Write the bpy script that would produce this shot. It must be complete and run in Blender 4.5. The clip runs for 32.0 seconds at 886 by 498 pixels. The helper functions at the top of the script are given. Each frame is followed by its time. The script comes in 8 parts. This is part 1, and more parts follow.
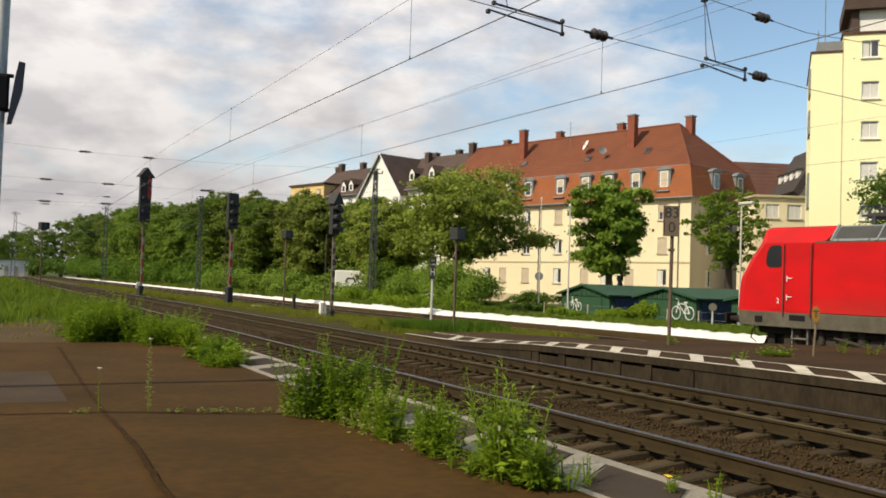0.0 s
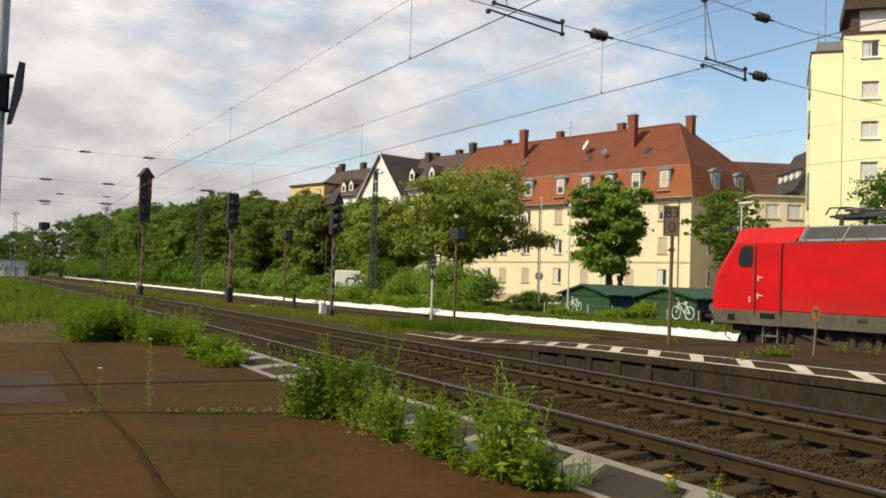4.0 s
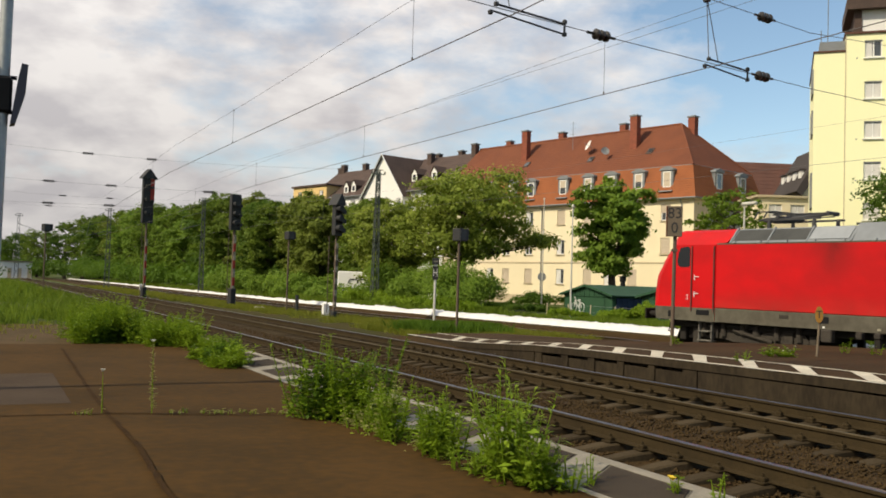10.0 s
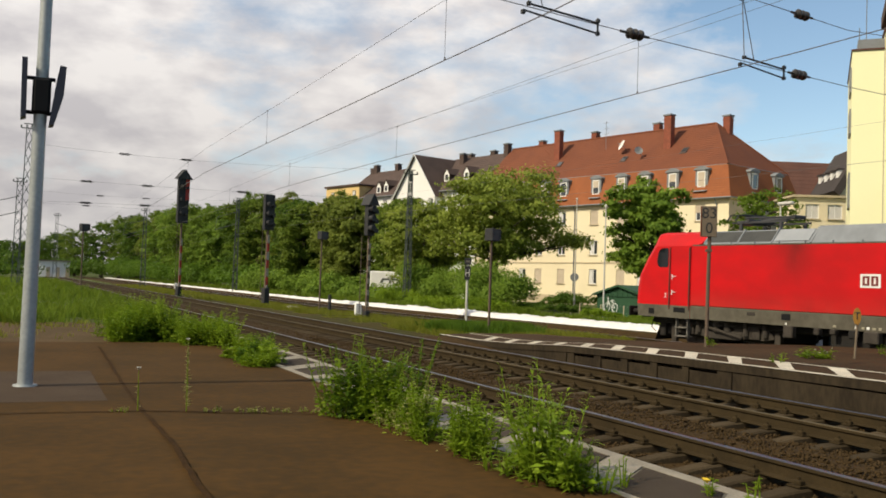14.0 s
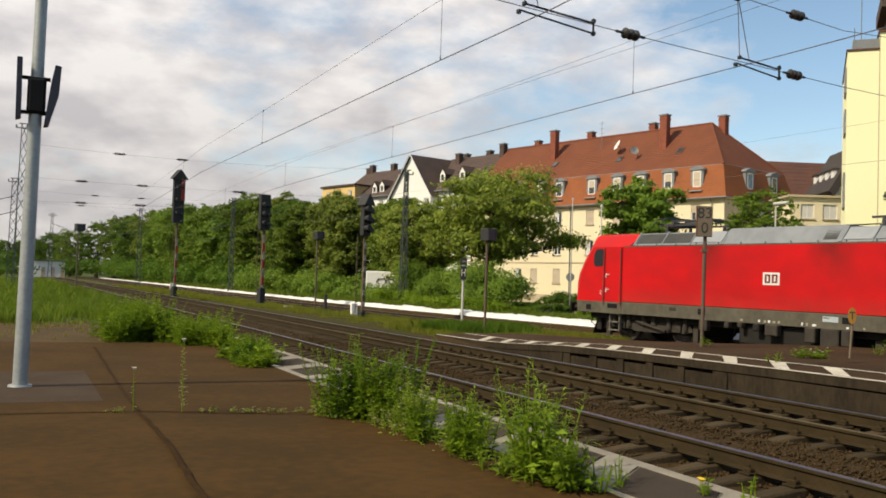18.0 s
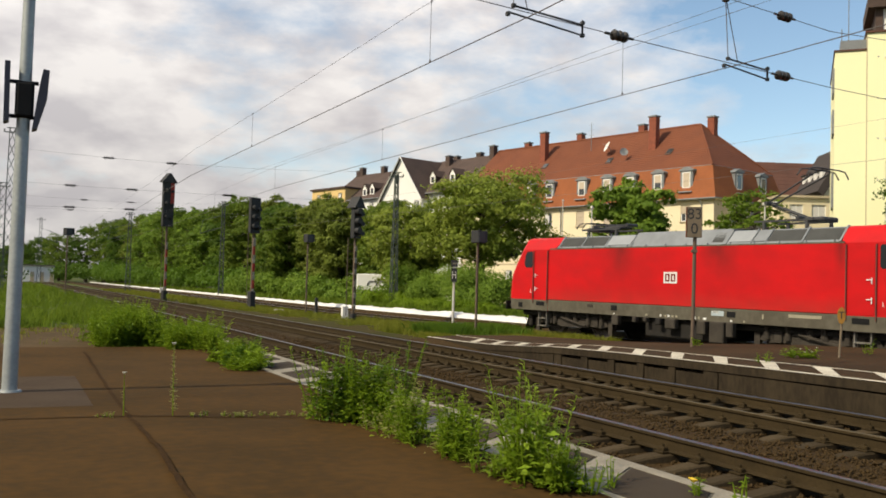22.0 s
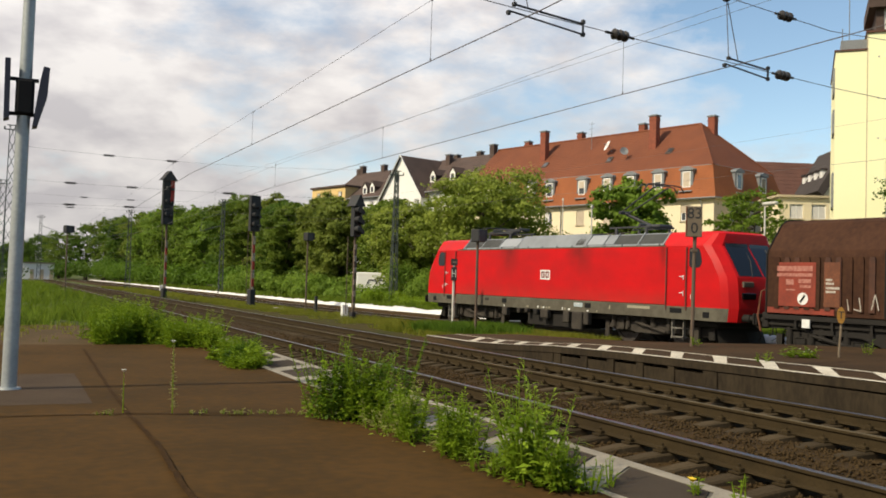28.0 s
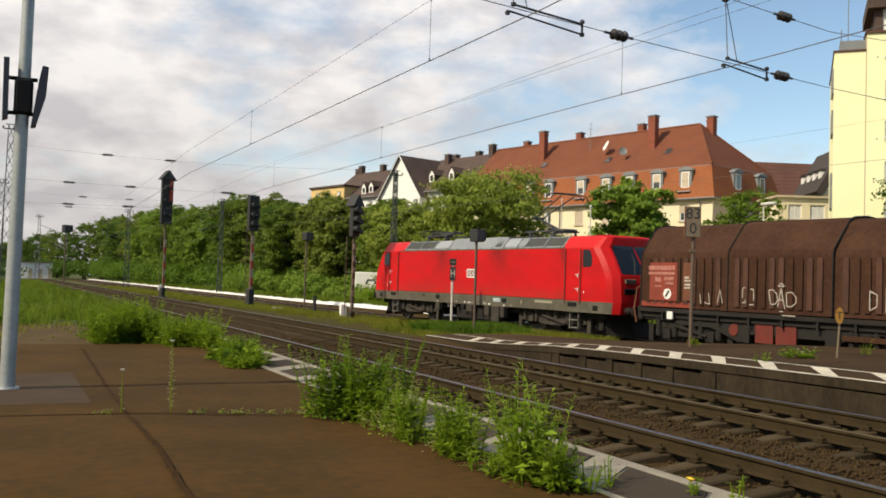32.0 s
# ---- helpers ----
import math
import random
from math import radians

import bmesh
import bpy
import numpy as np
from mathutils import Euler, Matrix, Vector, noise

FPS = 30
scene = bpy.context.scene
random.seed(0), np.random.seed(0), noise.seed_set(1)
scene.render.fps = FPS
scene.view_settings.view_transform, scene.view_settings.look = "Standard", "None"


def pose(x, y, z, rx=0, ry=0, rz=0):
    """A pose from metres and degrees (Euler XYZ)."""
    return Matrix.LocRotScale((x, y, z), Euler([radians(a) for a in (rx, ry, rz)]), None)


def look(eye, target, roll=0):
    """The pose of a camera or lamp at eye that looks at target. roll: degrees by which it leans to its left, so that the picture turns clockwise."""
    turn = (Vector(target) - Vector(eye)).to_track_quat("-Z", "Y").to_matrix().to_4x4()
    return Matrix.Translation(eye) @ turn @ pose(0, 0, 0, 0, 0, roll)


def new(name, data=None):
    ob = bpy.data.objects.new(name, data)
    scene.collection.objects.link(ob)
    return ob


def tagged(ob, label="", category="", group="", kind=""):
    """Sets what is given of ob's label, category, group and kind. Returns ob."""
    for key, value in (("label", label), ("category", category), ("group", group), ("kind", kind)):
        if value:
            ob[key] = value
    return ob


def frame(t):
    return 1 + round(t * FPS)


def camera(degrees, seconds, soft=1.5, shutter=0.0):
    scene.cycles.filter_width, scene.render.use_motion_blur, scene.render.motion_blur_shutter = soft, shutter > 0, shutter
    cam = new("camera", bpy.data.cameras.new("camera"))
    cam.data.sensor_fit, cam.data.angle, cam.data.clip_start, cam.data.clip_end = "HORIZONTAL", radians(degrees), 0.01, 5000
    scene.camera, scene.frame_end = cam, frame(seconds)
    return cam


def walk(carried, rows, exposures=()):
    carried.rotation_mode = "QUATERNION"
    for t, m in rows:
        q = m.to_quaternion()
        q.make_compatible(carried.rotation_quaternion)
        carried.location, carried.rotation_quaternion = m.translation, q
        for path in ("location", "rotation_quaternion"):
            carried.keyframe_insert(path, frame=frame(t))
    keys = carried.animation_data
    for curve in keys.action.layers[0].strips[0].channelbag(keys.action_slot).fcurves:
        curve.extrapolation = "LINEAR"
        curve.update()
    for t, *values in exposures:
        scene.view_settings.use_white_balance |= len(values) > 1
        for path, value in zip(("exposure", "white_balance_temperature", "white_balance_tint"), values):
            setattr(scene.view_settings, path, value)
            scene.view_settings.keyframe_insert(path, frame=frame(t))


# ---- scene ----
# Camera on a tripod, panned by hand a few degrees.
cam = camera(51.1, 32.0, soft=1.75)
EYE = (0.0, 0.0, 1.593)


def turned(yaw, pitch, roll):
    a, b = radians(yaw), radians(pitch)
    ahead = (-math.sin(a) * math.cos(b), math.cos(a) * math.cos(b), math.sin(b))
    return look(EYE, [e + 10 * d for e, d in zip(EYE, ahead)], roll)


PAN = [(0, -26.210, 2.222, 1.876), (3.5, -26.204, 2.218, 1.862), (5.5, -26.204, 2.218, 1.862), (6, -26.199, 2.214, 1.818),
       (6.5, -26.131, 2.222, 1.806), (7, -25.769, 2.256, 1.742), (7.5, -25.753, 2.250, 1.874), (8, -25.732, 2.251, 1.845),
       (8.5, -25.737, 2.242, 1.838), (9, -25.993, 2.258, 1.803), (9.5, -26.041, 2.270, 1.769), (10, -26.041, 2.270, 1.769),
       (11, -26.028, 2.315, 1.700), (11.5, -25.192, 2.288, 1.757), (12, -24.766, 2.226, 1.819), (12.5, -24.041, 2.246, 1.848),
       (13, -23.996, 2.199, 1.898), (13.5, -24.008, 2.208, 1.917), (14, -24.051, 2.207, 1.929), (14.5, -24.277, 2.215, 1.876),
       (16.5, -24.307, 2.213, 1.900), (18.5, -24.307, 2.213, 1.900), (19, -24.257, 2.212, 1.905),
       (19.5, -25.309, 2.249, 1.821), (20, -24.788, 2.267, 1.770), (20.5, -24.872, 2.279, 1.667), (21, -24.876, 2.279, 1.661),
       (21.5, -24.885, 2.334, 1.631), (22, -24.885, 2.367, 1.545), (22.5, -24.876, 2.324, 1.629), (23, -24.886, 2.336, 1.594),
       (23.5, -24.883, 2.326, 1.607), (24, -24.888, 2.289, 1.739), (24.5, -24.876, 2.319, 1.631), (25, -24.884, 2.296, 1.703),
       (25.5, -24.889, 2.285, 1.741), (27.5, -24.889, 2.268, 1.720), (28, -24.894, 2.285, 1.719),
       (28.5, -24.894, 2.353, 1.560), (29, -24.887, 2.388, 1.459), (29.5, -24.886, 2.348, 1.533), (30, -24.889, 2.358, 1.568),
       (30.5, -24.885, 2.321, 1.613), (31, -24.893, 2.366, 1.543), (31.5, -24.976, 2.367, 1.529), (32, -24.970, 2.281, 1.793)]
walk(cam, [(t, turned(a, b, c)) for t, a, b, c in PAN], [(0, 0.02), (6, -0.03), (13, -0.05), (19, 0.0), (24, 0.03), (28, 0.05), (32, 0.06)])

# ---- light ----
SUN_DIR = Vector((-0.80, -0.09, 0.74)).normalized()
sun = new("sun", bpy.data.lights.new("sun", "SUN"))
sun.data.energy, sun.data.angle, sun.data.color = 4.8, radians(0.6), (1.0, 0.885, 0.66)
sun.rotation_mode = "QUATERNION"
sun.rotation_quaternion = SUN_DIR.to_track_quat("Z", "Y")
world = bpy.data.worlds.new("sky")
scene.world = world
world.use_nodes = True


def build_sky():
    nt = world.node_tree
    nt.nodes.clear()
    n = nt.nodes.new
    out, bg = n("ShaderNodeOutputWorld"), n("ShaderNodeBackground")
    sky = n("ShaderNodeTexSky")
    sky.sky_type, sky.sun_disc = "NISHITA", False
    sky.sun_elevation = math.asin(SUN_DIR.z)
    sky.sun_rotation = math.atan2(SUN_DIR.x, SUN_DIR.y)
    sky.air_density, sky.dust_density = 1.0, 0.6
    tint = n("ShaderNodeMixRGB")
    tint.blend_type = "MULTIPLY"
    tint.inputs[0].default_value = 1.0
    tint.inputs[2].default_value = (0.163, 0.166, 0.157, 1)
    coord, mp = n("ShaderNodeTexCoord"), n("ShaderNodeMapping")
    mp.inputs["Scale"].default_value = (1.0, 1.0, 2.2)
    mp.inputs["Location"].default_value = (0.37, 0.2, 0.1)
    big, fine = n("ShaderNodeTexNoise"), n("ShaderNodeTexNoise")
    big.inputs["Scale"].default_value, big.inputs["Detail"].default_value, big.inputs["Roughness"].default_value = 4.4, 10, 0.60
    fine.inputs["Scale"].default_value, fine.inputs["Detail"].default_value = 13.0, 8
    # clouds thicken towards the far end of the line, thin out over the houses
    dot = n("ShaderNodeVectorMath")
    dot.operation = "DOT_PRODUCT"
    dot.inputs[1].default_value = (-0.86, 0.50, -0.25)
    bias = n("ShaderNodeMath")
    bias.operation, bias.inputs[1].default_value = "MULTIPLY_ADD", 0.46
    ramp = n("ShaderNodeValToRGB")
    ramp.color_ramp.elements[0].position, ramp.color_ramp.elements[1].position = 0.345, 0.60
    tone = n("ShaderNodeValToRGB")
    tone.color_ramp.elements[0].position, tone.color_ramp.elements[1].position = 0.34, 0.62
    tone.color_ramp.elements[0].color = (0.76, 0.725, 0.735, 1)
    tone.color_ramp.elements[1].color = (1.11, 1.06, 1.02, 1)
    mix = n("ShaderNodeMixRGB")
    ln = nt.links.new
    ln(coord.outputs["Generated"], mp.inputs[0])
    ln(mp.outputs[0], big.inputs[0])
    ln(mp.outputs[0], fine.inputs[0])
    ln(coord.outputs["Generated"], dot.inputs[0])
    ln(dot.outputs["Value"], bias.inputs[0])
    ln(big.outputs[0], bias.inputs[2])
    ln(bias.outputs[0], ramp.inputs[0])
    ln(fine.outputs[0], tone.inputs[0])
    # greyer haze low over the far end of the line
    sepz, low, dim = n("ShaderNodeSeparateXYZ"), n("ShaderNodeMapRange"), n("ShaderNodeMixRGB")
    low.inputs["From Min"].default_value, low.inputs["From Max"].default_value = 0.0, 0.30
    low.inputs["To Min"].default_value, low.inputs["To Max"].default_value = 1.0, 0.0
    dim.blend_type = "MULTIPLY"
    dim.inputs[2].default_value = (0.64, 0.635, 0.63, 1)
    ln(coord.outputs["Generated"], sepz.inputs[0])
    ln(sepz.outputs["Z"], low.inputs[0])
    ln(low.outputs[0], dim.inputs[0])
    ln(tone.outputs[0], dim.inputs[1])
    ln(sky.outputs[0], tint.inputs[1])
    ln(ramp.outputs[0], mix.inputs[0])
    ln(tint.outputs[0], mix.inputs[1])
    ln(dim.outputs[0], mix.inputs[2])
    ln(mix.outputs[0], bg.inputs[0])
    bg.inputs[1].default_value = 0.92
    ln(bg.outputs[0], out.inputs[0])


build_sky()
scene.view_settings.exposure = 0.0


# ---- materials ----
def mat(name, color, rough=0.8, other=None, scale=3.0, amount=0.5, fine=40.0, bump=0.2, metal=0.0, spread=0.0, spec=0.4, stretch=(1, 1, 1)):
    """Two scales of noise between two colours, fine relief; spread: piece-to-piece variation."""
    m = bpy.data.materials.new(name)
    m.use_nodes = True
    nt = m.node_tree
    n, ln = nt.nodes.new, nt.links.new
    p = nt.nodes["Principled BSDF"]
    p.inputs["Metallic"].default_value = metal
    p.inputs["Specular IOR Level"].default_value = spec
    other = other or tuple(c * 0.6 for c in color)
    coord, mp = n("ShaderNodeTexCoord"), n("ShaderNodeMapping")
    mp.inputs["Scale"].default_value = stretch
    a, b = n("ShaderNodeTexNoise"), n("ShaderNodeTexNoise")
    a.inputs["Scale"].default_value, a.inputs["Detail"].default_value = scale, 5
    b.inputs["Scale"].default_value, b.inputs["Detail"].default_value = fine, 4
    ln(coord.outputs["Object"], mp.inputs[0])
    ln(mp.outputs[0], a.inputs[0])
    ln(mp.outputs[0], b.inputs[0])
    add = n("ShaderNodeMath")
    add.operation = "ADD"
    ramp = n("ShaderNodeValToRGB")
    ramp.color_ramp.elements[0].position, ramp.color_ramp.elements[1].position = 0.8, 1.22
    half = n("ShaderNodeMath")
    half.operation, half.inputs[1].default_value = "MULTIPLY_ADD", 0.5
    half.inputs[2].default_value = 0.0
    ln(a.outputs[0], add.inputs[0])
    ln(b.outputs[0], add.inputs[1])
    ln(add.outputs[0], half.inputs[0])
    ramp.color_ramp.elements[0].position, ramp.color_ramp.elements[1].position = 0.40, 0.61
    ln(half.outputs[0], ramp.inputs[0])
    mid = [x + (y - x) * amount for x, y in zip(color, other)]
    ramp.color_ramp.elements[0].color = (*mid, 1)
    ramp.color_ramp.elements[1].color = (*color, 1)
    last = ramp.outputs[0]
    if spread:
        info, vary = n("ShaderNodeObjectInfo"), n("ShaderNodeHueSaturation")
        rng = n("ShaderNodeMapRange")
        rng.inputs["To Min"].default_value, rng.inputs["To Max"].default_value = 1 - spread, 1 + spread
        ln(info.outputs["Random"], rng.inputs[0])
        ln(rng.outputs[0], vary.inputs["Value"])
        ln(last, vary.inputs["Color"])
        last = vary.outputs[0]
    ln(last, p.inputs["Base Color"])
    rr = n("ShaderNodeMapRange")
    rr.inputs["To Min"].default_value, rr.inputs["To Max"].default_value = max(rough - 0.12, 0.03), min(rough + 0.12, 1)
    ln(b.outputs[0], rr.inputs[0])
    ln(rr.outputs[0], p.inputs["Roughness"])
    if bump:
        bp = n("ShaderNodeBump")
        bp.inputs["Strength"].default_value, bp.inputs["Distance"].default_value = bump, 0.02
        ln(b.outputs[0], bp.inputs["Height"])
        ln(bp.outputs[0], p.inputs["Normal"])
    return m


def leaf_mat(name, a, b, rough=0.55, through_light=0.42):
    """Leaves: colour varies leaf by leaf and in patches, light shines through."""
    m = bpy.data.materials.new(name)
    m.use_nodes = True
    nt = m.node_tree
    n, ln = nt.nodes.new, nt.links.new
    p, out = nt.nodes["Principled BSDF"], nt.nodes["Material Output"]
    geo, coord, nz, mixv = n("ShaderNodeNewGeometry"), n("ShaderNodeTexCoord"), n("ShaderNodeTexNoise"), n("ShaderNodeMath")
    nz.inputs["Scale"].default_value = 0.6
    mixv.operation, mixv.inputs[1].default_value = "MULTIPLY_ADD", 0.42
    ln(coord.outputs["Object"], nz.inputs[0])
    sub = n("ShaderNodeMath")
    sub.operation, sub.inputs[1].default_value = "SUBTRACT", 0.22
    ln(nz.outputs[0], sub.inputs[0])
    ln(geo.outputs["Random Per Island"], mixv.inputs[0])
    ln(sub.outputs[0], mixv.inputs[2])
    ramp = n("ShaderNodeValToRGB")
    ramp.color_ramp.elements[0].color, ramp.color_ramp.elements[1].color = (*a, 1), (*b, 1)
    ln(mixv.outputs[0], ramp.inputs[0])
    ln(ramp.outputs[0], p.inputs["Base Color"])
    p.inputs["Roughness"].default_value = rough
    p.inputs["Specular IOR Level"].default_value = 0.14
    tr, mix = n("ShaderNodeBsdfTranslucent"), n("ShaderNodeMixShader")
    ln(ramp.outputs[0], tr.inputs[0])
    mix.inputs[0].default_value = through_light
    ln(p.outputs[0], mix.inputs[1])
    ln(tr.outputs[0], mix.inputs[2])
    ln(mix.outputs[0], out.inputs[0])
    return m


def glass_mat(name, color, rough=0.06, spec=0.8):
    m = bpy.data.materials.new(name)
    m.use_nodes = True
    p = m.node_tree.nodes["Principled BSDF"]
    p.inputs["Base Color"].default_value = (*color, 1)
    p.inputs["Roughness"].default_value = rough
    p.inputs["Specular IOR Level"].default_value = spec
    return m


ASPHALT = mat("red_brown_asphalt", (0.071, 0.038, 0.0115), 0.94, (0.044, 0.026, 0.0090), 0.9, 1.0, 9, 0.15, spec=0.06)
ISLE_ASPHALT = mat("dark_brown_asphalt", (0.060, 0.036, 0.018), 0.94, (0.034, 0.022, 0.012), 0.5, 0.9, 60, 0.25, spec=0.08)
ASPHALT_DARK = mat("asphalt_crack", (0.049, 0.026, 0.008), 0.95, (0.022, 0.012, 0.006), 6, 0.8, 60, 0.3, spec=0.05)
CONCRETE = mat("kerb_concrete", (0.165, 0.148, 0.115), 0.9, (0.098, 0.086, 0.066), 2.0, 0.8, 50, 0.3, spread=0.12, spec=0.1)
SLAB_GREY = mat("grey_slab", (0.060, 0.046, 0.033), 0.9, (0.038, 0.029, 0.021), 1.6, 0.8, 60, 0.2, spec=0.1)
WALL_CONC = mat("platform_wall_concrete", (0.041, 0.031, 0.019), 0.95, (0.020, 0.015, 0.010), 1.4, 0.9, 12, 0.3, spec=0.1, stretch=(1, 1, 0.4))
WORN_SLAB = mat("worn_brown_slab", (0.066, 0.046, 0.030), 0.9, (0.046, 0.031, 0.020), 1.6, 0.9, 40, 0.2, spec=0.08)
WHITE_PAINT = mat("worn_white_paint", (0.60, 0.55, 0.44), 0.75, (0.34, 0.30, 0.23), 3.0, 0.7, 45, 0.2, spread=0.06)
RAIL_SIDE = mat("rusty_rail", (0.043, 0.030, 0.014), 0.95, (0.025, 0.018, 0.009), 3, 0.8, 40, 0.25, spec=0.1)
# head painted matt brown, standing in for a head that reflects no bright sky
RAIL_NO_GLINT = mat("rail_head_without_glint", (0.085, 0.066, 0.036), 0.75, (0.050, 0.038, 0.020), 3, 0.8, 40, 0.1, spec=0.2)
RAIL_TOP = mat("polished_rail_head", (0.15, 0.15, 0.17), 0.36, (0.085, 0.085, 0.10), 2, 0.6, 60, 0.05, metal=1.0)
SLEEPER = mat("weathered_sleeper", (0.066, 0.048, 0.027), 0.95, (0.036, 0.026, 0.014), 2.5, 0.8, 30, 0.35, spread=0.25, spec=0.1)
BALLAST_BED = mat("ballast_bed", (0.052, 0.031, 0.011), 0.95, (0.029, 0.018, 0.007), 5, 0.9, 26, 0.9, spec=0.1)
STONE = mat("ballast_stone", (0.058, 0.037, 0.016), 0.95, (0.036, 0.023, 0.010), 7, 0.9, 30, 0.3, spec=0.1)
PATH_DIRT = mat("dusty_old_surface", (0.098, 0.064, 0.034), 0.95, (0.055, 0.040, 0.018), 1.3, 0.9, 14, 0.4, spec=0.06)
SOIL = mat("soil_ground", (0.056, 0.042, 0.016), 0.95, (0.042, 0.045, 0.012), 0.6, 0.9, 12, 0.6, spec=0.05)
GRASSLAND = mat("rough_grassland", (0.085, 0.105, 0.030), 0.95, (0.05, 0.06, 0.020), 0.5, 0.9, 9, 0.6, spec=0.05)
SHEET = mat("white_sheeting", (0.72, 0.70, 0.67), 0.6, (0.52, 0.51, 0.50), 2.2, 0.7, 9, 0.6)
LEAF_TREE = leaf_mat("tree_leaf", (0.058, 0.115, 0.012), (0.205, 0.285, 0.030))
LEAF_OLIVE = leaf_mat("olive_leaf", (0.082, 0.120, 0.016), (0.245, 0.288, 0.046))
LEAF_DEEP = leaf_mat("deep_green_leaf", (0.030, 0.070, 0.008), (0.115, 0.185, 0.020))
LEAF_ROW = leaf_mat("row_tree_leaf", (0.050, 0.098, 0.011), (0.195, 0.258, 0.030))
GRASS_TALL = leaf_mat("tall_grass_blade", (0.082, 0.140, 0.012), (0.225, 0.300, 0.030))
WORN_PAINT = mat("faded_white_paint", (0.30, 0.265, 0.205), 0.8, (0.16, 0.14, 0.105), 3.0, 0.8, 45, 0.2)
LEAF_DARK = leaf_mat("dark_leaf", (0.085, 0.160, 0.020), (0.250, 0.355, 0.042))
LEAF_BUSH = leaf_mat("bush_leaf", (0.048, 0.104, 0.009), (0.145, 0.240, 0.022))
LEAF_WEED = leaf_mat("weed_leaf", (0.092, 0.165, 0.008), (0.255, 0.355, 0.022))
LEAF_DRY = leaf_mat("pale_dry_leaf", (0.200, 0.215, 0.060), (0.420, 0.410, 0.150))
LEAF_WILLOW = leaf_mat("narrow_weed_leaf", (0.125, 0.220, 0.012), (0.360, 0.470, 0.040))
GRASS = leaf_mat("grass_blade", (0.110, 0.140, 0.014), (0.285, 0.285, 0.038))
LEAF_CHESTNUT = leaf_mat("chestnut_leaf", (0.118, 0.172, 0.022), (0.345, 0.400, 0.062))
BLOSSOM = leaf_mat("pale_blossom", (0.45, 0.42, 0.28), (0.62, 0.58, 0.42))
BARK = mat("bark", (0.085, 0.062, 0.045), 0.95, (0.04, 0.03, 0.022), 4, 0.9, 25, 0.6, stretch=(1, 1, 0.3))


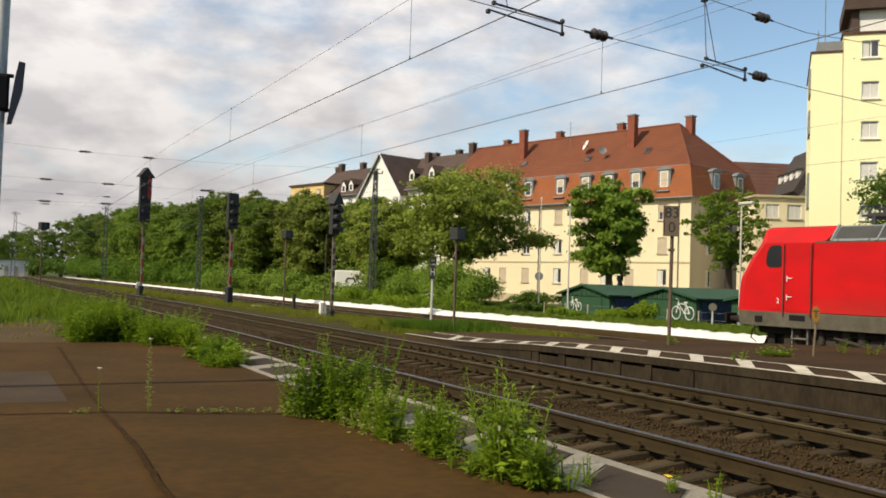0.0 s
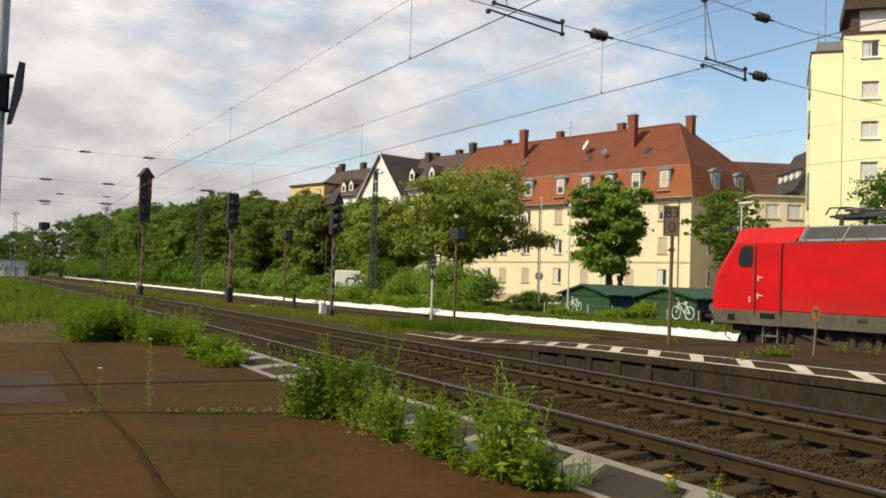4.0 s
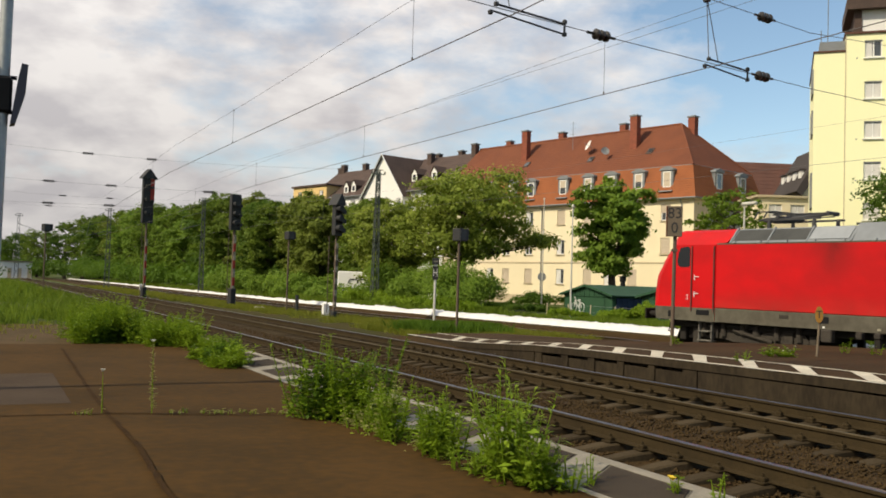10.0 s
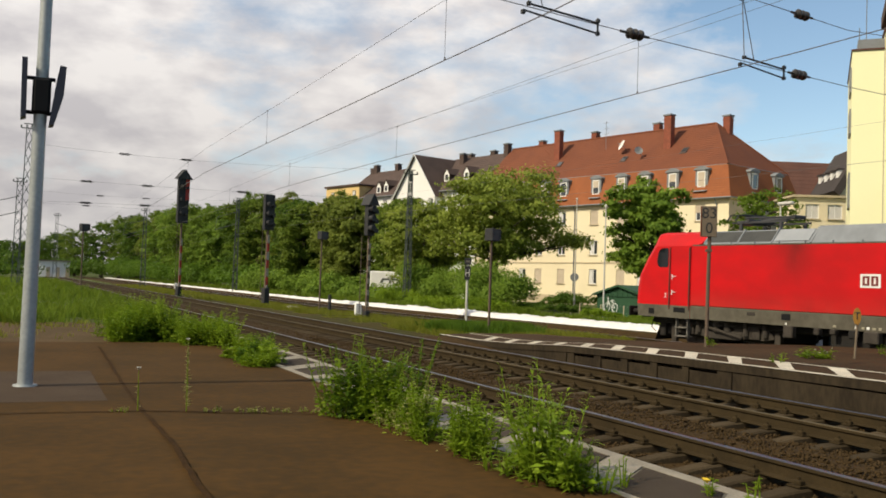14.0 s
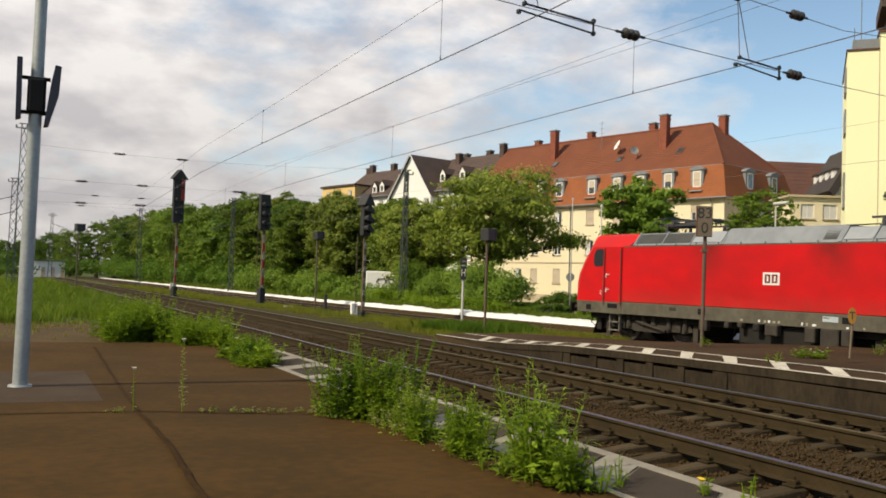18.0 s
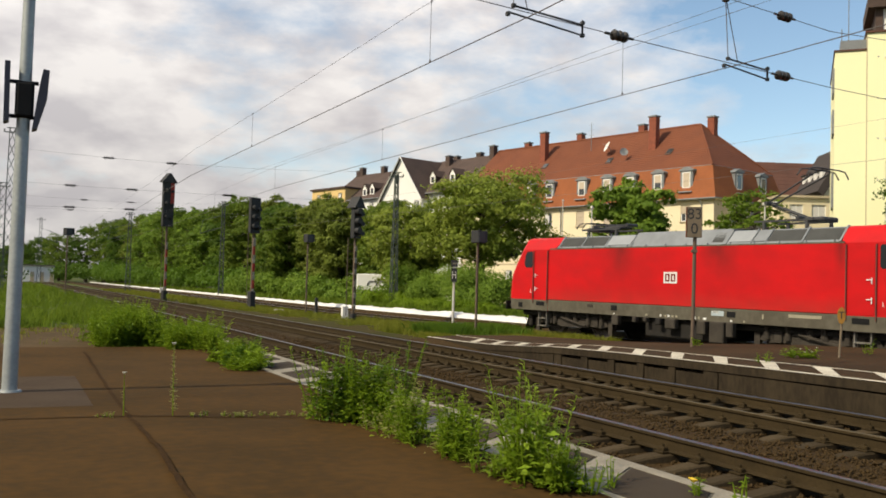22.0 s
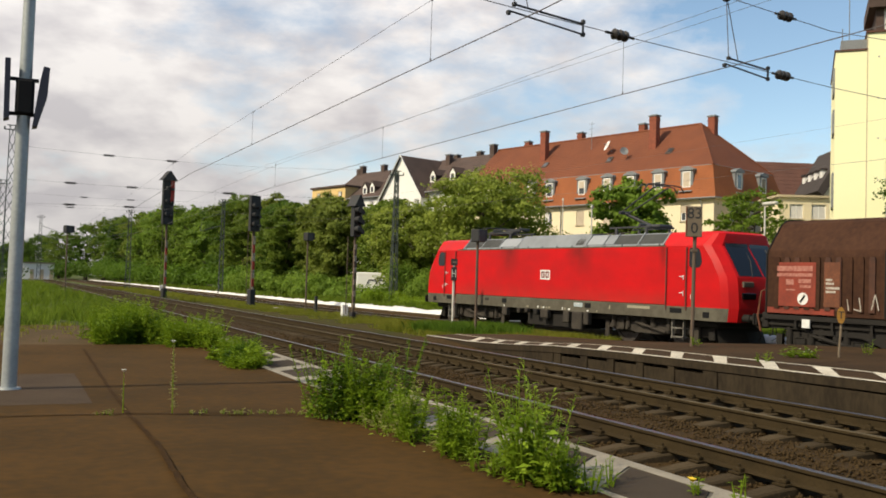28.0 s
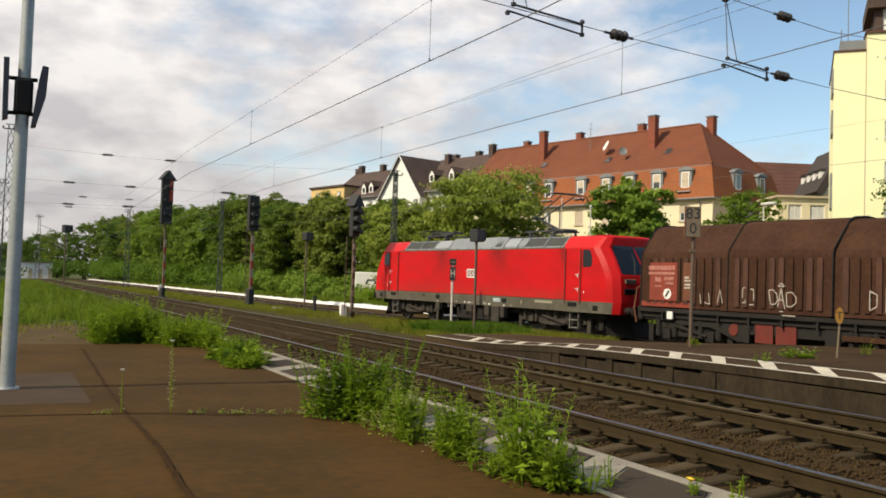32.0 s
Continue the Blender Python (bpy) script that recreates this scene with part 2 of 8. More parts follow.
# ---- mesh building ----
class Geo:
    """Vertices and faces of one mesh, with a material slot for each face."""

    def __init__(self):
        self.v, self.f, self.s = [], [], []

    def add(self, verts, faces, slot=0):
        k = len(self.v)
        self.v += [tuple(p) for p in verts]
        self.f += [tuple(i + k for i in f) for f in faces]
        self.s += [slot] * len(faces)
        return self

    def box(self, a, b, slot=0, bev=0.0):
        (x0, y0, z0), (x1, y1, z1) = a, b
        if not bev:
            v = [(x, y, z) for x in (x0, x1) for y in (y0, y1) for z in (z0, z1)]
            return self.add(v, [(0, 1, 3, 2), (4, 6, 7, 5), (0, 4, 5, 1), (2, 3, 7, 6), (0, 2, 6, 4), (1, 5, 7, 3)], slot)
        lo, hi, v = (x0, y0, z0), (x1, y1, z1), []
        for ax in range(3):
            for cx in (0, 1):
                for cy in (0, 1):
                    for cz in (0, 1):
                        c = (cx, cy, cz)
                        v.append(tuple((hi[i] if c[i] else lo[i]) - (0 if i == ax else (bev if c[i] else -bev)) for i in range(3)))
        idx = lambda ax, x, y, z: ax * 8 + x * 4 + y * 2 + z
        f = [[idx(0, x, *c) for c in ((0, 0), (0, 1), (1, 1), (1, 0))] for x in (0, 1)]
        f += [[idx(1, c[0], y, c[1]) for c in ((0, 0), (0, 1), (1, 1), (1, 0))] for y in (0, 1)]
        f += [[idx(2, c[0], c[1], z) for c in ((0, 0), (0, 1), (1, 1), (1, 0))] for z in (0, 1)]
        for a1 in (0, 1):
            for a2 in (0, 1):
                f.append([idx(0, a1, a2, 0), idx(0, a1, a2, 1), idx(1, a1, a2, 1), idx(1, a1, a2, 0)])
                f.append([idx(1, 0, a1, a2), idx(1, 1, a1, a2), idx(2, 1, a1, a2), idx(2, 0, a1, a2)])
                f.append([idx(0, a1, 0, a2), idx(0, a1, 1, a2), idx(2, a1, 1, a2), idx(2, a1, 0, a2)])
        f += [[idx(0, x, y, z), idx(1, x, y, z), idx(2, x, y, z)] for x in (0, 1) for y in (0, 1) for z in (0, 1)]
        return self.add(v, f, slot)

    def cyl(self, p, q, r, r2=None, n=10, slot=0, caps=True):
        p, q = Vector(p), Vector(q)
        r2 = r if r2 is None else r2
        d = (q - p).normalized()
        a = d.orthogonal().normalized()
        b = d.cross(a)
        ring = [(a * math.cos(2 * math.pi * i / n) + b * math.sin(2 * math.pi * i / n)) for i in range(n)]
        v = [p + o * r for o in ring] + [q + o * r2 for o in ring]
        f = [(i, (i + 1) % n, n + (i + 1) % n, n + i) for i in range(n)]
        if caps:
            f += [tuple(range(n - 1, -1, -1)), tuple(range(n, 2 * n))]
        return self.add(v, f, slot)

    def prism(self, poly, axis, a, b, slot=0, cap=True):
        """A polygon in the two other axes, pushed from a to b along axis (0, 1 or 2)."""
        def at(u, w, t):
            return (t, u, w) if axis == 0 else (u, t, w) if axis == 1 else (u, w, t)
        n = len(poly)
        v = [at(u, w, a) for u, w in poly] + [at(u, w, b) for u, w in poly]
        f = [(i, (i + 1) % n, n + (i + 1) % n, n + i) for i in range(n)]
        if cap:
            f += [tuple(range(n - 1, -1, -1)), tuple(range(n, 2 * n))]
        return self.add(v, f, slot)

    def tube(self, pts, r, n=6, slot=0):
        """One bent pipe through all the points."""
        pts = [Vector(p) for p in pts]
        v, f, m = [], [], len(pts)
        for i, p in enumerate(pts):
            d = (pts[min(i + 1, m - 1)] - pts[max(i - 1, 0)]).normalized()
            a = d.cross(Vector((0, 0, 1)) if abs(d.z) < 0.95 else Vector((0, 1, 0))).normalized()
            b = d.cross(a)
            v += [p + (a * math.cos(2 * math.pi * k / n) + b * math.sin(2 * math.pi * k / n)) * r for k in range(n)]
        for i in range(m - 1):
            f += [(i * n + k, i * n + (k + 1) % n, (i + 1) * n + (k + 1) % n, (i + 1) * n + k) for k in range(n)]
        f += [tuple(range(n - 1, -1, -1)), tuple(range((m - 1) * n, m * n))]
        return self.add(v, f, slot)

    def sweep(self, profile, path, slots=None, closed=True):
        """A profile (across, up) carried along a path of (x, y, z) on level ground."""
        m, v, f, s = len(profile), [], [], []
        for i, p in enumerate(path):
            a, b = Vector(path[max(i - 1, 0)]), Vector(path[min(i + 1, len(path) - 1)])
            d = b - a
            side = Vector((d.y, -d.x, 0)).normalized()
            v += [Vector(p) + side * u + Vector((0, 0, w)) for u, w in profile]
        span = m if closed else m - 1
        for i in range(len(path) - 1):
            for j in range(span):
                k = (j + 1) % m
                f.append((i * m + j, i * m + k, (i + 1) * m + k, (i + 1) * m + j))
                s.append(slots[j] if slots else 0)
        k0 = len(self.v)
        self.v += [tuple(p) for p in v]
        self.f += [tuple(i + k0 for i in q) for q in f]
        self.s += s
        if closed:
            self.add([v[j] for j in range(m)], [tuple(range(m))])
            self.add([v[-m + j] for j in range(m)], [tuple(range(m - 1, -1, -1))])
        return self

    def mesh(self, name, mats, smooth=False):
        me = bpy.data.meshes.new(name)
        me.from_pydata(self.v, [], self.f)
        for m in (mats if isinstance(mats, (list, tuple)) else [mats]):
            me.materials.append(m)
        if any(self.s):
            me.polygons.foreach_set("material_index", self.s)
        bm = bmesh.new()
        bm.from_mesh(me)
        if len(self.v) < 6000:
            bmesh.ops.remove_doubles(bm, verts=bm.verts, dist=1e-5)
        bmesh.ops.recalc_face_normals(bm, faces=bm.faces)
        bm.to_mesh(me)
        bm.free()
        if smooth:
            me.shade_smooth()
            me.set_sharp_from_angle(angle=0.35)
        me.update()
        return me


def part(name, geo, mats, parent, label="", smooth=False):
    """One mesh object under a thing or a part."""
    ob = new(name, geo.mesh(name, mats, smooth) if isinstance(geo, Geo) else geo)
    ob.parent = parent
    return tagged(ob, label)


def thing(name, label, category, group="", at=None, kind=""):
    ob = new(name)
    ob.empty_display_size = 0.2
    if at is not None:
        ob.matrix_basis = at if isinstance(at, Matrix) else Matrix.Translation(at)
    return tagged(ob, label, category, group, kind)


def solid(name, geo, mats, label, category, group="", kind="", smooth=False):
    return tagged(new(name, geo.mesh(name, mats, smooth)), label, category, group, kind)


def cloud_mesh(name, verts, faces, mats, slots=None):
    """A big mesh from arrays: quads (n, 4) or triangles (n, 3)."""
    verts, faces = np.asarray(verts, np.float32), np.asarray(faces, np.int32)
    me = bpy.data.meshes.new(name)
    k = faces.shape[1]
    me.vertices.add(len(verts))
    me.vertices.foreach_set("co", verts.ravel())
    me.loops.add(faces.size)
    me.loops.foreach_set("vertex_index", faces.ravel())
    me.polygons.add(len(faces))
    me.polygons.foreach_set("loop_start", np.arange(0, faces.size, k, dtype=np.int32))
    me.polygons.foreach_set("loop_total", np.full(len(faces), k, np.int32))
    for m in (mats if isinstance(mats, (list, tuple)) else [mats]):
        me.materials.append(m)
    if slots is not None:
        me.polygons.foreach_set("material_index", np.asarray(slots, np.int32))
    me.update(calc_edges=True)
    me.validate()
    return me


def leaves(rng, centres, size, aspect=0.6, loose=0.45):
    """Folded leaves at (places, outward ways): they face outward, more or less loosely."""
    centres, out = centres
    n = len(centres)
    g = out + rng.normal(0, loose, (n, 3)) + (0, 0, 0.25)
    g /= np.linalg.norm(g, axis=1)[:, None]
    d = np.cross(g, rng.normal(size=(n, 3)))
    d /= np.linalg.norm(d, axis=1)[:, None] + 1e-9
    e = np.cross(g, d)
    s = size * rng.uniform(0.6, 1.3, n)[:, None]
    v = np.stack([centres - d * s, centres + e * s * aspect + g * s * 0.25, centres + d * s, centres - e * s * aspect + g * s * 0.25], 1)
    return v.reshape(-1, 3), np.arange(4 * n).reshape(-1, 4)


# ---- ground, tracks, platforms ----
A_X, B_X = 6.02, 9.97
NEAR_Z, ISLE_Z = 0.33, 0.38



def c_z(y):
    """The far track climbs gently away from the platform."""
    return -0.165 + 0.006 * (min(max(y, 0.0), 60.0) - 22.0)


def c_x(y):
    """The far track: straight and slightly askew beside the island platform, then alongside the others."""
    if y <= 46:
        return 20.807 - 0.1214 * (y - 22)
    if y <= 66:
        d = y - 46
        return 17.893 - 0.1214 * d + 0.1314 / 40 * d * d
    return 16.779 + 0.01 * (y - 66)


def bank_line(y):
    """The foot of the bank behind the far track."""
    if y <= 35:
        return 20.95 - 0.0875 * (y - 11.9)
    if y <= 65:
        d = y - 35
        return 18.93 - 0.0875 * d + 0.0875 / 60 * d * d
    return 17.62 + 0.012 * (y - 65)


def path_of(fx, y0, y1, step):
    n = max(2, int((y1 - y0) / step) + 1)
    return [(fx(y), y, c_z(y) if fx is c_x else 0.0) for y in (y0 + (y1 - y0) * i / (n - 1) for i in range(n))]


def a_x(y):
    return A_X


def b_x(y):
    return B_X


def build_ground():
    rng = np.random.default_rng(3)
    nx, ny = 90, 110
    xs = np.concatenate([-np.geomspace(1500, 30, 12), np.linspace(-25, 130, nx), np.geomspace(140, 2500, 14)])
    ys = np.concatenate([-np.geomspace(1500, 45, 12), np.linspace(-40, 330, ny), np.geomspace(350, 3000, 14)])
    gx, gy = np.meshgrid(xs, ys, indexing="ij")
    gz = np.full(gx.shape, -0.42)
    far = np.clip((gx - 24) / 12, 0, 1)
    gz += far * 0.35 + 0.05 * np.sin(gx * 0.7) * np.cos(gy * 0.31)
    v = np.stack([gx, gy, gz], -1).reshape(-1, 3)
    m = len(ys)
    i, j = np.meshgrid(np.arange(len(xs) - 1), np.arange(m - 1), indexing="ij")
    k = (i * m + j).ravel()
    tagged(new("ground", cloud_mesh("ground", v, np.stack([k, k + m, k + m + 1, k + 1], 1), GRASSLAND)),
           "rough grassy ground reaching the horizon", "ground", kind="structure")


build_ground()


def ballast(name, fx, y0, y1, lo, hi, label, top=-0.215, crest=None):
    g = Geo()
    g.sweep([(lo - 0.35, -0.5)] + list(crest or ((lo, top), (hi, top))) + [(hi + 0.35, -0.5)], path_of(fx, y0, y1, 4.0), closed=False)
    return solid(name, g, BALLAST_BED, label, "ballast", kind="structure")


D_AB = B_X - A_X
ballast("ballast_bed", a_x, -30, 420, -1.6, D_AB + 1.85, "dark brown ballast bed under two tracks",
        crest=((-1.6, -0.29), (-1.25, -0.285), (0.9, -0.275), (1.3, -0.235), (D_AB / 2, -0.185), (D_AB - 1.3, -0.235), (D_AB - 0.9, -0.27), (D_AB + 1.0, -0.27), (D_AB + 1.85, -0.25)))
ballast("ballast_bed", c_x, -60, 420, -1.9, 1.9, "brown ballast bed under the far track")

RAIL = [(-0.075, -0.172), (-0.075, -0.160), (-0.012, -0.148), (-0.010, -0.050), (-0.034, -0.040), (-0.036, -0.008), (-0.028, 0.0),
        (0.028, 0.0), (0.036, -0.008), (0.034, -0.040), (0.010, -0.050), (0.012, -0.148), (0.075, -0.160), (0.075, -0.172)]
RAIL_SLOTS = [0, 0, 0, 0, 0, 1, 1, 1, 0, 0, 0, 0, 0, 0]


def sleeper_mesh(seed):
    """A concrete sleeper, highest under the rails, dipped between them and at its ends."""
    rng = random.Random(seed)
    g = Geo()
    tops = ((-1.3, -0.225), (-1.05, -0.19), (-0.75, -0.176), (-0.5, -0.195), (-0.2, -0.232), (0.2, -0.232), (0.5, -0.195), (0.75, -0.176), (1.05, -0.19), (1.3, -0.225))
    v = []
    for x, z in tops:
        z += rng.uniform(-0.004, 0.004)
        w = 0.108 - 0.016 * (abs(x) < 0.4)
        v += [(x, -w - 0.012, -0.34), (x, -w, z - 0.02), (x, -w + 0.02, z), (x, w - 0.02, z), (x, w, z - 0.02), (x, w + 0.012, -0.34)]
    n = len(tops)
    f = [(6 * k + i, 6 * k + i + 1, 6 * k + i + 7, 6 * k + i + 6) for k in range(n - 1) for i in range(5)] + [tuple(range(5, -1, -1)), tuple(range(6 * n - 6, 6 * n))]
    g.add(v, f)
    return g.mesh("sleeper", SLEEPER)


SLEEPERS = [sleeper_mesh(i) for i in range(3)]
CLIP = Geo()
for sx in (-0.7525, 0.7525):
    CLIP.box((sx - 0.17, -0.08, -0.176), (sx + 0.17, 0.08, -0.160))
    for o in (-0.10, 0.10):
        CLIP.box((sx + o - 0.035, -0.05, -0.165), (sx + o + 0.035, 0.05, -0.115), bev=0.01)
        CLIP.cyl((sx + o, 0, -0.12), (sx + o, 0, -0.085), 0.018, n=6)
CLIP_MESH = CLIP.mesh("rail_fastening", RAIL_SIDE)


def track(name, fx, y0, y1, near0, near1, label):
    """Rails and sleepers; the sleepers from near0 to near1 are pieces of their own."""
    root = thing(name, label, "railway track", "tracks", kind="structure")
    pts = path_of(fx, y0, y1, 3.0)
    for side in (-0.7525, 0.7525):
        g = Geo()
        g.sweep([(u + side, w) for u, w in RAIL], pts, RAIL_SLOTS)
        # this rail's missing sky reflection is painted on as a brown head
        dull = name == "track_middle" and side < 0
        part("rail", g, [RAIL_SIDE, RAIL_NO_GLINT if dull else RAIL_TOP], root, "rusty rail, its head painted brown where no sky reflects" if dull else "steel rail with a polished head and rusty web")
    rng = random.Random(name)
    rest = Geo()
    y = y0
    while y < min(y1, 160):
        slope = math.atan((fx(y + 0.5) - fx(y - 0.5)))
        m = Matrix.Translation((fx(y), y, (c_z(y) if fx is c_x else 0.0) - 0.01 * rng.random())) @ Matrix.Rotation(-slope + rng.uniform(-0.012, 0.012), 4, "Z")
        if near0 <= y <= near1:
            for data, n in ((SLEEPERS[rng.randrange(3)], "sleeper"), (CLIP_MESH, "rail_fastening")):
                if n == "sleeper" or y < near0 + 22:
                    ob = new(n, data)
                    ob.parent, ob.matrix_basis = root, m
        else:
            v = [m @ Vector((sx * 1.3, sy * 0.13, z)) for sx in (-1, 1) for sy in (-1, 1) for z in (-0.34, -0.176)]
            rest.add(v, [(0, 1, 3, 2), (4, 6, 7, 5), (0, 4, 5, 1), (2, 3, 7, 6), (0, 2, 6, 4), (1, 5, 7, 3)])
        y += 0.6
    tagged(part("sleeper_row", rest, SLEEPER, root), kind="stuff")
    return root


track("track_near", a_x, -24, 330, 2, 60, "near railway track with weathered sleepers in brown ballast")
track("track_middle", b_x, -24, 330, 2, 70, "middle railway track with weathered sleepers beside the island platform")
track("track_far", c_x, -60, 330, 10, 60, "far railway track on which the locomotive runs")


def stones(name, n, seed, spots, label, size=0.03):
    """Loose ballast: small crushed stones in one sheet."""
    rng = np.random.default_rng(seed)
    c = spots(rng, n)
    base = np.array([(1, 0, 0), (-1, 0, 0), (0, 1, 0), (0, -1, 0), (0, 0, 1), (0, 0, -1)], float)
    tri = np.array([(0, 2, 4), (2, 1, 4), (1, 3, 4), (3, 0, 4), (2, 0, 5), (1, 2, 5), (3, 1, 5), (0, 3, 5)])
    v = base[None] * rng.uniform(0.6, 1.35, (n, 6, 1)) + rng.normal(0, 0.25, (n, 6, 3))
    ang = rng.uniform(0, 6.28, n)
    ca, sa = np.cos(ang)[:, None], np.sin(ang)[:, None]
    v = np.stack([v[..., 0] * ca - v[..., 1] * sa, v[..., 0] * sa + v[..., 1] * ca, v[..., 2] * 0.75], -1)
    v = v * (size * rng.uniform(0.5, 1.4, n))[:, None, None] + c[:, None]
    f = (np.arange(n)[:, None, None] * 6 + tri[None]).reshape(-1, 3)
    return tagged(new(name, cloud_mesh(name, v.reshape(-1, 3), f, STONE)), label, "ballast stones", kind="stuff")


def bed_z(x):
    """Height of the ballast across the two tracks."""
    return np.interp(x, (4.4, 4.77, A_X + 0.9, A_X + 1.3, (A_X + B_X) / 2, B_X - 1.3, B_X - 0.9, B_X + 1.0, 11.8), (-0.29, -0.285, -0.275, -0.235, -0.185, -0.235, -0.27, -0.27, -0.25))


def near_spots(rng, n):
    y = 2 + 26 * rng.random(n) ** 1.3
    x = rng.uniform(4.35, 11.65, n)
    heap = 0.03 * np.sin(x * 5.1 + y * 2.3) * np.sin(y * 3.7 - x * 1.9)
    return np.stack([x, y, bed_z(x) + heap * 0.6 + rng.uniform(-0.012, 0.022, n)], -1)


def mid_spots(rng, n):
    y = 28 + 50 * rng.random(n) ** 1.4
    x = rng.uniform(4.35, 11.6, n)
    return np.stack([x, y, bed_z(x)], -1)


stones("ballast_stones", 60000, 5, near_spots, "brown crushed ballast stones between the tracks", 0.022)
stones("ballast_stones", 9000, 6, mid_spots, "brown crushed ballast stones further along", 0.036)

# near platform: brown asphalt with a pale concrete edge
E_IN, E_OUT = 3.38, 4.24


def near_platform():
    root = thing("platform_near", "near platform of worn red-brown asphalt with a concrete edge", "platform", kind="structure")
    g = Geo()
    ys = [-30 + i * 1.0 for i in range(49)] + [18.15]
    for y0, y1 in zip(ys, ys[1:]):
        for i in range(12):
            x0 = -9 + i * (E_IN + 9) / 12
            x1 = x0 + (E_IN + 9) / 12
            z = lambda x, y: NEAR_Z + 0.012 * math.sin(x * 0.9 + 1) * math.cos(y * 0.6)
            g.add([(x0, y0, z(x0, y0)), (x1, y0, z(x1, y0)), (x1, y1, z(x1, y1)), (x0, y1, z(x0, y1))], [(0, 1, 2, 3)])
    part("paving", g, ASPHALT, root, "red-brown asphalt, patched and cracked", smooth=True)
    g = Geo()
    g.box((-9, -30, -0.5), (E_OUT - 0.10, 20.4, NEAR_Z - 0.16))
    part("base_wall", g, WALL_CONC, root)
    y, k = -8.0, 0
    kerb = Geo().box((0, 0, -0.155), (E_OUT - E_IN, 0.985, -0.004), bev=0.012).mesh("edge_slab", CONCRETE)
    while y < 21:
        ob = new("edge_slab", kerb)
        ob.parent, ob.location = root, (E_IN, y, NEAR_Z + 0.004 * math.sin(7 * y))
        y += 1.0
    # painted border lines and slanting bars
    g = Geo()
    g.box((E_IN - 0.02, 2, NEAR_Z), (E_IN + 0.09, 20.8, NEAR_Z + 0.004))
    part("inner_line", g, WORN_PAINT, root, "worn white line")
    g = Geo()
    g.box((E_OUT - 0.13, 2, NEAR_Z), (E_OUT - 0.005, 20.8, NEAR_Z + 0.004))
    part("outer_line", g, WORN_PAINT, root, "worn white line")
    y = 2.4
    while y < 20:
        g = Geo()
        p = [(E_IN + 0.09, y), (E_OUT - 0.13, y + 0.55), (E_OUT - 0.13, y + 0.95), (E_IN + 0.09, y + 0.4)]
        g.prism(p, 2, NEAR_Z, NEAR_Z + 0.004)
        part("painted_bar", g, WORN_PAINT, root, "slanting worn white bar")
        g = Geo()
        q = [(E_IN + 0.10, y + 0.43), (E_OUT - 0.14, y + 0.98), (E_OUT - 0.14, y + 1.81), (E_IN + 0.10, y + 1.26)]
        g.prism(q, 2, NEAR_Z - 0.002, NEAR_Z + 0.003)
        part("dark_bar", g, SLAB_GREY, root, "slanting dark bar")
        y += 1.3
    # pole footing slab, cracks
    g = Geo().box((-1.4, 9.72, NEAR_Z), (0.78, 12.7, NEAR_Z + 0.012), bev=0.005)
    part("footing_slab", g, WORN_SLAB, root, "dull concrete patch round the pole")

    def crack(pts, w, seed):
        rng = random.Random(seed)
        g, line = Geo(), []
        for (x0, y0), (x1, y1) in zip(pts, pts[1:]):
            for i in range(10):
                t = i / 10
                line.append((x0 + (x1 - x0) * t + rng.uniform(-w, w) * 0.2, y0 + (y1 - y0) * t + rng.uniform(-w, w) * 0.5, NEAR_Z + 0.013))
        g.sweep([(-w / 2, 0), (w / 2, 0)], line, closed=False)
        part("crack", g, ASPHALT_DARK, root, "dark tar seam in the asphalt")
    crack([(1.16, 16.8), (1.05, 11.35), (1.02, 8.97), (1.05, 7.18), (0.99, 5.7), (1.0, 3.4)], 0.042, 1)
    crack([(-2.0, 9.0), (1.0, 8.95), (2.7, 8.45)], 0.035, 2)
    return root


near_platform()


ISLE_EDGE = 11.55
ISLE_FALL = ((9.0, 0.385), (11.0, 0.372), (13.0, 0.355), (16.4, 0.318), (18.6, 0.268), (20.0, 0.196), (21.5, 0.122), (23.1, 0.080), (26.5, 0.070))


def isle_z(y, x=ISLE_EDGE):
    """The island platform falls gently, then ramps down at its end; it also tilts towards the track."""
    ys, zs = zip(*ISLE_FALL)
    return float(np.interp(y, ys, zs)) + 0.038 * min(max(x - ISLE_EDGE, 0.0), 1.2)


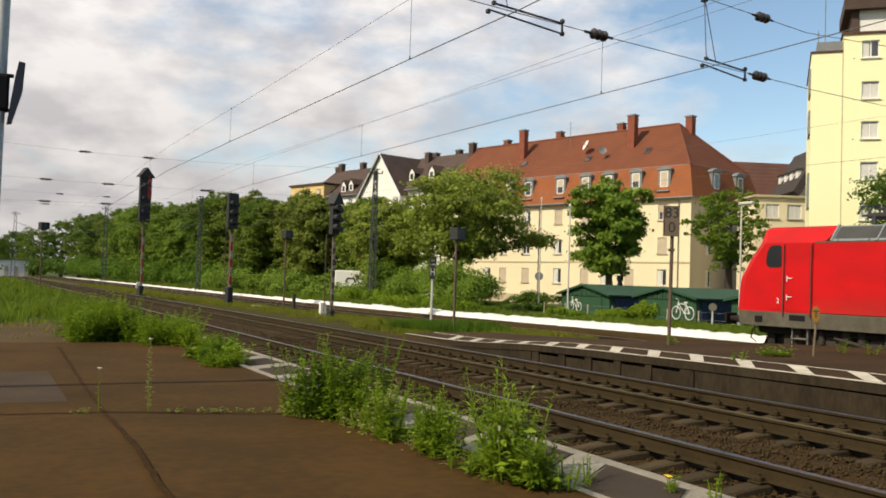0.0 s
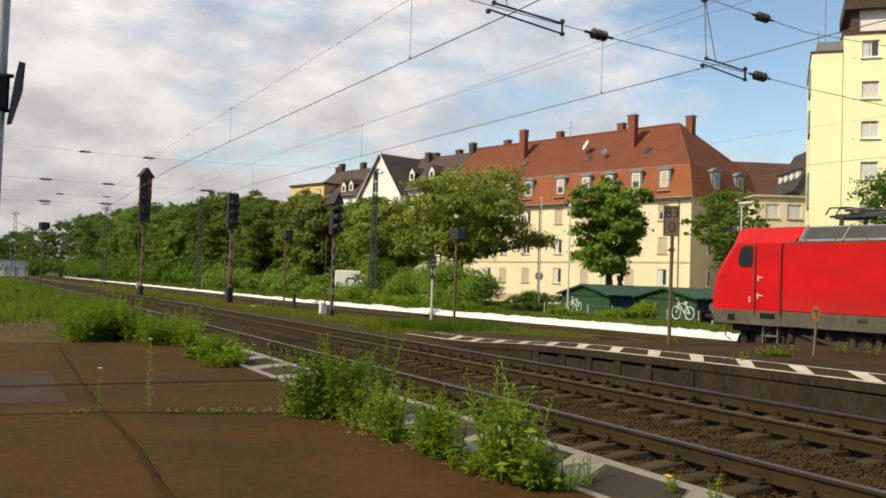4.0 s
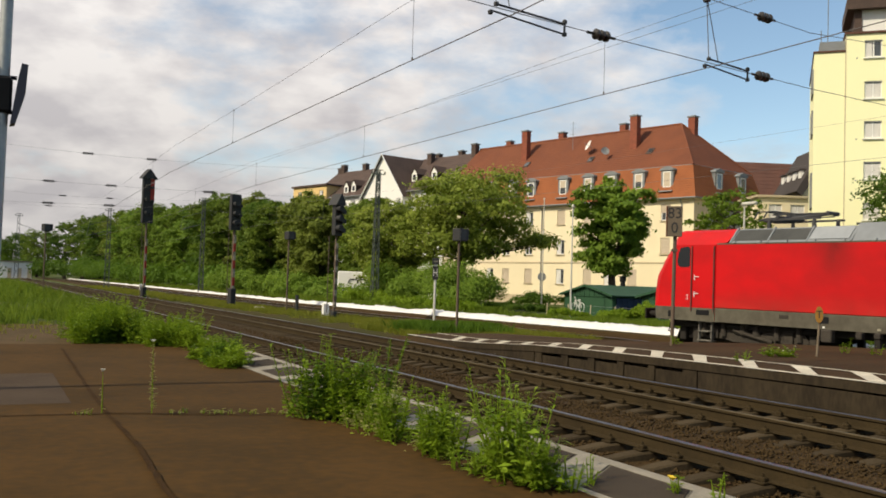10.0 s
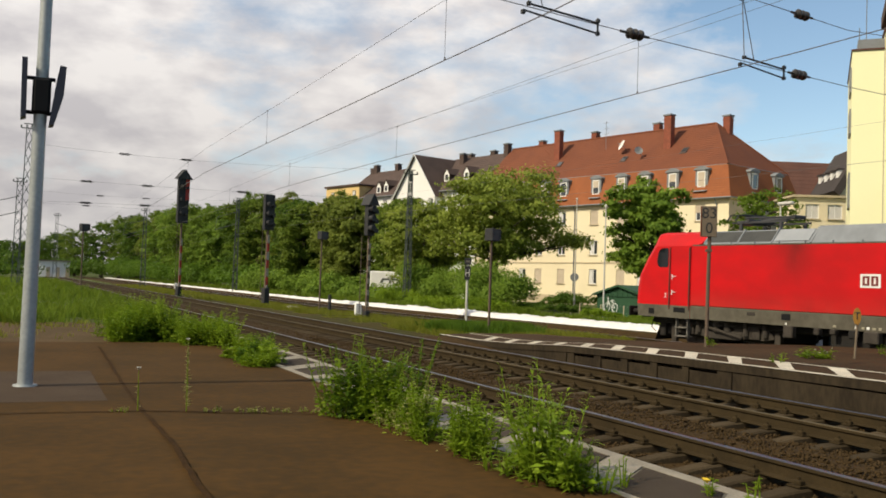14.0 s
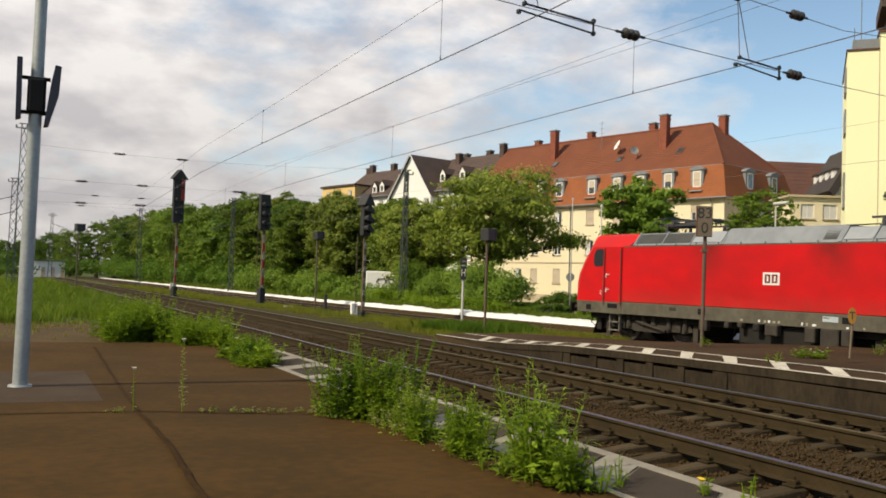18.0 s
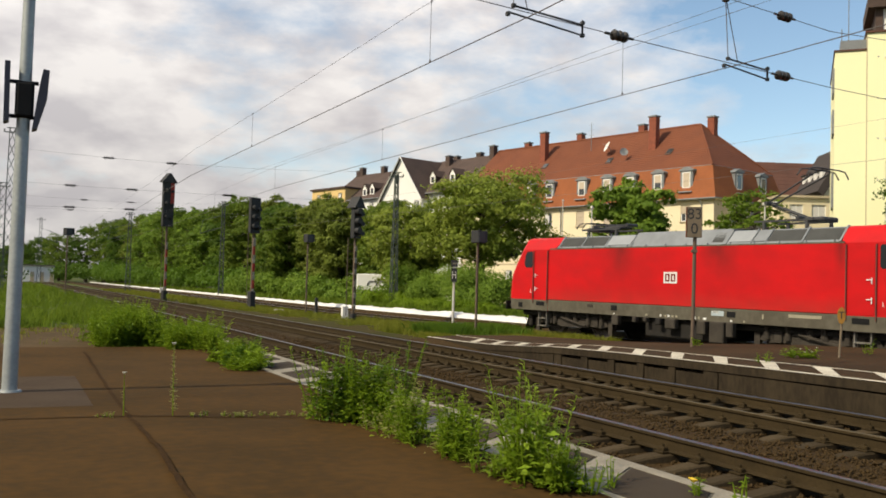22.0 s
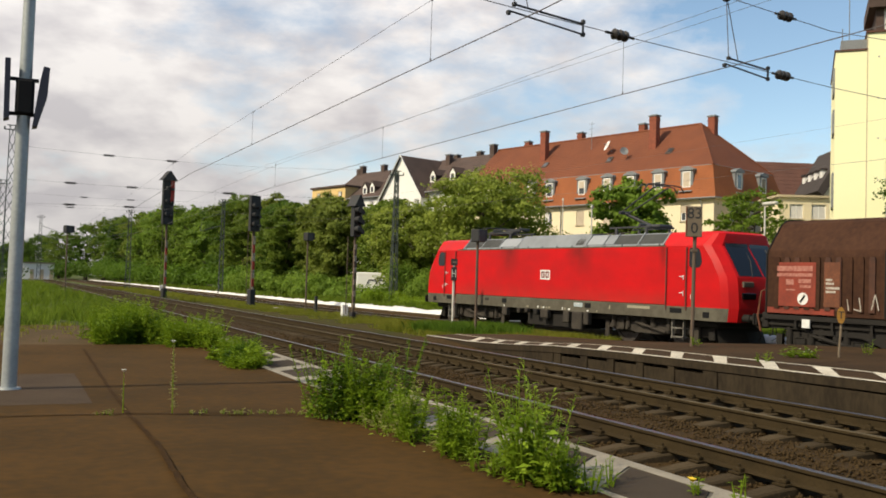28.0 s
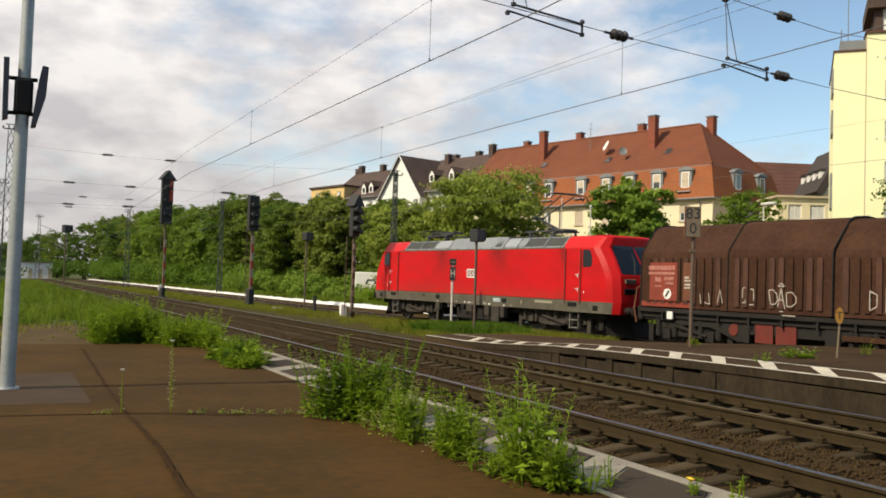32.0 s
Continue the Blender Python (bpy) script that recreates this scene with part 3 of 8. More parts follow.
def island_platform():
    root = thing("platform_island", "island platform of dark asphalt with a hatched white edge, ramped at its end", "platform", kind="structure")
    g = Geo()
    ys = [-40 + 2 * i for i in range(29)] + [17.3, 18.0, 18.65, 18.7] + [19.4 + 0.94 * i for i in range(8)]
    edge = ISLE_EDGE
    def far_edge(y):
        return min(c_x(y) - 1.7, 30) if y < 17 else max(c_x(y) - 1.7 - (y - 17) * 0.42, edge + 1.6)
    for y0, y1 in zip(ys, ys[1:]):
        n = 8
        for i in range(n):
            a0, a1 = i / n, (i + 1) / n
            def P(a, y):
                x = edge + 0.12 + (far_edge(y) - edge - 0.12) * a
                return (x, y, isle_z(y, x))
            g.add([P(a0, y0), P(a1, y0), P(a1, y1), P(a0, y1)], [(0, 1, 2, 3)])
        f0, f1 = far_edge(y0), far_edge(y1)
        g.add([(f0, y0, isle_z(y0, f0)), (f0, y0, -0.5), (f1, y1, -0.5), (f1, y1, isle_z(y1, f1))], [(0, 1, 2, 3)])
    part("paving", g, ISLE_ASPHALT, root, "dark brown asphalt")
    # wall with recessed panels under a projecting edge
    g = Geo()
    for y0, y1 in zip(ys, ys[1:]):
        z0, z1 = isle_z(y0) - 0.10, isle_z(y1) - 0.10
        w0, w1 = (edge + 0.22 if y0 < 18.6 else edge + 0.02), (edge + 0.22 if y1 < 18.7 else edge + 0.02)
        g.add([(w0, y0, z0), (w1, y1, z1), (w1, y1, -0.5), (w0, y0, -0.5)], [(0, 1, 2, 3)])
    part("wall", g, WALL_CONC, root, "dirty concrete platform wall")
    cap = Geo()
    for y0, y1 in zip(ys, ys[1:]):
        v = [(x, y, isle_z(y, x) + dz) for y in (y0, y1) for x, dz in ((edge, -0.145), (edge, -0.002), (edge + 0.35, -0.002), (edge + 0.35, -0.145))]
        cap.add(v, [(0, 1, 5, 4), (1, 2, 6, 5), (2, 3, 7, 6), (3, 0, 4, 7)])
    part("edge_coping", cap, WALL_CONC, root, "concrete coping of the platform edge")
    for y0, y1 in ((13.08, 13.46), (14.27, 14.46), (15.24, 15.46), (16.24, 16.48), (17.24, 17.50), (18.32, 18.62)):
        gg = Geo().box((edge + 0.02, y0, -0.5), (edge + 0.20, y1, isle_z(y1) - 0.147), bev=0.008)
        part("wall_pier", gg, WALL_CONC, root, "concrete pier")
    for y0, y1 in ((13.46, 14.27), (14.46, 15.24), (15.46, 16.24), (16.48, 17.24), (17.50, 18.32)):
        gg = Geo().box((edge + 0.05, y0 + 0.004, -0.5), (edge + 0.12, y1 - 0.004, isle_z(y1) - 0.215), bev=0.006)
        part("bay_panel", gg, WALL_CONC, root, "concrete slab between two piers")
    for k in range(9):
        y0 = 13.06 - 4.0 * k
        gg = Geo().box((edge + 0.025, y0 - 3.985, -0.45), (edge + 0.16, y0, 0.20), bev=0.01)
        part("wall_panel", gg, WALL_CONC, root, "long concrete wall panel")
    y = 1.72
    w = 1.0
    lines = (Geo(), Geo())
    for y0, y1 in zip(ys, ys[1:]):
        if y1 < 0:
            continue
        for g2, x0, x1 in ((lines[0], edge + 0.002, edge + 0.12), (lines[1], edge + w, edge + w + 0.08)):
            g2.add([(x0, y0, isle_z(y0, x0) + 0.006), (x1, y0, isle_z(y0, x1) + 0.006), (x1, y1, isle_z(y1, x1) + 0.006), (x0, y1, isle_z(y1, x0) + 0.006)], [(0, 1, 2, 3)])
    part("edge_line", lines[0], WHITE_PAINT, root, "white painted edge line")
    part("inner_line", lines[1], WHITE_PAINT, root, "white painted line")
    while y < 24.0:
        p = [(edge + 0.12, y), (edge + w, y + 1.0), (edge + w, y + 1.40), (edge + 0.12, y + 0.34)]
        g = Geo()
        g.add([(px, py, isle_z(py, px) + 0.008) for px, py in p], [(0, 1, 2, 3)])
        part("painted_bar", g, WHITE_PAINT, root, "slanting white bar")
        y += 1.245
    return root


island_platform()


def white_sheeting():
    """A bank of white sheeting beyond the far track, uneven and creased."""
    rng = random.Random(8)
    v, f = [], []
    ys = []
    y = 8.0
    while y < 330:
        ys.append(y)
        y += 0.16 if y < 60 else 0.6 if y < 130 else 4
    m = 9
    for y in ys:
        far = min(1, max(0, (y - 40) / 30))
        h = 0.17 - 0.07 * far + 0.10 * noise.noise((0, y * 0.35, 0)) + 0.06 * noise.noise((3, y * 1.6, 0))
        o = bank_line(y) + 2.35 + 0.18 * noise.noise((5, y * 0.25, 0))
        for j in range(m):
            a = j / (m - 1)
            hh = math.sin(a * math.pi) ** 0.6 * h + (0.05 * noise.noise((a * 4, y * 2.1, 2)) + 0.07 * abs(noise.noise((a * 7, y * 3.7, 5)))) * (0 < j < m - 1)
            v.append((o + a * (1.1 - 0.35 * far), y, (0.11 if j else 0.06) + hh))
    for i in range(len(ys) - 1):
        for j in range(m - 1):
            k = i * m + j
            f.append((k, k + 1, k + m + 1, k + m))
    ob = new("white_sheeting", cloud_mesh("white_sheeting", v, f, SHEET))
    ob.data.shade_smooth()
    tagged(ob, "long creased strip of white sheeting lying beside the far track", "sheeting")


g = Geo()
g.sweep([(1.5, -0.45), (2.1, 0.03), (3.4, 0.10), (8.4, 0.02), (10.5, -0.4)], [(bank_line(y), y, 0) for x, y, z in path_of(c_x, 5, 330, 5.0)], [1, 0, 0, 0, 0], closed=False)
solid("far_bank", g, [SOIL, BALLAST_BED], "low earth bank behind the far track", "bank", kind="structure")
white_sheeting()

# spilt ballast against the end of the ramp
g = Geo()
rows = []
for k in range(13):
    y = 19.5 + 0.75 * k
    h = -0.22 + 0.28 * min(1, max(0, (y - 19.5) / 5.5)) - 0.24 * max(0, (y - 25.6) / 3.0)
    rows.append([(10.9, y, -0.23), (11.22, y, -0.22 + (h + 0.22) * 0.45), (11.53, y, h), (12.7 if y > 25.4 else 11.54, y, h), (14.0 if y > 25.4 else 11.55, y, -0.25)])
for a, b in zip(rows, rows[1:]):
    for i in range(4):
        g.add([a[i], a[i + 1], b[i + 1], b[i]], [(0, 1, 2, 3)])
solid("ballast_heap", g, BALLAST_BED, "brown ballast spilt against the platform ramp", "ballast", kind="structure")


# ---- vehicles ----
RED = mat("red_vehicle_paint", (0.50, 0.005, 0.007), 0.5, (0.36, 0.007, 0.008), 0.45, 0.8, 2.2, 0.0, spec=0.18, stretch=(1, 0.6, 1))
SOLEBAR = mat("dirty_grey_paint", (0.105, 0.096, 0.072), 0.75, (0.062, 0.054, 0.040), 0.9, 0.8, 5, 0.0, spec=0.2)
ROOF_GREY = mat("grey_roof_paint", (0.20, 0.215, 0.23), 0.5, (0.14, 0.15, 0.16), 0.8, 0.7, 3, 0.0)
PANEL_PALE = mat("pale_roof_panel", (0.27, 0.285, 0.30), 0.45, (0.21, 0.225, 0.24), 1.2, 0.6, 4, 0.0)
LOUVRE = mat("roof_louvre", (0.075, 0.078, 0.078), 0.6, (0.04, 0.042, 0.044), 2, 0.6, 30, 0.1)
GRIME = mat("underframe_grime", (0.016, 0.013, 0.010), 0.9, (0.008, 0.007, 0.006), 3, 0.8, 25, 0.4)
GRIME_LIGHT = mat("dusty_underframe", (0.046, 0.038, 0.029), 0.9, (0.020, 0.016, 0.013), 3, 0.8, 25, 0.4)
STEEL_TYRE = mat("wheel_steel", (0.10, 0.085, 0.075), 0.6, (0.05, 0.042, 0.036), 4, 0.7, 30, 0.1, metal=0.6)
FADED_LINE = mat("faded_pale_lettering", (0.30, 0.275, 0.20), 0.8, (0.20, 0.18, 0.13), 8, 0.6, 40, 0)
PLATE_BLUE = mat("pale_blue_plate", (0.36, 0.42, 0.45), 0.6, (0.28, 0.33, 0.36), 8, 0.5, 40, 0)
WHITE_MARK = mat("white_marking", (0.70, 0.70, 0.68), 0.6, (0.5, 0.5, 0.48), 8, 0.5, 40, 0)
# black fittings, and the painted darkness of rooms behind house windows
BLACK = mat("black_plastic_and_room_dark", (0.010, 0.010, 0.011), 0.7, None, 4, 0.5, 30, 0.1, spec=0.15)
CAB_GLASS = glass_mat("cab_glass", (0.006, 0.007, 0.008), 0.08, 0.5)
LADDER_STEEL = mat("dusty_ladder_steel", (0.16, 0.15, 0.13), 0.7, (0.08, 0.07, 0.06), 3, 0.7, 20, 0.05)
# redder copy of the hood brown: sunlit rib edges put into the colour
RIB_LIT = mat("sunlit_brown_rib", (0.076, 0.030, 0.017), 0.85, (0.042, 0.019, 0.012), 1.2, 0.9, 7, 0.1)
RUST_DARK = mat("dark_red_panel", (0.14, 0.020, 0.013), 0.85, (0.08, 0.018, 0.012), 2, 0.8, 12, 0.1)
RAIL_BROWN = mat("brown_grab_rail", (0.13, 0.045, 0.035), 0.6, None, 4, 0.4, 30, 0.05)
RED_DARK = mat("dark_red_groove", (0.20, 0.006, 0.008), 0.8, None, 4, 0.4, 30, 0.05)
EMBLEM_DARK = mat("dark_red_bar", (0.16, 0.02, 0.02), 0.6, None, 4, 0.3, 30, 0)
STEEL_GREY = mat("galvanised_steel", (0.36, 0.38, 0.38), 0.5, (0.25, 0.27, 0.27), 4, 0.6, 25, 0.05, metal=0.35)
DARK_STEEL = mat("dark_steel", (0.040, 0.040, 0.042), 0.6, (0.022, 0.022, 0.024), 4, 0.6, 25, 0.05)
HOOD_BROWN = mat("brown_hood_cover", (0.062, 0.030, 0.018), 0.9, (0.036, 0.018, 0.012), 0.8, 0.9, 7, 0.08, spec=0.08)
RUST = mat("rust_primer", (0.24, 0.040, 0.022), 0.85, (0.13, 0.028, 0.017), 2, 0.8, 20, 0.15)
# rust on the wagons, and the painted sunlit edge of the distance sign
RUST_AND_LIT_EDGE = mat("orange_rust_and_lit_edge", (0.17, 0.058, 0.026), 0.85, (0.085, 0.032, 0.017), 3, 0.8, 20, 0.15)
FADED = mat("faded_inscription", (0.42, 0.20, 0.16), 0.9, (0.24, 0.07, 0.05), 14, 0.9, 60, 0)
CHALK = mat("chalk_scrawl", (0.46, 0.43, 0.38), 0.9, (0.20, 0.17, 0.14), 12, 0.8, 60, 0)
YELLOW_SIGN = mat("yellow_sign_paint", (0.30, 0.15, 0.02), 0.7, (0.18, 0.09, 0.02), 6, 0.6, 30, 0.05)


def stained(name, base, streaks):
    """A copy of the paint with sooty streaks below the roof vents and dust near the sill."""
    m = base.copy()
    m.name = name
    nt = m.node_tree
    n, ln = nt.nodes.new, nt.links.new
    p = nt.nodes["Principled BSDF"]
    old = p.inputs["Base Color"].links[0].from_socket
    coord, sep, nz = n("ShaderNodeTexCoord"), n("ShaderNodeSeparateXYZ"), n("ShaderNodeTexNoise")
    nz.inputs["Scale"].default_value, nz.inputs["Detail"].default_value = 2.5, 5
    ln(coord.outputs["Object"], sep.inputs[0])
    ln(coord.outputs["Object"], nz.inputs[0])

    def math_node(op, a, b):
        q = n("ShaderNodeMath")
        q.operation = op
        for k, v in enumerate((a, b)):
            if isinstance(v, (int, float)):
                q.inputs[k].default_value = v
            else:
                ln(v, q.inputs[k])
        return q.outputs[0]
    total = None
    fall = n("ShaderNodeMapRange")
    fall.inputs["From Min"].default_value, fall.inputs["From Max"].default_value = 2.1, 3.3
    ln(sep.outputs["Z"], fall.inputs[0])
    for y0, w in streaks:
        away = math_node("ABSOLUTE", math_node("SUBTRACT", sep.outputs["Y"], y0), 0)
        band = math_node("MAXIMUM", math_node("SUBTRACT", 1.0, math_node("DIVIDE", away, w)), 0)
        total = band if total is None else math_node("ADD", total, band)
    soot = math_node("MULTIPLY", math_node("MULTIPLY", total, fall.outputs[0]), math_node("ADD", nz.outputs[0], 0.25))
    low = n("ShaderNodeMapRange")
    low.inputs["From Min"].default_value, low.inputs["From Max"].default_value = 1.9, 1.3
    ln(sep.outputs["Z"], low.inputs[0])
    dust = math_node("MULTIPLY", low.outputs[0], math_node("MULTIPLY", nz.outputs[0], 0.45))
    mix1, mix2 = n("ShaderNodeMixRGB"), n("ShaderNodeMixRGB")
    mix1.inputs[2].default_value, mix2.inputs[2].default_value = (0.07, 0.012, 0.010, 1), (0.20, 0.06, 0.04, 1)
    ln(math_node("MINIMUM", soot, 0.85), mix1.inputs[0])
    ln(dust, mix2.inputs[0])
    ln(old, mix1.inputs[1])
    ln(mix1.outputs[0], mix2.inputs[1])
    ln(mix2.outputs[0], p.inputs["Base Color"])
    return m


RED_SIDE = stained("red_paint_with_soot", RED, ((2.35, 0.75), (-1.95, 0.8), (-6.1, 0.25)))


def wheelset(parent, y, r, gauge=0.7525):
    """Two wheels on an axle, turning about its own middle."""
    g = Geo()
    g.cyl((-1.0, 0, 0), (1.0, 0, 0), 0.085, n=12)
    for s in (-1, 1):
        x = s * gauge
        n = 28
        rings = [(x - s * 0.03, r + 0.03), (x, r + 0.028), (x + s * 0.012, r), (x + s * 0.10, r - 0.004), (x + s * 0.10, r * 0.84), (x + s * 0.06, r * 0.80),
                 (x + s * 0.05, r * 0.38), (x + s * 0.11, r * 0.30), (x + s * 0.11, 0.02)]
        v = [(px, rr * math.cos(2 * math.pi * i / n), rr * math.sin(2 * math.pi * i / n)) for px, rr in rings for i in range(n)]
        f = [(k * n + i, k * n + (i + 1) % n, (k + 1) * n + (i + 1) % n, (k + 1) * n + i) for k in range(len(rings) - 1) for i in range(n)]
        g.add(v, f)
        for a in range(8):
            c, d = math.cos(a * math.pi / 4), math.sin(a * math.pi / 4)
            g.cyl((x + s * 0.05, 0.6 * r * c, 0.6 * r * d), (x + s * 0.085, 0.6 * r * c, 0.6 * r * d), 0.05, n=8)
    ob = part("wheelset", g, STEEL_TYRE, parent, "worn steel wheels on an axle")
    ob.location = (0, y, r)
    return ob


def buffers(parent, y, s, z=1.06):
    for sx in (-0.875, 0.875):
        g = Geo()
        g.cyl((sx, y - s * 0.62, z), (sx, y - s * 0.30, z), 0.12, n=14)
        g.cyl((sx, y - s * 0.34, z), (sx, y - s * 0.05, z), 0.085, n=14)
        g.box((sx - 0.25, min(y - s * 0.06, y), z - 0.17), (sx + 0.25, max(y - s * 0.06, y), z + 0.17), bev=0.02)
        g.box((sx - 0.18, min(y - s * 0.66, y - s * 0.6), z - 0.18), (sx + 0.18, max(y - s * 0.66, y - s * 0.6), z + 0.18), bev=0.015)
        part("buffer", g, GRIME, parent, "black steel buffer")
    g = Geo()
    g.box((-0.06, min(y - s * 0.62, y - s * 0.2), z - 0.10), (0.06, max(y - s * 0.62, y - s * 0.2), z + 0.02), bev=0.02)
    g.tube([(0, y - s * 0.3, z - 0.05), (0, y - s * 0.2, z - 0.2), (0, y - s * 0.22, z - 0.45), (0.05, y - s * 0.36, z - 0.5)], 0.025)
    for hx in (-0.35, 0.4):
        g.tube([(hx, y - s * 0.62, z - 0.2), (hx, y - s * 0.42, z - 0.28), (hx, y - s * 0.35, z - 0.55), (hx * 0.8, y - s * 0.5, z - 0.68)], 0.02)
    part("coupler", g, GRIME, parent, "screw coupling and brake hoses")


CAB_RINGS = [  # height, side half width, where the side ends, half width and place of the front
    (0.93, 1.49, 8.48, 1.15, 8.86), (1.33, 1.49, 8.52, 1.15, 8.92), (1.36, 1.49, 8.52, 1.15, 8.92), (1.95, 1.49, 8.48, 1.15, 8.88), (2.28, 1.49, 8.42, 1.14, 8.82),
    (2.80, 1.49, 8.12, 1.12, 8.50), (3.24, 1.49, 7.78, 1.10, 8.18), (3.30, 1.45, 7.78, 1.08, 8.18), (3.64, 1.17, 7.92, 0.90, 8.16), (3.71, 1.05, 7.86, 0.80, 8.05)]


def cab_ring(s, row, y_in):
    z, w, ya, xf, yf = row
    return [(-w, s * y_in, z), (-w, s * ya, z), (-w + (w - xf) * 0.30, s * (ya + (yf - ya) * 0.55), z), (-xf, s * yf, z), (0, s * (yf + 0.05), z), (xf, s * yf, z),
            (w - (w - xf) * 0.30, s * (ya + (yf - ya) * 0.55), z), (w, s * ya, z), (w, s * y_in, z)]


def cab(parent, s, digit):
    red, grey = Geo(), Geo()
    inner = 5.86 if s > 0 else 6.12
    rows = [cab_ring(s, r, 6.25 if r[0] < 3.28 else inner - (r[0] - 3.3) * 0.35) for r in CAB_RINGS]
    for k, (a, b) in enumerate(zip(rows, rows[1:])):
        n = len(a)
        for i in range(n - 1):
            (grey if k == 0 and i in (0, 1, n - 3, n - 2) else red).add([a[i], a[i + 1], b[i + 1], b[i]], [(0, 1, 2, 3)])
    red.add(rows[-1], [tuple(range(len(rows[-1])))])
    red.add([r[0] for r in rows] + [r[-1] for r in rows], [tuple(range(len(rows))) + tuple(range(2 * len(rows) - 1, len(rows) - 1, -1))])
    grey.add(rows[0], [tuple(range(len(rows[0])))])
    body = part("cab", red, RED, parent, "red slanted driver's cab", smooth=True)
    part("cab_sill", grey, SOLEBAR, parent, "dirty grey lower edge of the cab")
    # windscreen in two panes with a dark surround
    def at(z):
        for a, b in zip(CAB_RINGS, CAB_RINGS[1:]):
            if a[0] <= z <= b[0]:
                t = (z - a[0]) / (b[0] - a[0])
                return [p + (q - p) * t for p, q in zip(a, b)]
    g = Geo()
    lo, hi = at(2.33), at(3.34)
    for x0, x1 in ((-0.96, -0.03), (0.03, 0.96)):
        v = []
        for r in (lo, at(2.8), at(3.22), hi):
            for x in (x0, x1):
                xx = x * r[3] / 1.04
                v.append((xx, s * (r[4] + 0.05 * (1 - abs(xx) / r[3]) + 0.014), r[0]))
        g.add(v, [(0, 1, 3, 2), (2, 3, 5, 4), (4, 5, 7, 6)])
    part("windscreen", g, CAB_GLASS, body, "dark glass windscreen")
    for x in (-0.5, 0.5):
        g = Geo().tube([(x, s * (lo[4] + 0.06), 2.3), (x + 0.25, s * (at(2.8)[4] + 0.06), 2.8), (x + 0.3, s * (hi[4] + 0.06), 3.2)], 0.015)
        part("wiper", g, DARK_STEEL, body)
    # side windows and headlamps
    for sx in (-1, 1):
        x = sx * 1.494
        poly = [(s * 7.28, 2.56), (s * 7.62, 2.56), (s * 7.71, 2.62), (s * 7.745, 2.74), (s * 7.70, 3.00), (s * 7.62, 3.14), (s * 7.50, 3.18), (s * 7.28, 3.18), (s * 7.23, 3.13), (s * 7.23, 2.62)]
        part("side_window", Geo().prism(poly, 0, x - 0.004, x + 0.004), CAB_GLASS, body, "small dark side window with rounded corners")
        yy = at(1.75)
        g = Geo().box((sx * 0.45, min(s * (yy[4]), s * (yy[4] + 0.06)), 1.62), (sx * 1.0, max(s * yy[4], s * (yy[4] + 0.06)), 1.82), bev=0.02)
        part("headlamp", g, CAB_GLASS, body, "dark headlamp cluster")
        g = Geo().box((sx * 0.55, min(s * 8.86, s * 8.94), 2.0), (sx * 0.95, max(s * 8.86, s * 8.94), 2.16), bev=0.02)
        part("number_plate", g, CONCRETE, body, "pale plate on the nose")
        # door between two dark grab rails
        g = Geo().box((min(x, x + sx * 0.006), min(s * 6.34, s * 7.08), 1.36), (max(x, x + sx * 0.006), max(s * 6.34, s * 7.08), 3.16), bev=0.002)
        door = part("cab_door", g, RED, body, "red cab door")
        for yr in (6.28, 7.14):
            gg = Geo()
            gg.cyl((x + sx * 0.035, s * yr, 1.22), (x + sx * 0.035, s * yr, 3.18), 0.016, n=8)
            for zr in (1.24, 2.2, 3.16):
                gg.cyl((x - sx * 0.01, s * yr, zr), (x + sx * 0.035, s * yr, zr), 0.012, n=6)
            part("grab_rail", gg, RAIL_BROWN, body, "brownish grab rail")
            part("door_groove", Geo().box((min(x - sx * 0.01, x + sx * 0.005), s * yr - 0.018, 1.36), (max(x - sx * 0.01, x + sx * 0.005), s * yr + 0.018, 3.20)), RED_DARK, body, "dark groove beside the door")
        for zh in (1.74, 2.25):
            gg = Geo()
            gg.cyl((x + sx * 0.03, s * 7.02, zh - 0.08), (x + sx * 0.03, s * 7.02, zh + 0.08), 0.016, n=6)
            gg.cyl((x + sx * 0.03, s * 7.02, zh + 0.02), (x + sx * 0.03, s * 6.86, zh + 0.02), 0.014, n=6)
            part("door_handle", gg, WHITE_MARK, body, "pale door handle")
        gg = Geo().box((min(x, x + sx * 0.006), min(s * 6.45, s * 6.95), 1.12), (max(x, x + sx * 0.006), max(s * 6.45, s * 6.95), 1.27))
        part("step_recess", gg, BLACK, body, "black step recess")
        gg = Geo()
        for zz in (0.34, 0.62, 0.90):
            gg.box((sx * 1.28 - 0.14, min(s * 6.45, s * 6.95), zz), (sx * 1.28 + 0.14, max(s * 6.45, s * 6.95), zz + 0.035))
        for ys in (6.45, 6.93):
            gg.box((sx * 1.33 - 0.05, s * ys - 0.02, 0.30), (sx * 1.33 + 0.05, s * ys + 0.02, 0.96))
        part("ladder", gg, LADDER_STEEL, body, "steel cab steps")
        gg = Geo().box((min(x, x + sx * 0.005), min(s * 7.95 - 0.13, s * 7.95 + 0.13), 1.02), (max(x, x + sx * 0.005), max(s * 7.95 - 0.13, s * 7.95 + 0.13), 1.20), bev=0.002)
        part("socket_cover", gg, BLACK, body)
        text = bpy.data.curves.new("cab_number", "FONT")
        text.body, text.size, text.align_x = digit, 0.2, "CENTER"
        mtx = new("cab_number", text)
        text.materials.append(WHITE_MARK)
        mtx.parent = body
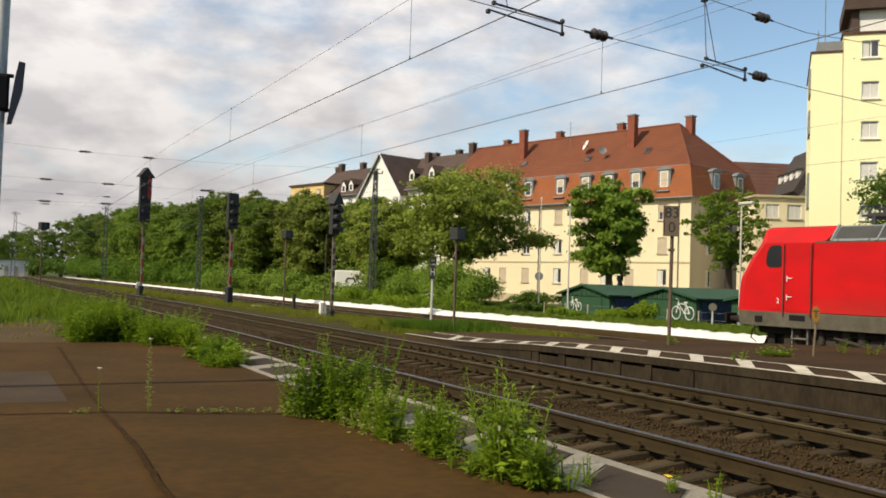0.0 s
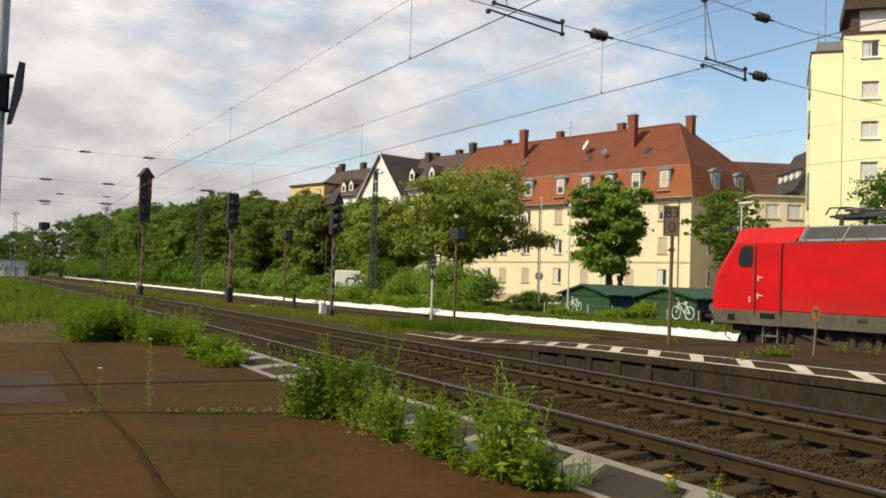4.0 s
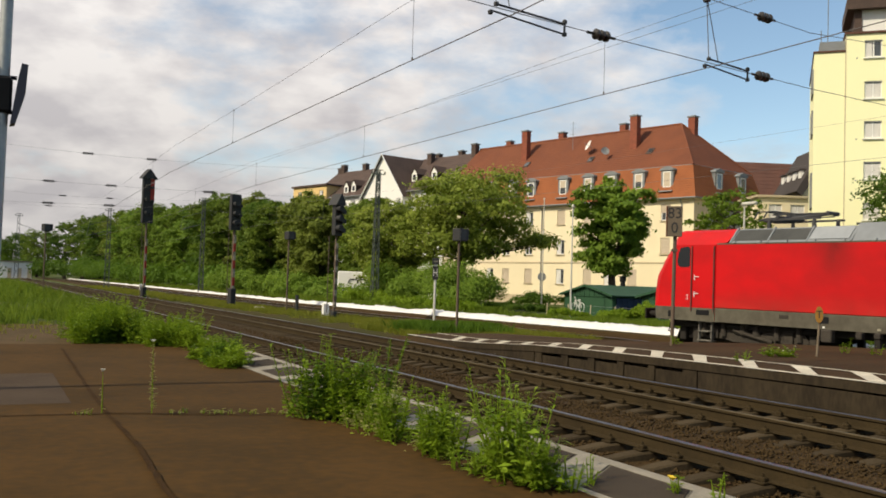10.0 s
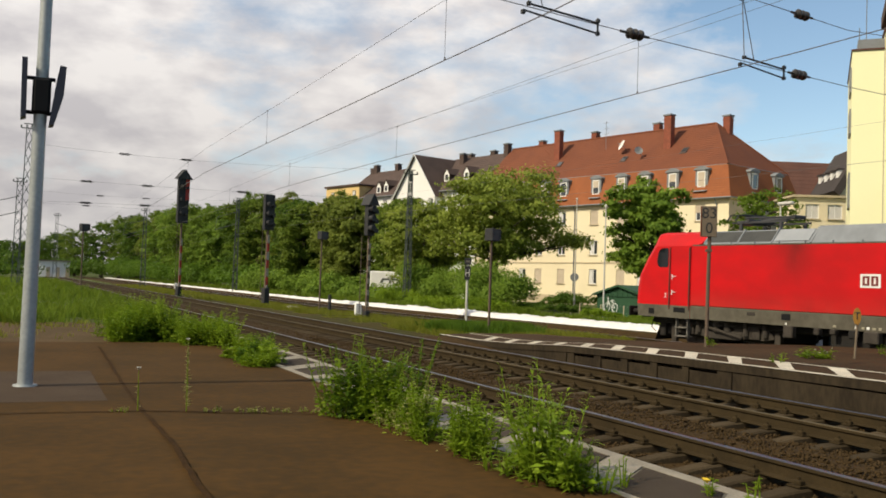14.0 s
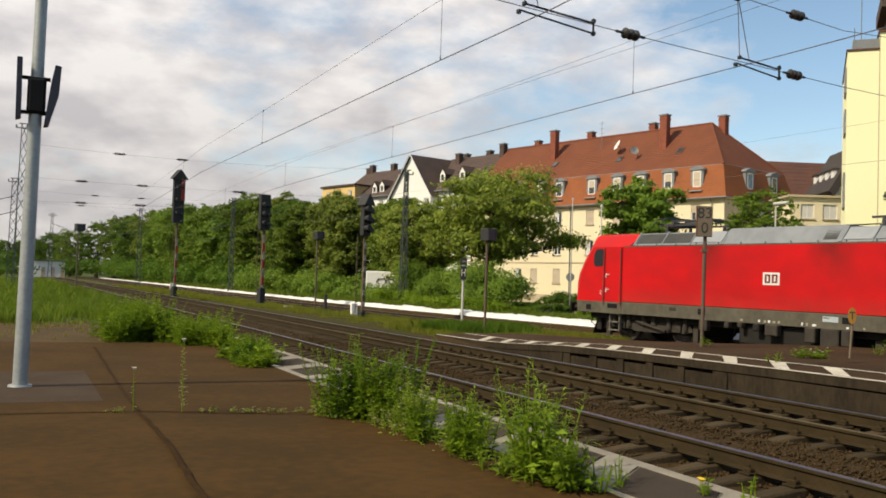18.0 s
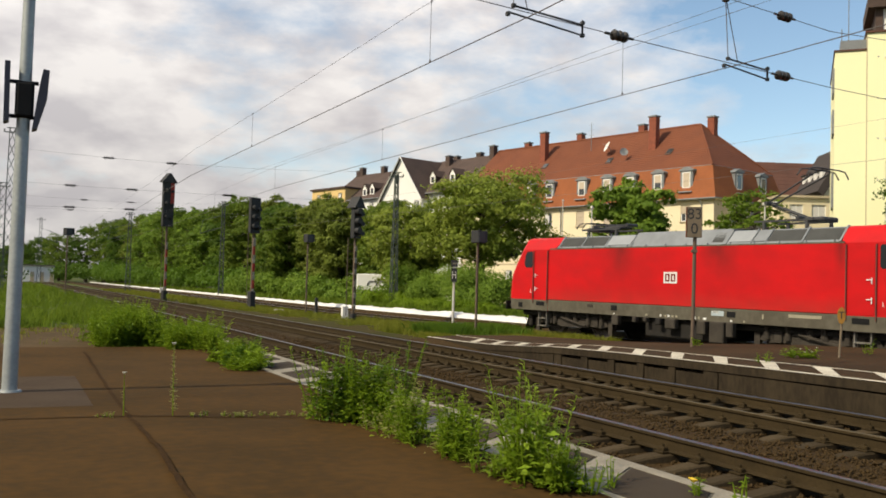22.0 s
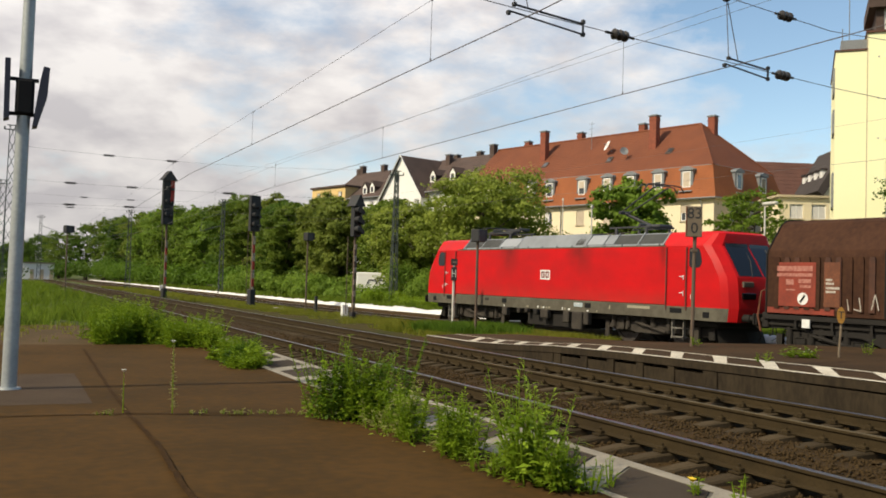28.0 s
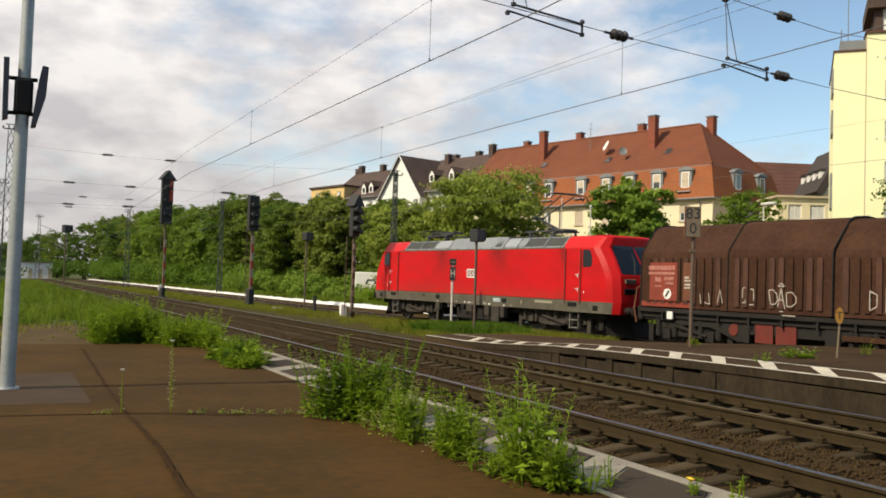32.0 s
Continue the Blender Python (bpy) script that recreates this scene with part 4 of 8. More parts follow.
        mtx.matrix_basis = Matrix.Translation((x + sx * 0.008, s * 7.32, 1.58)) @ Matrix.Rotation(sx * math.pi / 2, 4, "Z") @ Matrix.Rotation(math.pi / 2, 4, "X")
    # plough and beam
    g = Geo()
    g.add([(-1.1, s * 8.15, 0.15), (0, s * 8.45, 0.15), (1.1, s * 8.15, 0.15), (1.05, s * 8.0, 0.62), (0, s * 8.22, 0.62), (-1.05, s * 8.0, 0.62)], [(0, 1, 4, 5), (1, 2, 3, 4)])
    g.box((-1.1, min(s * 7.7, s * 7.95), 0.3), (1.1, max(s * 7.7, s * 7.95), 0.95), bev=0.03)
    part("rail_guard", g, GRIME, parent, "dark rail guard under the nose")
    buffers(parent, s * 9.45, s)


def bogie(parent, y, base, r, length, label, material=None):
    g = Geo()
    for sx in (-1, 1):
        x = sx * 1.08
        poly = [(y - length / 2, 0.50), (y - length / 2 + 0.2, 0.82), (y - 0.55, 0.78), (y - 0.35, 0.62), (y + 0.35, 0.62), (y + 0.55, 0.78), (y + length / 2 - 0.2, 0.82),
                (y + length / 2, 0.50), (y + base / 2 + 0.25, 0.42), (y + base / 2 - 0.3, 0.45), (y + 0.6, 0.38), (y - 0.6, 0.38), (y - base / 2 + 0.3, 0.45), (y - base / 2 - 0.25, 0.42)]
        g.prism(poly, 0, x - 0.07, x + 0.07)
        for o in (-base / 2, base / 2):
            g.box((x - 0.05 + sx * 0.06, y + o - 0.17, r - 0.17), (x + 0.05 + sx * 0.14, y + o + 0.17, r + 0.17), bev=0.04)
            for dy in (-0.36, 0.36):
                g.cyl((x + sx * 0.10, y + o + dy, r - 0.10), (x + sx * 0.10, y + o + dy, 0.92), 0.09, n=10)
        for dy in (-0.22, 0.22):
            g.cyl((x + sx * 0.05, y + dy, 0.60), (x + sx * 0.05, y + dy, 0.95), 0.13, n=12)
        g.cyl((x + sx * 0.12, y - 0.8, 0.45), (x + sx * 0.14, y + 0.55, 0.72), 0.05, n=8)
        for o in (-base / 2 - 0.75, base / 2 + 0.75):
            g.box((x - 0.06, y + o - 0.1, 0.16), (x + 0.06, y + o + 0.1, 0.7))
    g.box((-1.0, y - 0.3, 0.4), (1.0, y + 0.3, 0.75))
    return part("bogie_frame", g, material or GRIME_LIGHT, parent, label)


def pantograph(parent, y, raised, s):
    g = Geo()
    for sx in (-0.55, 0.55):
        g.box((sx - 0.03, y - 0.95, 3.96), (sx + 0.03, y + 1.1, 4.02))
        for dy in (-0.75, 0.75):
            g.cyl((sx, y + dy, 3.70), (sx, y + dy, 3.97), 0.07, 0.05, n=10)
    g.cyl((-0.6, y + s * 0.45, 4.05), (0.6, y + s * 0.45, 4.05), 0.06, n=8)
    g.box((-0.35, min(y + s * 0.45, y + s * 1.15), 3.94), (0.35, max(y + s * 0.45, y + s * 1.15), 4.08), bev=0.05)
    part("pantograph_base", g, DARK_STEEL, parent, "pantograph frame on insulators")
    arm = Geo()
    foot = Vector((0, y + s * 0.45, 4.05))
    knee = Vector((0, y - s * 0.95, 4.57)) if raised else Vector((0, y - s * 0.95, 4.14))
    head = Vector((0, y + s * 0.85, 5.46)) if raised else Vector((0, y + s * 0.8, 4.24))
    arm.cyl(foot, knee, 0.055, 0.04, n=8)
    for o in (-0.32, 0.32):
        arm.cyl(knee + Vector((o * 0.6, 0, 0)), head + Vector((o, 0, -0.08)), 0.028, n=6)
    arm.cyl(knee - Vector((0.25, 0, 0)), knee + Vector((0.25, 0, 0)), 0.06, n=8)
    arm.cyl(foot + Vector((0.1, -s * 0.3, 0)), knee + Vector((0.1, 0, -0.08)), 0.018, n=5)
    part("pantograph_arm", arm, DARK_STEEL, parent, "raised pantograph arm" if raised else "folded pantograph arm")
    shoe = Geo()
    for dy in (-0.16, 0.16):
        shoe.tube([(-0.95, head.y + dy, head.z - 0.22), (-0.78, head.y + dy, head.z - 0.03), (-0.5, head.y + dy, head.z), (0.5, head.y + dy, head.z), (0.78, head.y + dy, head.z - 0.03), (0.95, head.y + dy, head.z - 0.22)], 0.022)
    part("contact_shoe", shoe, DARK_STEEL, parent, "contact strips of the pantograph")


def locomotive():
    root = thing("locomotive", "bright red electric locomotive with grey roof on the far track", "locomotive")
    part("body_side", Geo().box((-1.49, -6.25, 1.35), (1.49, 6.25, 3.24), bev=0.02), RED_SIDE, root, "flat red body side with sooty streaks")
    part("solebar", Geo().box((-1.485, -6.25, 0.93), (1.485, 6.25, 1.347), bev=0.012), SOLEBAR, root, "dirty grey sill along the body")
    # roof hood: slanting panels, the middle part a little higher
    hood = Geo()
    for y0, y1, top in ((-6.05, -2.12, 3.70), (-2.12, 1.86, 3.77), (1.86, 5.80, 3.70)):
        poly = [(-1.47, 3.24), (-1.44, 3.30), (-1.08, top), (1.08, top), (1.44, 3.30), (1.47, 3.24)]
        hood.prism(poly, 1, y0, y1)
    part("roof_hood", hood, ROOF_GREY, root, "grey slanting roof panels")
    for sx in (-1, 1):
        for y0, y1 in ((4.50, 5.66), (3.24, 4.40), (-2.04, -1.62), (-4.80, -3.70), (-5.98, -4.92)):
            g = Geo()
            n = 7
            P = lambda t, o: (sx * (1.44 - 0.36 * t + o), 3.30 + 0.40 * t + o * 0.8)
            (xa, za), (xb, zb) = P(0.08, 0.003), P(0.92, 0.003)
            g.add([(xa, y0 - 0.03, za), (xa, y1 + 0.03, za), (xb, y1 + 0.03, zb), (xb, y0 - 0.03, zb)], [(0, 1, 2, 3)])
            for k in range(n):
                t0, t1 = 0.12 + 0.76 * k / n, 0.12 + 0.76 * (k + 0.7) / n
                P = lambda t, o: (sx * (1.44 - 0.36 * t + o), 3.30 + 0.40 * t + o * 0.8)
                (xa, za), (xb, zb) = P(t0, 0.004), P(t1, 0.03)
                g.add([(xa, y0, za), (xa, y1, za), (xb, y1, zb), (xb, y0, zb), (sx * (1.44 - 0.36 * t1 - 0.01), y0, 3.30 + 0.40 * t1), (sx * (1.44 - 0.36 * t1 - 0.01), y1, 3.30 + 0.40 * t1)],
                      [(0, 1, 2, 3), (3, 2, 5, 4)])
            part("roof_grille", g, LOUVRE, root, "dark louvred air intake")
        for y, w in ((-6.08, 0.06), (-4.89, 0.06), (-3.66, 0.03), (-3.14, 0.03), (-2.22, 0.12), (1.84, 0.05), (3.18, 0.04), (4.43, 0.05), (5.72, 0.06)):
            g = Geo().prism([(sx * 1.445, 3.27), (sx * 1.475, 3.29), (sx * 1.10, 3.74), (sx * 1.06, 3.72)], 1, y, y + w)
            part("roof_rib", g, ROOF_GREY, root)
        for y0, y1 in ((1.95, 3.12), (-3.10, -2.26), (-3.62, -3.18)):
            (xa, za), (xb, zb) = (sx * 1.415, 3.338), (sx * 1.108, 3.677)
            g = Geo().add([(xa + sx * o, y, za + o) if k < 2 else (xb + sx * o, y, zb + o) for o in (0.0, 0.012) for k, y in enumerate((y0, y1, y1, y0))],
                          [(3, 2, 1, 0), (4, 5, 6, 7), (0, 1, 5, 4), (1, 2, 6, 5), (2, 3, 7, 6), (3, 0, 4, 7)])
            part("roof_panel", g, PANEL_PALE if y1 != -3.18 else ROOF_GREY, root, "smooth pale roof panel")
        for y in [-5.9 + 0.88 * k for k in range(14)]:
            part("gutter_clip", Geo().box((sx * 1.465 - 0.03, y, 3.27), (sx * 1.465 + 0.03, y + 0.05, 3.33)), PANEL_PALE, root)
        g = Geo().box((sx * 1.47 - 0.02, -6.2, 3.235), (sx * 1.47 + 0.02, 6.2, 3.275))
        part("gutter", g, SOLEBAR, root, "grey gutter strip")
    cab(root, 1, "2")
    cab(root, -1, "1")
    g = Geo()
    g.box((-0.3, -1.0, 3.72), (0.5, 0.9, 3.82), bev=0.04)
    for y in (-2.2, 2.2):
        g.cyl((0.35, y, 3.70), (0.35, y, 3.86), 0.07, n=10)
    g.tube([(0.35, -2.6, 3.88), (0.35, 0, 3.86), (0.35, 2.9, 3.88)], 0.02)
    part("roof_equipment", g, GRIME_LIGHT, root, "insulators and busbar on the roof")
    pantograph(root, 4.35, False, 1)
    pantograph(root, -3.6, True, -1)
    # side emblem drawn as plain shapes, small plates
    for sx in (-1, 1):
        x = sx * 1.494
        emblem = part("emblem", Geo().box((x - 0.004, -0.29, 2.07), (x + 0.004, 0.29, 2.43)), WHITE_MARK, root, "white square emblem with red bars")
        g = Geo()
        for a, b, c, d in ((-0.225, -0.025, 2.125, 2.375), (0.025, 0.225, 2.125, 2.375)):
            g.box((x - 0.006, a, c), (x + 0.006, a + 0.07, d))
            g.box((x - 0.006, a, d - 0.05), (x + 0.006, b, d))
            g.box((x - 0.006, a, c), (x + 0.006, b, c + 0.05))
            g.box((x - 0.006, b - 0.07, c), (x + 0.006, b, d))
        part("emblem_bar", g, EMBLEM_DARK, emblem, "dark red bars of the emblem")
        for y0, y1, z0, z1, m in ((-2.20, -1.72, 1.12, 1.27, PLATE_BLUE), (-2.02, -1.74, 1.20, 1.26, WHITE_MARK), (-2.64, -2.32, 1.10, 1.27, BLACK), (2.45, 2.75, 1.10, 1.27, BLACK), (3.68, 3.98, 1.16, 1.26, GRIME_LIGHT),
                                  (-5.55, -4.50, 1.19, 1.28, FADED_LINE), (-3.66, -3.60, 1.10, 1.24, FADED_LINE), (0.98, 1.08, 0.99, 1.05, FADED_LINE), (0.36, 0.42, 0.99, 1.06, WHITE_MARK), (0.14, 0.22, 0.99, 1.05, FADED_LINE),
                                  (0.0, 0.08, 0.99, 1.06, WHITE_MARK), (-0.18, -0.08, 0.99, 1.05, FADED_LINE), (-0.34, -0.26, 0.99, 1.06, FADED_LINE), (-1.10, -1.05, 0.98, 1.06, WHITE_MARK), (-1.26, -1.20, 0.98, 1.06, FADED_LINE),
                                  (-1.52, -1.40, 0.98, 1.04, WHITE_MARK), (-2.52, -2.45, 0.97, 1.02, WHITE_MARK), (-3.0, -2.94, 0.97, 1.03, FADED_LINE), (2.56, 2.62, 0.97, 1.02, WHITE_MARK)):
            part("side_plate", Geo().box((x - 0.003, y0, z0), (x + 0.004, y1, z1)), m, root, "small plate on the sill")
    # underframe
    g = Geo().box((-1.3, -1.5, 0.30), (1.3, 1.3, 0.92), bev=0.05)
    part("transformer_case", g, GRIME, root, "dark transformer case between the bogies")
    for y0, y1, z0, m in ((-2.28, -1.72, 0.30, GRIME_LIGHT), (-2.62, -2.36, 0.50, GRIME_LIGHT), (-1.55, -1.22, 0.52, GRIME_LIGHT), (-0.32, 0.12, 0.62, GRIME_LIGHT), (0.32, 0.55, 0.72, GRIME), (0.95, 1.12, 0.78, GRIME_LIGHT), (1.45, 1.62, 0.74, GRIME_LIGHT),
                          (2.30, 2.62, 0.60, GRIME_LIGHT)):
        for sx in (-1, 1):
            g = Geo().box((sx * 1.42 - 0.06 - 0.12, y0, z0), (sx * 1.42 + 0.04, y1, 0.94), bev=0.03)
            box_part = part("equipment_box", g, m, root, "grey underfloor box")
            if y0 in (0.95, 1.45, -0.32, 2.30):
                yc = (y0 + y1) / 2
                part("data_card", Geo().box((sx * 1.46 - 0.004, yc - 0.045, z0 + 0.10), (sx * 1.46 + 0.004, yc + 0.045, z0 + 0.20)), WHITE_MARK, box_part, "small white card")
    for y0, y1 in ((-8.0, -3.3), (3.3, 8.0)):
        part("underfloor", Geo().box((-0.95, y0, 0.36), (0.95, y1, 0.93), bev=0.05), GRIME, root, "black underfloor machinery")
    part("underfloor", Geo().box((-1.2, -8.2, 0.72), (1.2, 8.2, 0.93), bev=0.05), GRIME, root, "black underfloor machinery")
    sets = []
    for y in (-5.2, 5.2):
        bogie(root, y, 2.6, 0.625, 3.9, "dusty bogie frame with springs and dampers")
        sets += [wheelset(root, y - 1.3, 0.625), wheelset(root, y + 1.3, 0.625)]
    return root, sets


LOCO, LOCO_WHEELS = locomotive()


def scrawl(parent, x, strokes):
    for pts in strokes:
        g = Geo()
        line = [(x, y, z) for y, z in pts]
        for p, q in zip(line, line[1:]):
            a, b = Vector(p), Vector(q)
            d = (b - a).normalized()
            n = Vector((0, -d.z, d.y)) * 0.015
            g.add([a - n, b - n, b + n, a + n], [(0, 1, 2, 3)])
        part("chalk_stroke", g, CHALK, parent, "white painted scrawl")


def hood_wagon(name_label):
    """Telescopic-hood wagon: three hoods over a flat frame; +y is the end towards the locomotive."""
    root = thing("hood_wagon", name_label, "freight wagon", "wagons of the train")
    half = 5.40
    seams = (half, 1.72, -1.82, -half)
    for k, (y1, y0) in enumerate(zip(seams, seams[1:])):
        o = 0.0 if k != 1 else 0.045
        prof = [(-1.40 - o, 1.28), (-1.40 - o, 2.88 + o), (-1.36 - o, 3.06 + o), (-0.78, 3.84 + o), (-0.55, 3.95 + o), (0, 4.0 + o), (0.55, 3.95 + o), (0.78, 3.84 + o), (1.36 + o, 3.06 + o), (1.40 + o, 2.88 + o), (1.40 + o, 1.28)]
        hood = part("hood", Geo().prism(prof, 1, y0, y1), HOOD_BROWN, root, "brown steel hood section")
        # pressed ribs along the side
        n = 10
        for sx in (-1, 1):
            for i in range(n):
                yy = y0 + 0.22 + (y1 - y0 - 0.44) * (i + 0.5) / n
                x = sx * (1.40 + o)
                g = Geo()
                g.prism([(yy - 0.085, 1.42), (yy + 0.085, 1.42), (yy + 0.085, 2.78), (yy + 0.06, 2.86), (yy - 0.06, 2.86), (yy - 0.085, 2.78)], 0, x - 0.005, x + sx * 0.05)
                # some ribs take the redder brown as painted highlights
                part("rib", g, RIB_LIT if (3 * i + k) % 4 in (0, 1) else HOOD_BROWN, hood)
        for yy in (y0, y1):
            part("hood_rim", Geo().tube([(u * 1.012, yy, w + 0.012) for u, w in prof], 0.024), GRIME, hood, "dark seal at the hood's end")
    # frame
    g = Geo()
    for sx in (-1, 1):
        g.prism([(-5.55, 1.08), (5.55, 1.08), (5.55, 0.86), (3.0, 0.86), (2.2, 0.62), (-2.2, 0.62), (-3.0, 0.86), (-5.55, 0.86)], 0, sx * 1.18 - 0.05, sx * 1.18 + 0.05)
        g.box((sx * 1.36 - 0.05, -5.5, 1.12), (sx * 1.36 + 0.05, 5.5, 1.25))
    g.box((-1.3, -5.6, 0.95), (1.3, 5.6, 1.12))
    g.box((-1.35, 5.38, 0.85), (1.35, 5.6, 1.30), bev=0.03)
    g.box((-1.35, -5.6, 0.85), (1.35, -5.38, 1.30), bev=0.03)
    part("frame", g, GRIME, root, "black steel underframe")
    for sx in (-1, 1):
        part("side_rail", Geo().box((sx * 1.41 - 0.02, 3.2, 1.30), (sx * 1.41 + 0.03, 5.35, 1.46)), RUST, root, "rusty red lower rail")
        for i in range(9):
            yy = -4.8 + i * 1.15
            part("stanchion", Geo().box((sx * 1.36 - 0.03, yy, 0.88), (sx * 1.36 + 0.03, yy + 0.07, 1.13)), GRIME, root)
    for y0, y1, m in ((0.20, 0.82, RUST_DARK), (-0.58, 0.10, RUST_DARK), (-1.95, -1.5, GRIME), (-3.4, -2.05, HOOD_BROWN)):
        for sx in (-1, 1):
            g = Geo().prism([(y0, 0.92), (y1, 0.92), (y1, 0.40), (y0, 0.40)], 0, sx * 1.25 - 0.03, sx * 1.25 + 0.03) if y1 - y0 < 1 else Geo().box((sx * 1.30 - 0.03, y0, 0.66), (sx * 1.30 + 0.03, y1, 0.80))
            part("side_panel", g, m, root, "red rusty panel under the frame")
    for sx in (-1, 1):
        # slanting truss and the brake cylinder's round red end behind it
        g = Geo().prism([(1.05, 0.84), (1.55, 0.84), (2.55, 0.86), (4.2, 0.86), (4.2, 0.76), (2.5, 0.74), (1.45, 0.38), (1.05, 0.38)], 0, sx * 1.22 - 0.04, sx * 1.22 + 0.04)
        part("truss_plate", g, GRIME, root, "slanting black truss plate")
        part("brake_cylinder", Geo().cyl((sx * 1.20, 1.62, 0.72), (sx * 1.285, 1.62, 0.72), 0.20, 0.17, n=16), RUST_DARK, root, "round rusty brake cylinder end")
    # lettered plates as plain shapes, warning disc, scrawls
    for sx in (-1, 1):
        x = sx * 1.452
        back = part("red_panel", Geo().box((x - 0.012, 3.75, 1.50), (x + 0.012, 4.95, 2.72), bev=0.004), RUST, root, "faded red panel with white inscriptions")
        xx = x + sx * 0.014
        for y0, y1, z0, z1 in ((3.85, 5.0, 2.48, 2.62), (3.85, 5.0, 2.33, 2.42), (3.9, 4.3, 2.15, 2.26), (3.9, 4.25, 2.02, 2.10), (4.45, 4.7, 2.1, 2.25), (4.4, 4.7, 1.94, 1.98)):
            part("inscription", Geo().box((xx - 0.003, y0, z0), (xx + 0.003, y1, z1)), FADED, back, "faded white inscription")
        part("warning_disc", Geo().cyl((xx - sx * 0.002, 4.15, 1.72), (xx + sx * 0.006, 4.15, 1.72), 0.17, n=20), WHITE_MARK, back, "white disc")
        part("warning_bar", Geo().prism([(4.05, 1.80), (4.10, 1.84), (4.25, 1.64), (4.20, 1.60)], 0, xx + sx * 0.006, xx + sx * 0.010), BLACK, back)
        patch = part("rust_patch", Geo().box((x - 0.01, 3.02, 1.52), (x + 0.01, 3.50, 2.72), bev=0.004), RUST_AND_LIT_EDGE, root, "orange rusty panel")
        for z0, w in ((2.22, 0.2), (2.12, 0.25), (2.0, 0.42), (1.90, 0.3)):
            part("inscription", Geo().box((x + sx * 0.011 - 0.002, 3.44 - w, z0), (x + sx * 0.011 + 0.002, 3.44, z0 + 0.06)), CHALK, patch)
        scrawl(root, sx * 1.457, [[(2.75, 1.45), (2.80, 1.75)], [(2.6, 1.5), (2.4, 1.45), (2.45, 1.8)], [(2.1, 1.5), (2.0, 1.9), (1.9, 1.5)]])
        scrawl(root, sx * 1.503, [[(1.14, 1.55), (1.02, 1.55), (1.02, 1.62)], [(1.12, 1.70), (1.12, 1.98), (1.02, 2.0)], [(0.88, 1.50), (0.70, 1.50)], [(0.72, 1.62), (0.72, 1.95), (0.84, 1.95)],
                                  [(0.20, 1.93), (0.06, 1.96), (-0.08, 1.84), (-0.12, 1.66), (-0.04, 1.55), (0.12, 1.54), (0.20, 1.93)], [(-0.12, 1.48), (-0.22, 2.0), (-0.36, 1.42)], [(-0.16, 1.68), (-0.32, 1.66)],
                                  [(-0.42, 1.50), (-0.40, 1.88), (-0.58, 1.90), (-0.72, 1.76), (-0.72, 1.60), (-0.58, 1.50), (-0.42, 1.50)], [(-0.12, 2.06), (-0.22, 2.14), (-0.34, 2.05), (-0.12, 2.06)],
                                  [(-0.18, 1.36), (-0.30, 1.35)], [(-0.26, 1.25), (-0.70, 1.24)]])
        scrawl(root, sx * 1.457, [[(-2.9, 2.0), (-2.9, 1.5), (-3.1, 1.6), (-3.1, 1.9), (-2.9, 2.0)], [(-3.35, 1.45), (-3.35, 2.1)], [(-3.6, 2.1), (-3.9, 2.1)], [(-3.75, 2.1), (-3.75, 1.5)]])
        part("label_holder", Geo().box((sx * 1.40 - 0.02, 3.95, 0.92), (sx * 1.40 + 0.02, 4.2, 1.16)), WHITE_MARK, root, "white card in a holder")
    for sx in (-1, 1):
        g = Geo().tube([(sx * 1.38, 5.6, 0.75), (sx * 1.42, 5.68, 1.2), (sx * 1.38, 5.6, 1.9), (sx * 1.25, 5.5, 1.95)], 0.03)
        part("hand_rail", g, RUST_AND_LIT_EDGE, root, "rusty yellow hand rail at the end")
    buffers(root, 6.02, 1)
    buffers(root, -6.02, -1)
    part("underfloor", Geo().box((-0.7, -5.2, 0.35), (0.7, 5.2, 0.96), bev=0.05), GRIME, root, "black brake gear under the floor")
    sets = []
    for y in (-3.5, 3.5):
        bogie(root, y, 1.8, 0.46, 2.7, "rusty black freight bogie", GRIME)
        sets += [wheelset(root, y - 0.9, 0.46), wheelset(root, y + 0.9, 0.46)]
    return root, sets


WAGONS = [hood_wagon("brown telescopic-hood freight wagon with white scrawls behind the locomotive"),
          hood_wagon("brown telescopic-hood freight wagon following the first one")]


# ---- houses ----
# cream render greyed down: the end wall's shade is put into its colour
END_SHADE_R = mat("shaded_cream_render", (0.48, 0.42, 0.33), 0.9, (0.40, 0.35, 0.27), 0.4, 0.7, 14, 0.1)
CREAM = mat("cream_render", (0.75, 0.65, 0.45), 0.9, (0.65, 0.56, 0.38), 0.3, 0.7, 14, 0.1)
YELLOW_R = mat("pale_yellow_render", (0.87, 0.84, 0.52), 0.9, (0.83, 0.80, 0.49), 0.2, 0.6, 14, 0.05)
OCHRE = mat("ochre_render", (0.66, 0.47, 0.20), 0.9, (0.56, 0.40, 0.17), 0.4, 0.6, 14, 0.1)
WHITE_R = mat("white_render", (0.76, 0.75, 0.72), 0.9, (0.66, 0.65, 0.62), 0.3, 0.6, 14, 0.1)
TILE_RED = mat("red_roof_tile", (0.172, 0.054, 0.022), 0.9, (0.128, 0.040, 0.019), 0.5, 0.8, 8, 0.4, stretch=(1, 1, 1))
TILE_ORANGE = mat("orange_roof_tile", (0.285, 0.092, 0.032), 0.9, (0.215, 0.07, 0.025), 0.6, 0.8, 8, 0.4)
TILE_BROWN = mat("brown_roof_tile", (0.088, 0.058, 0.047), 0.9, (0.055, 0.037, 0.031), 0.6, 0.8, 8, 0.4)
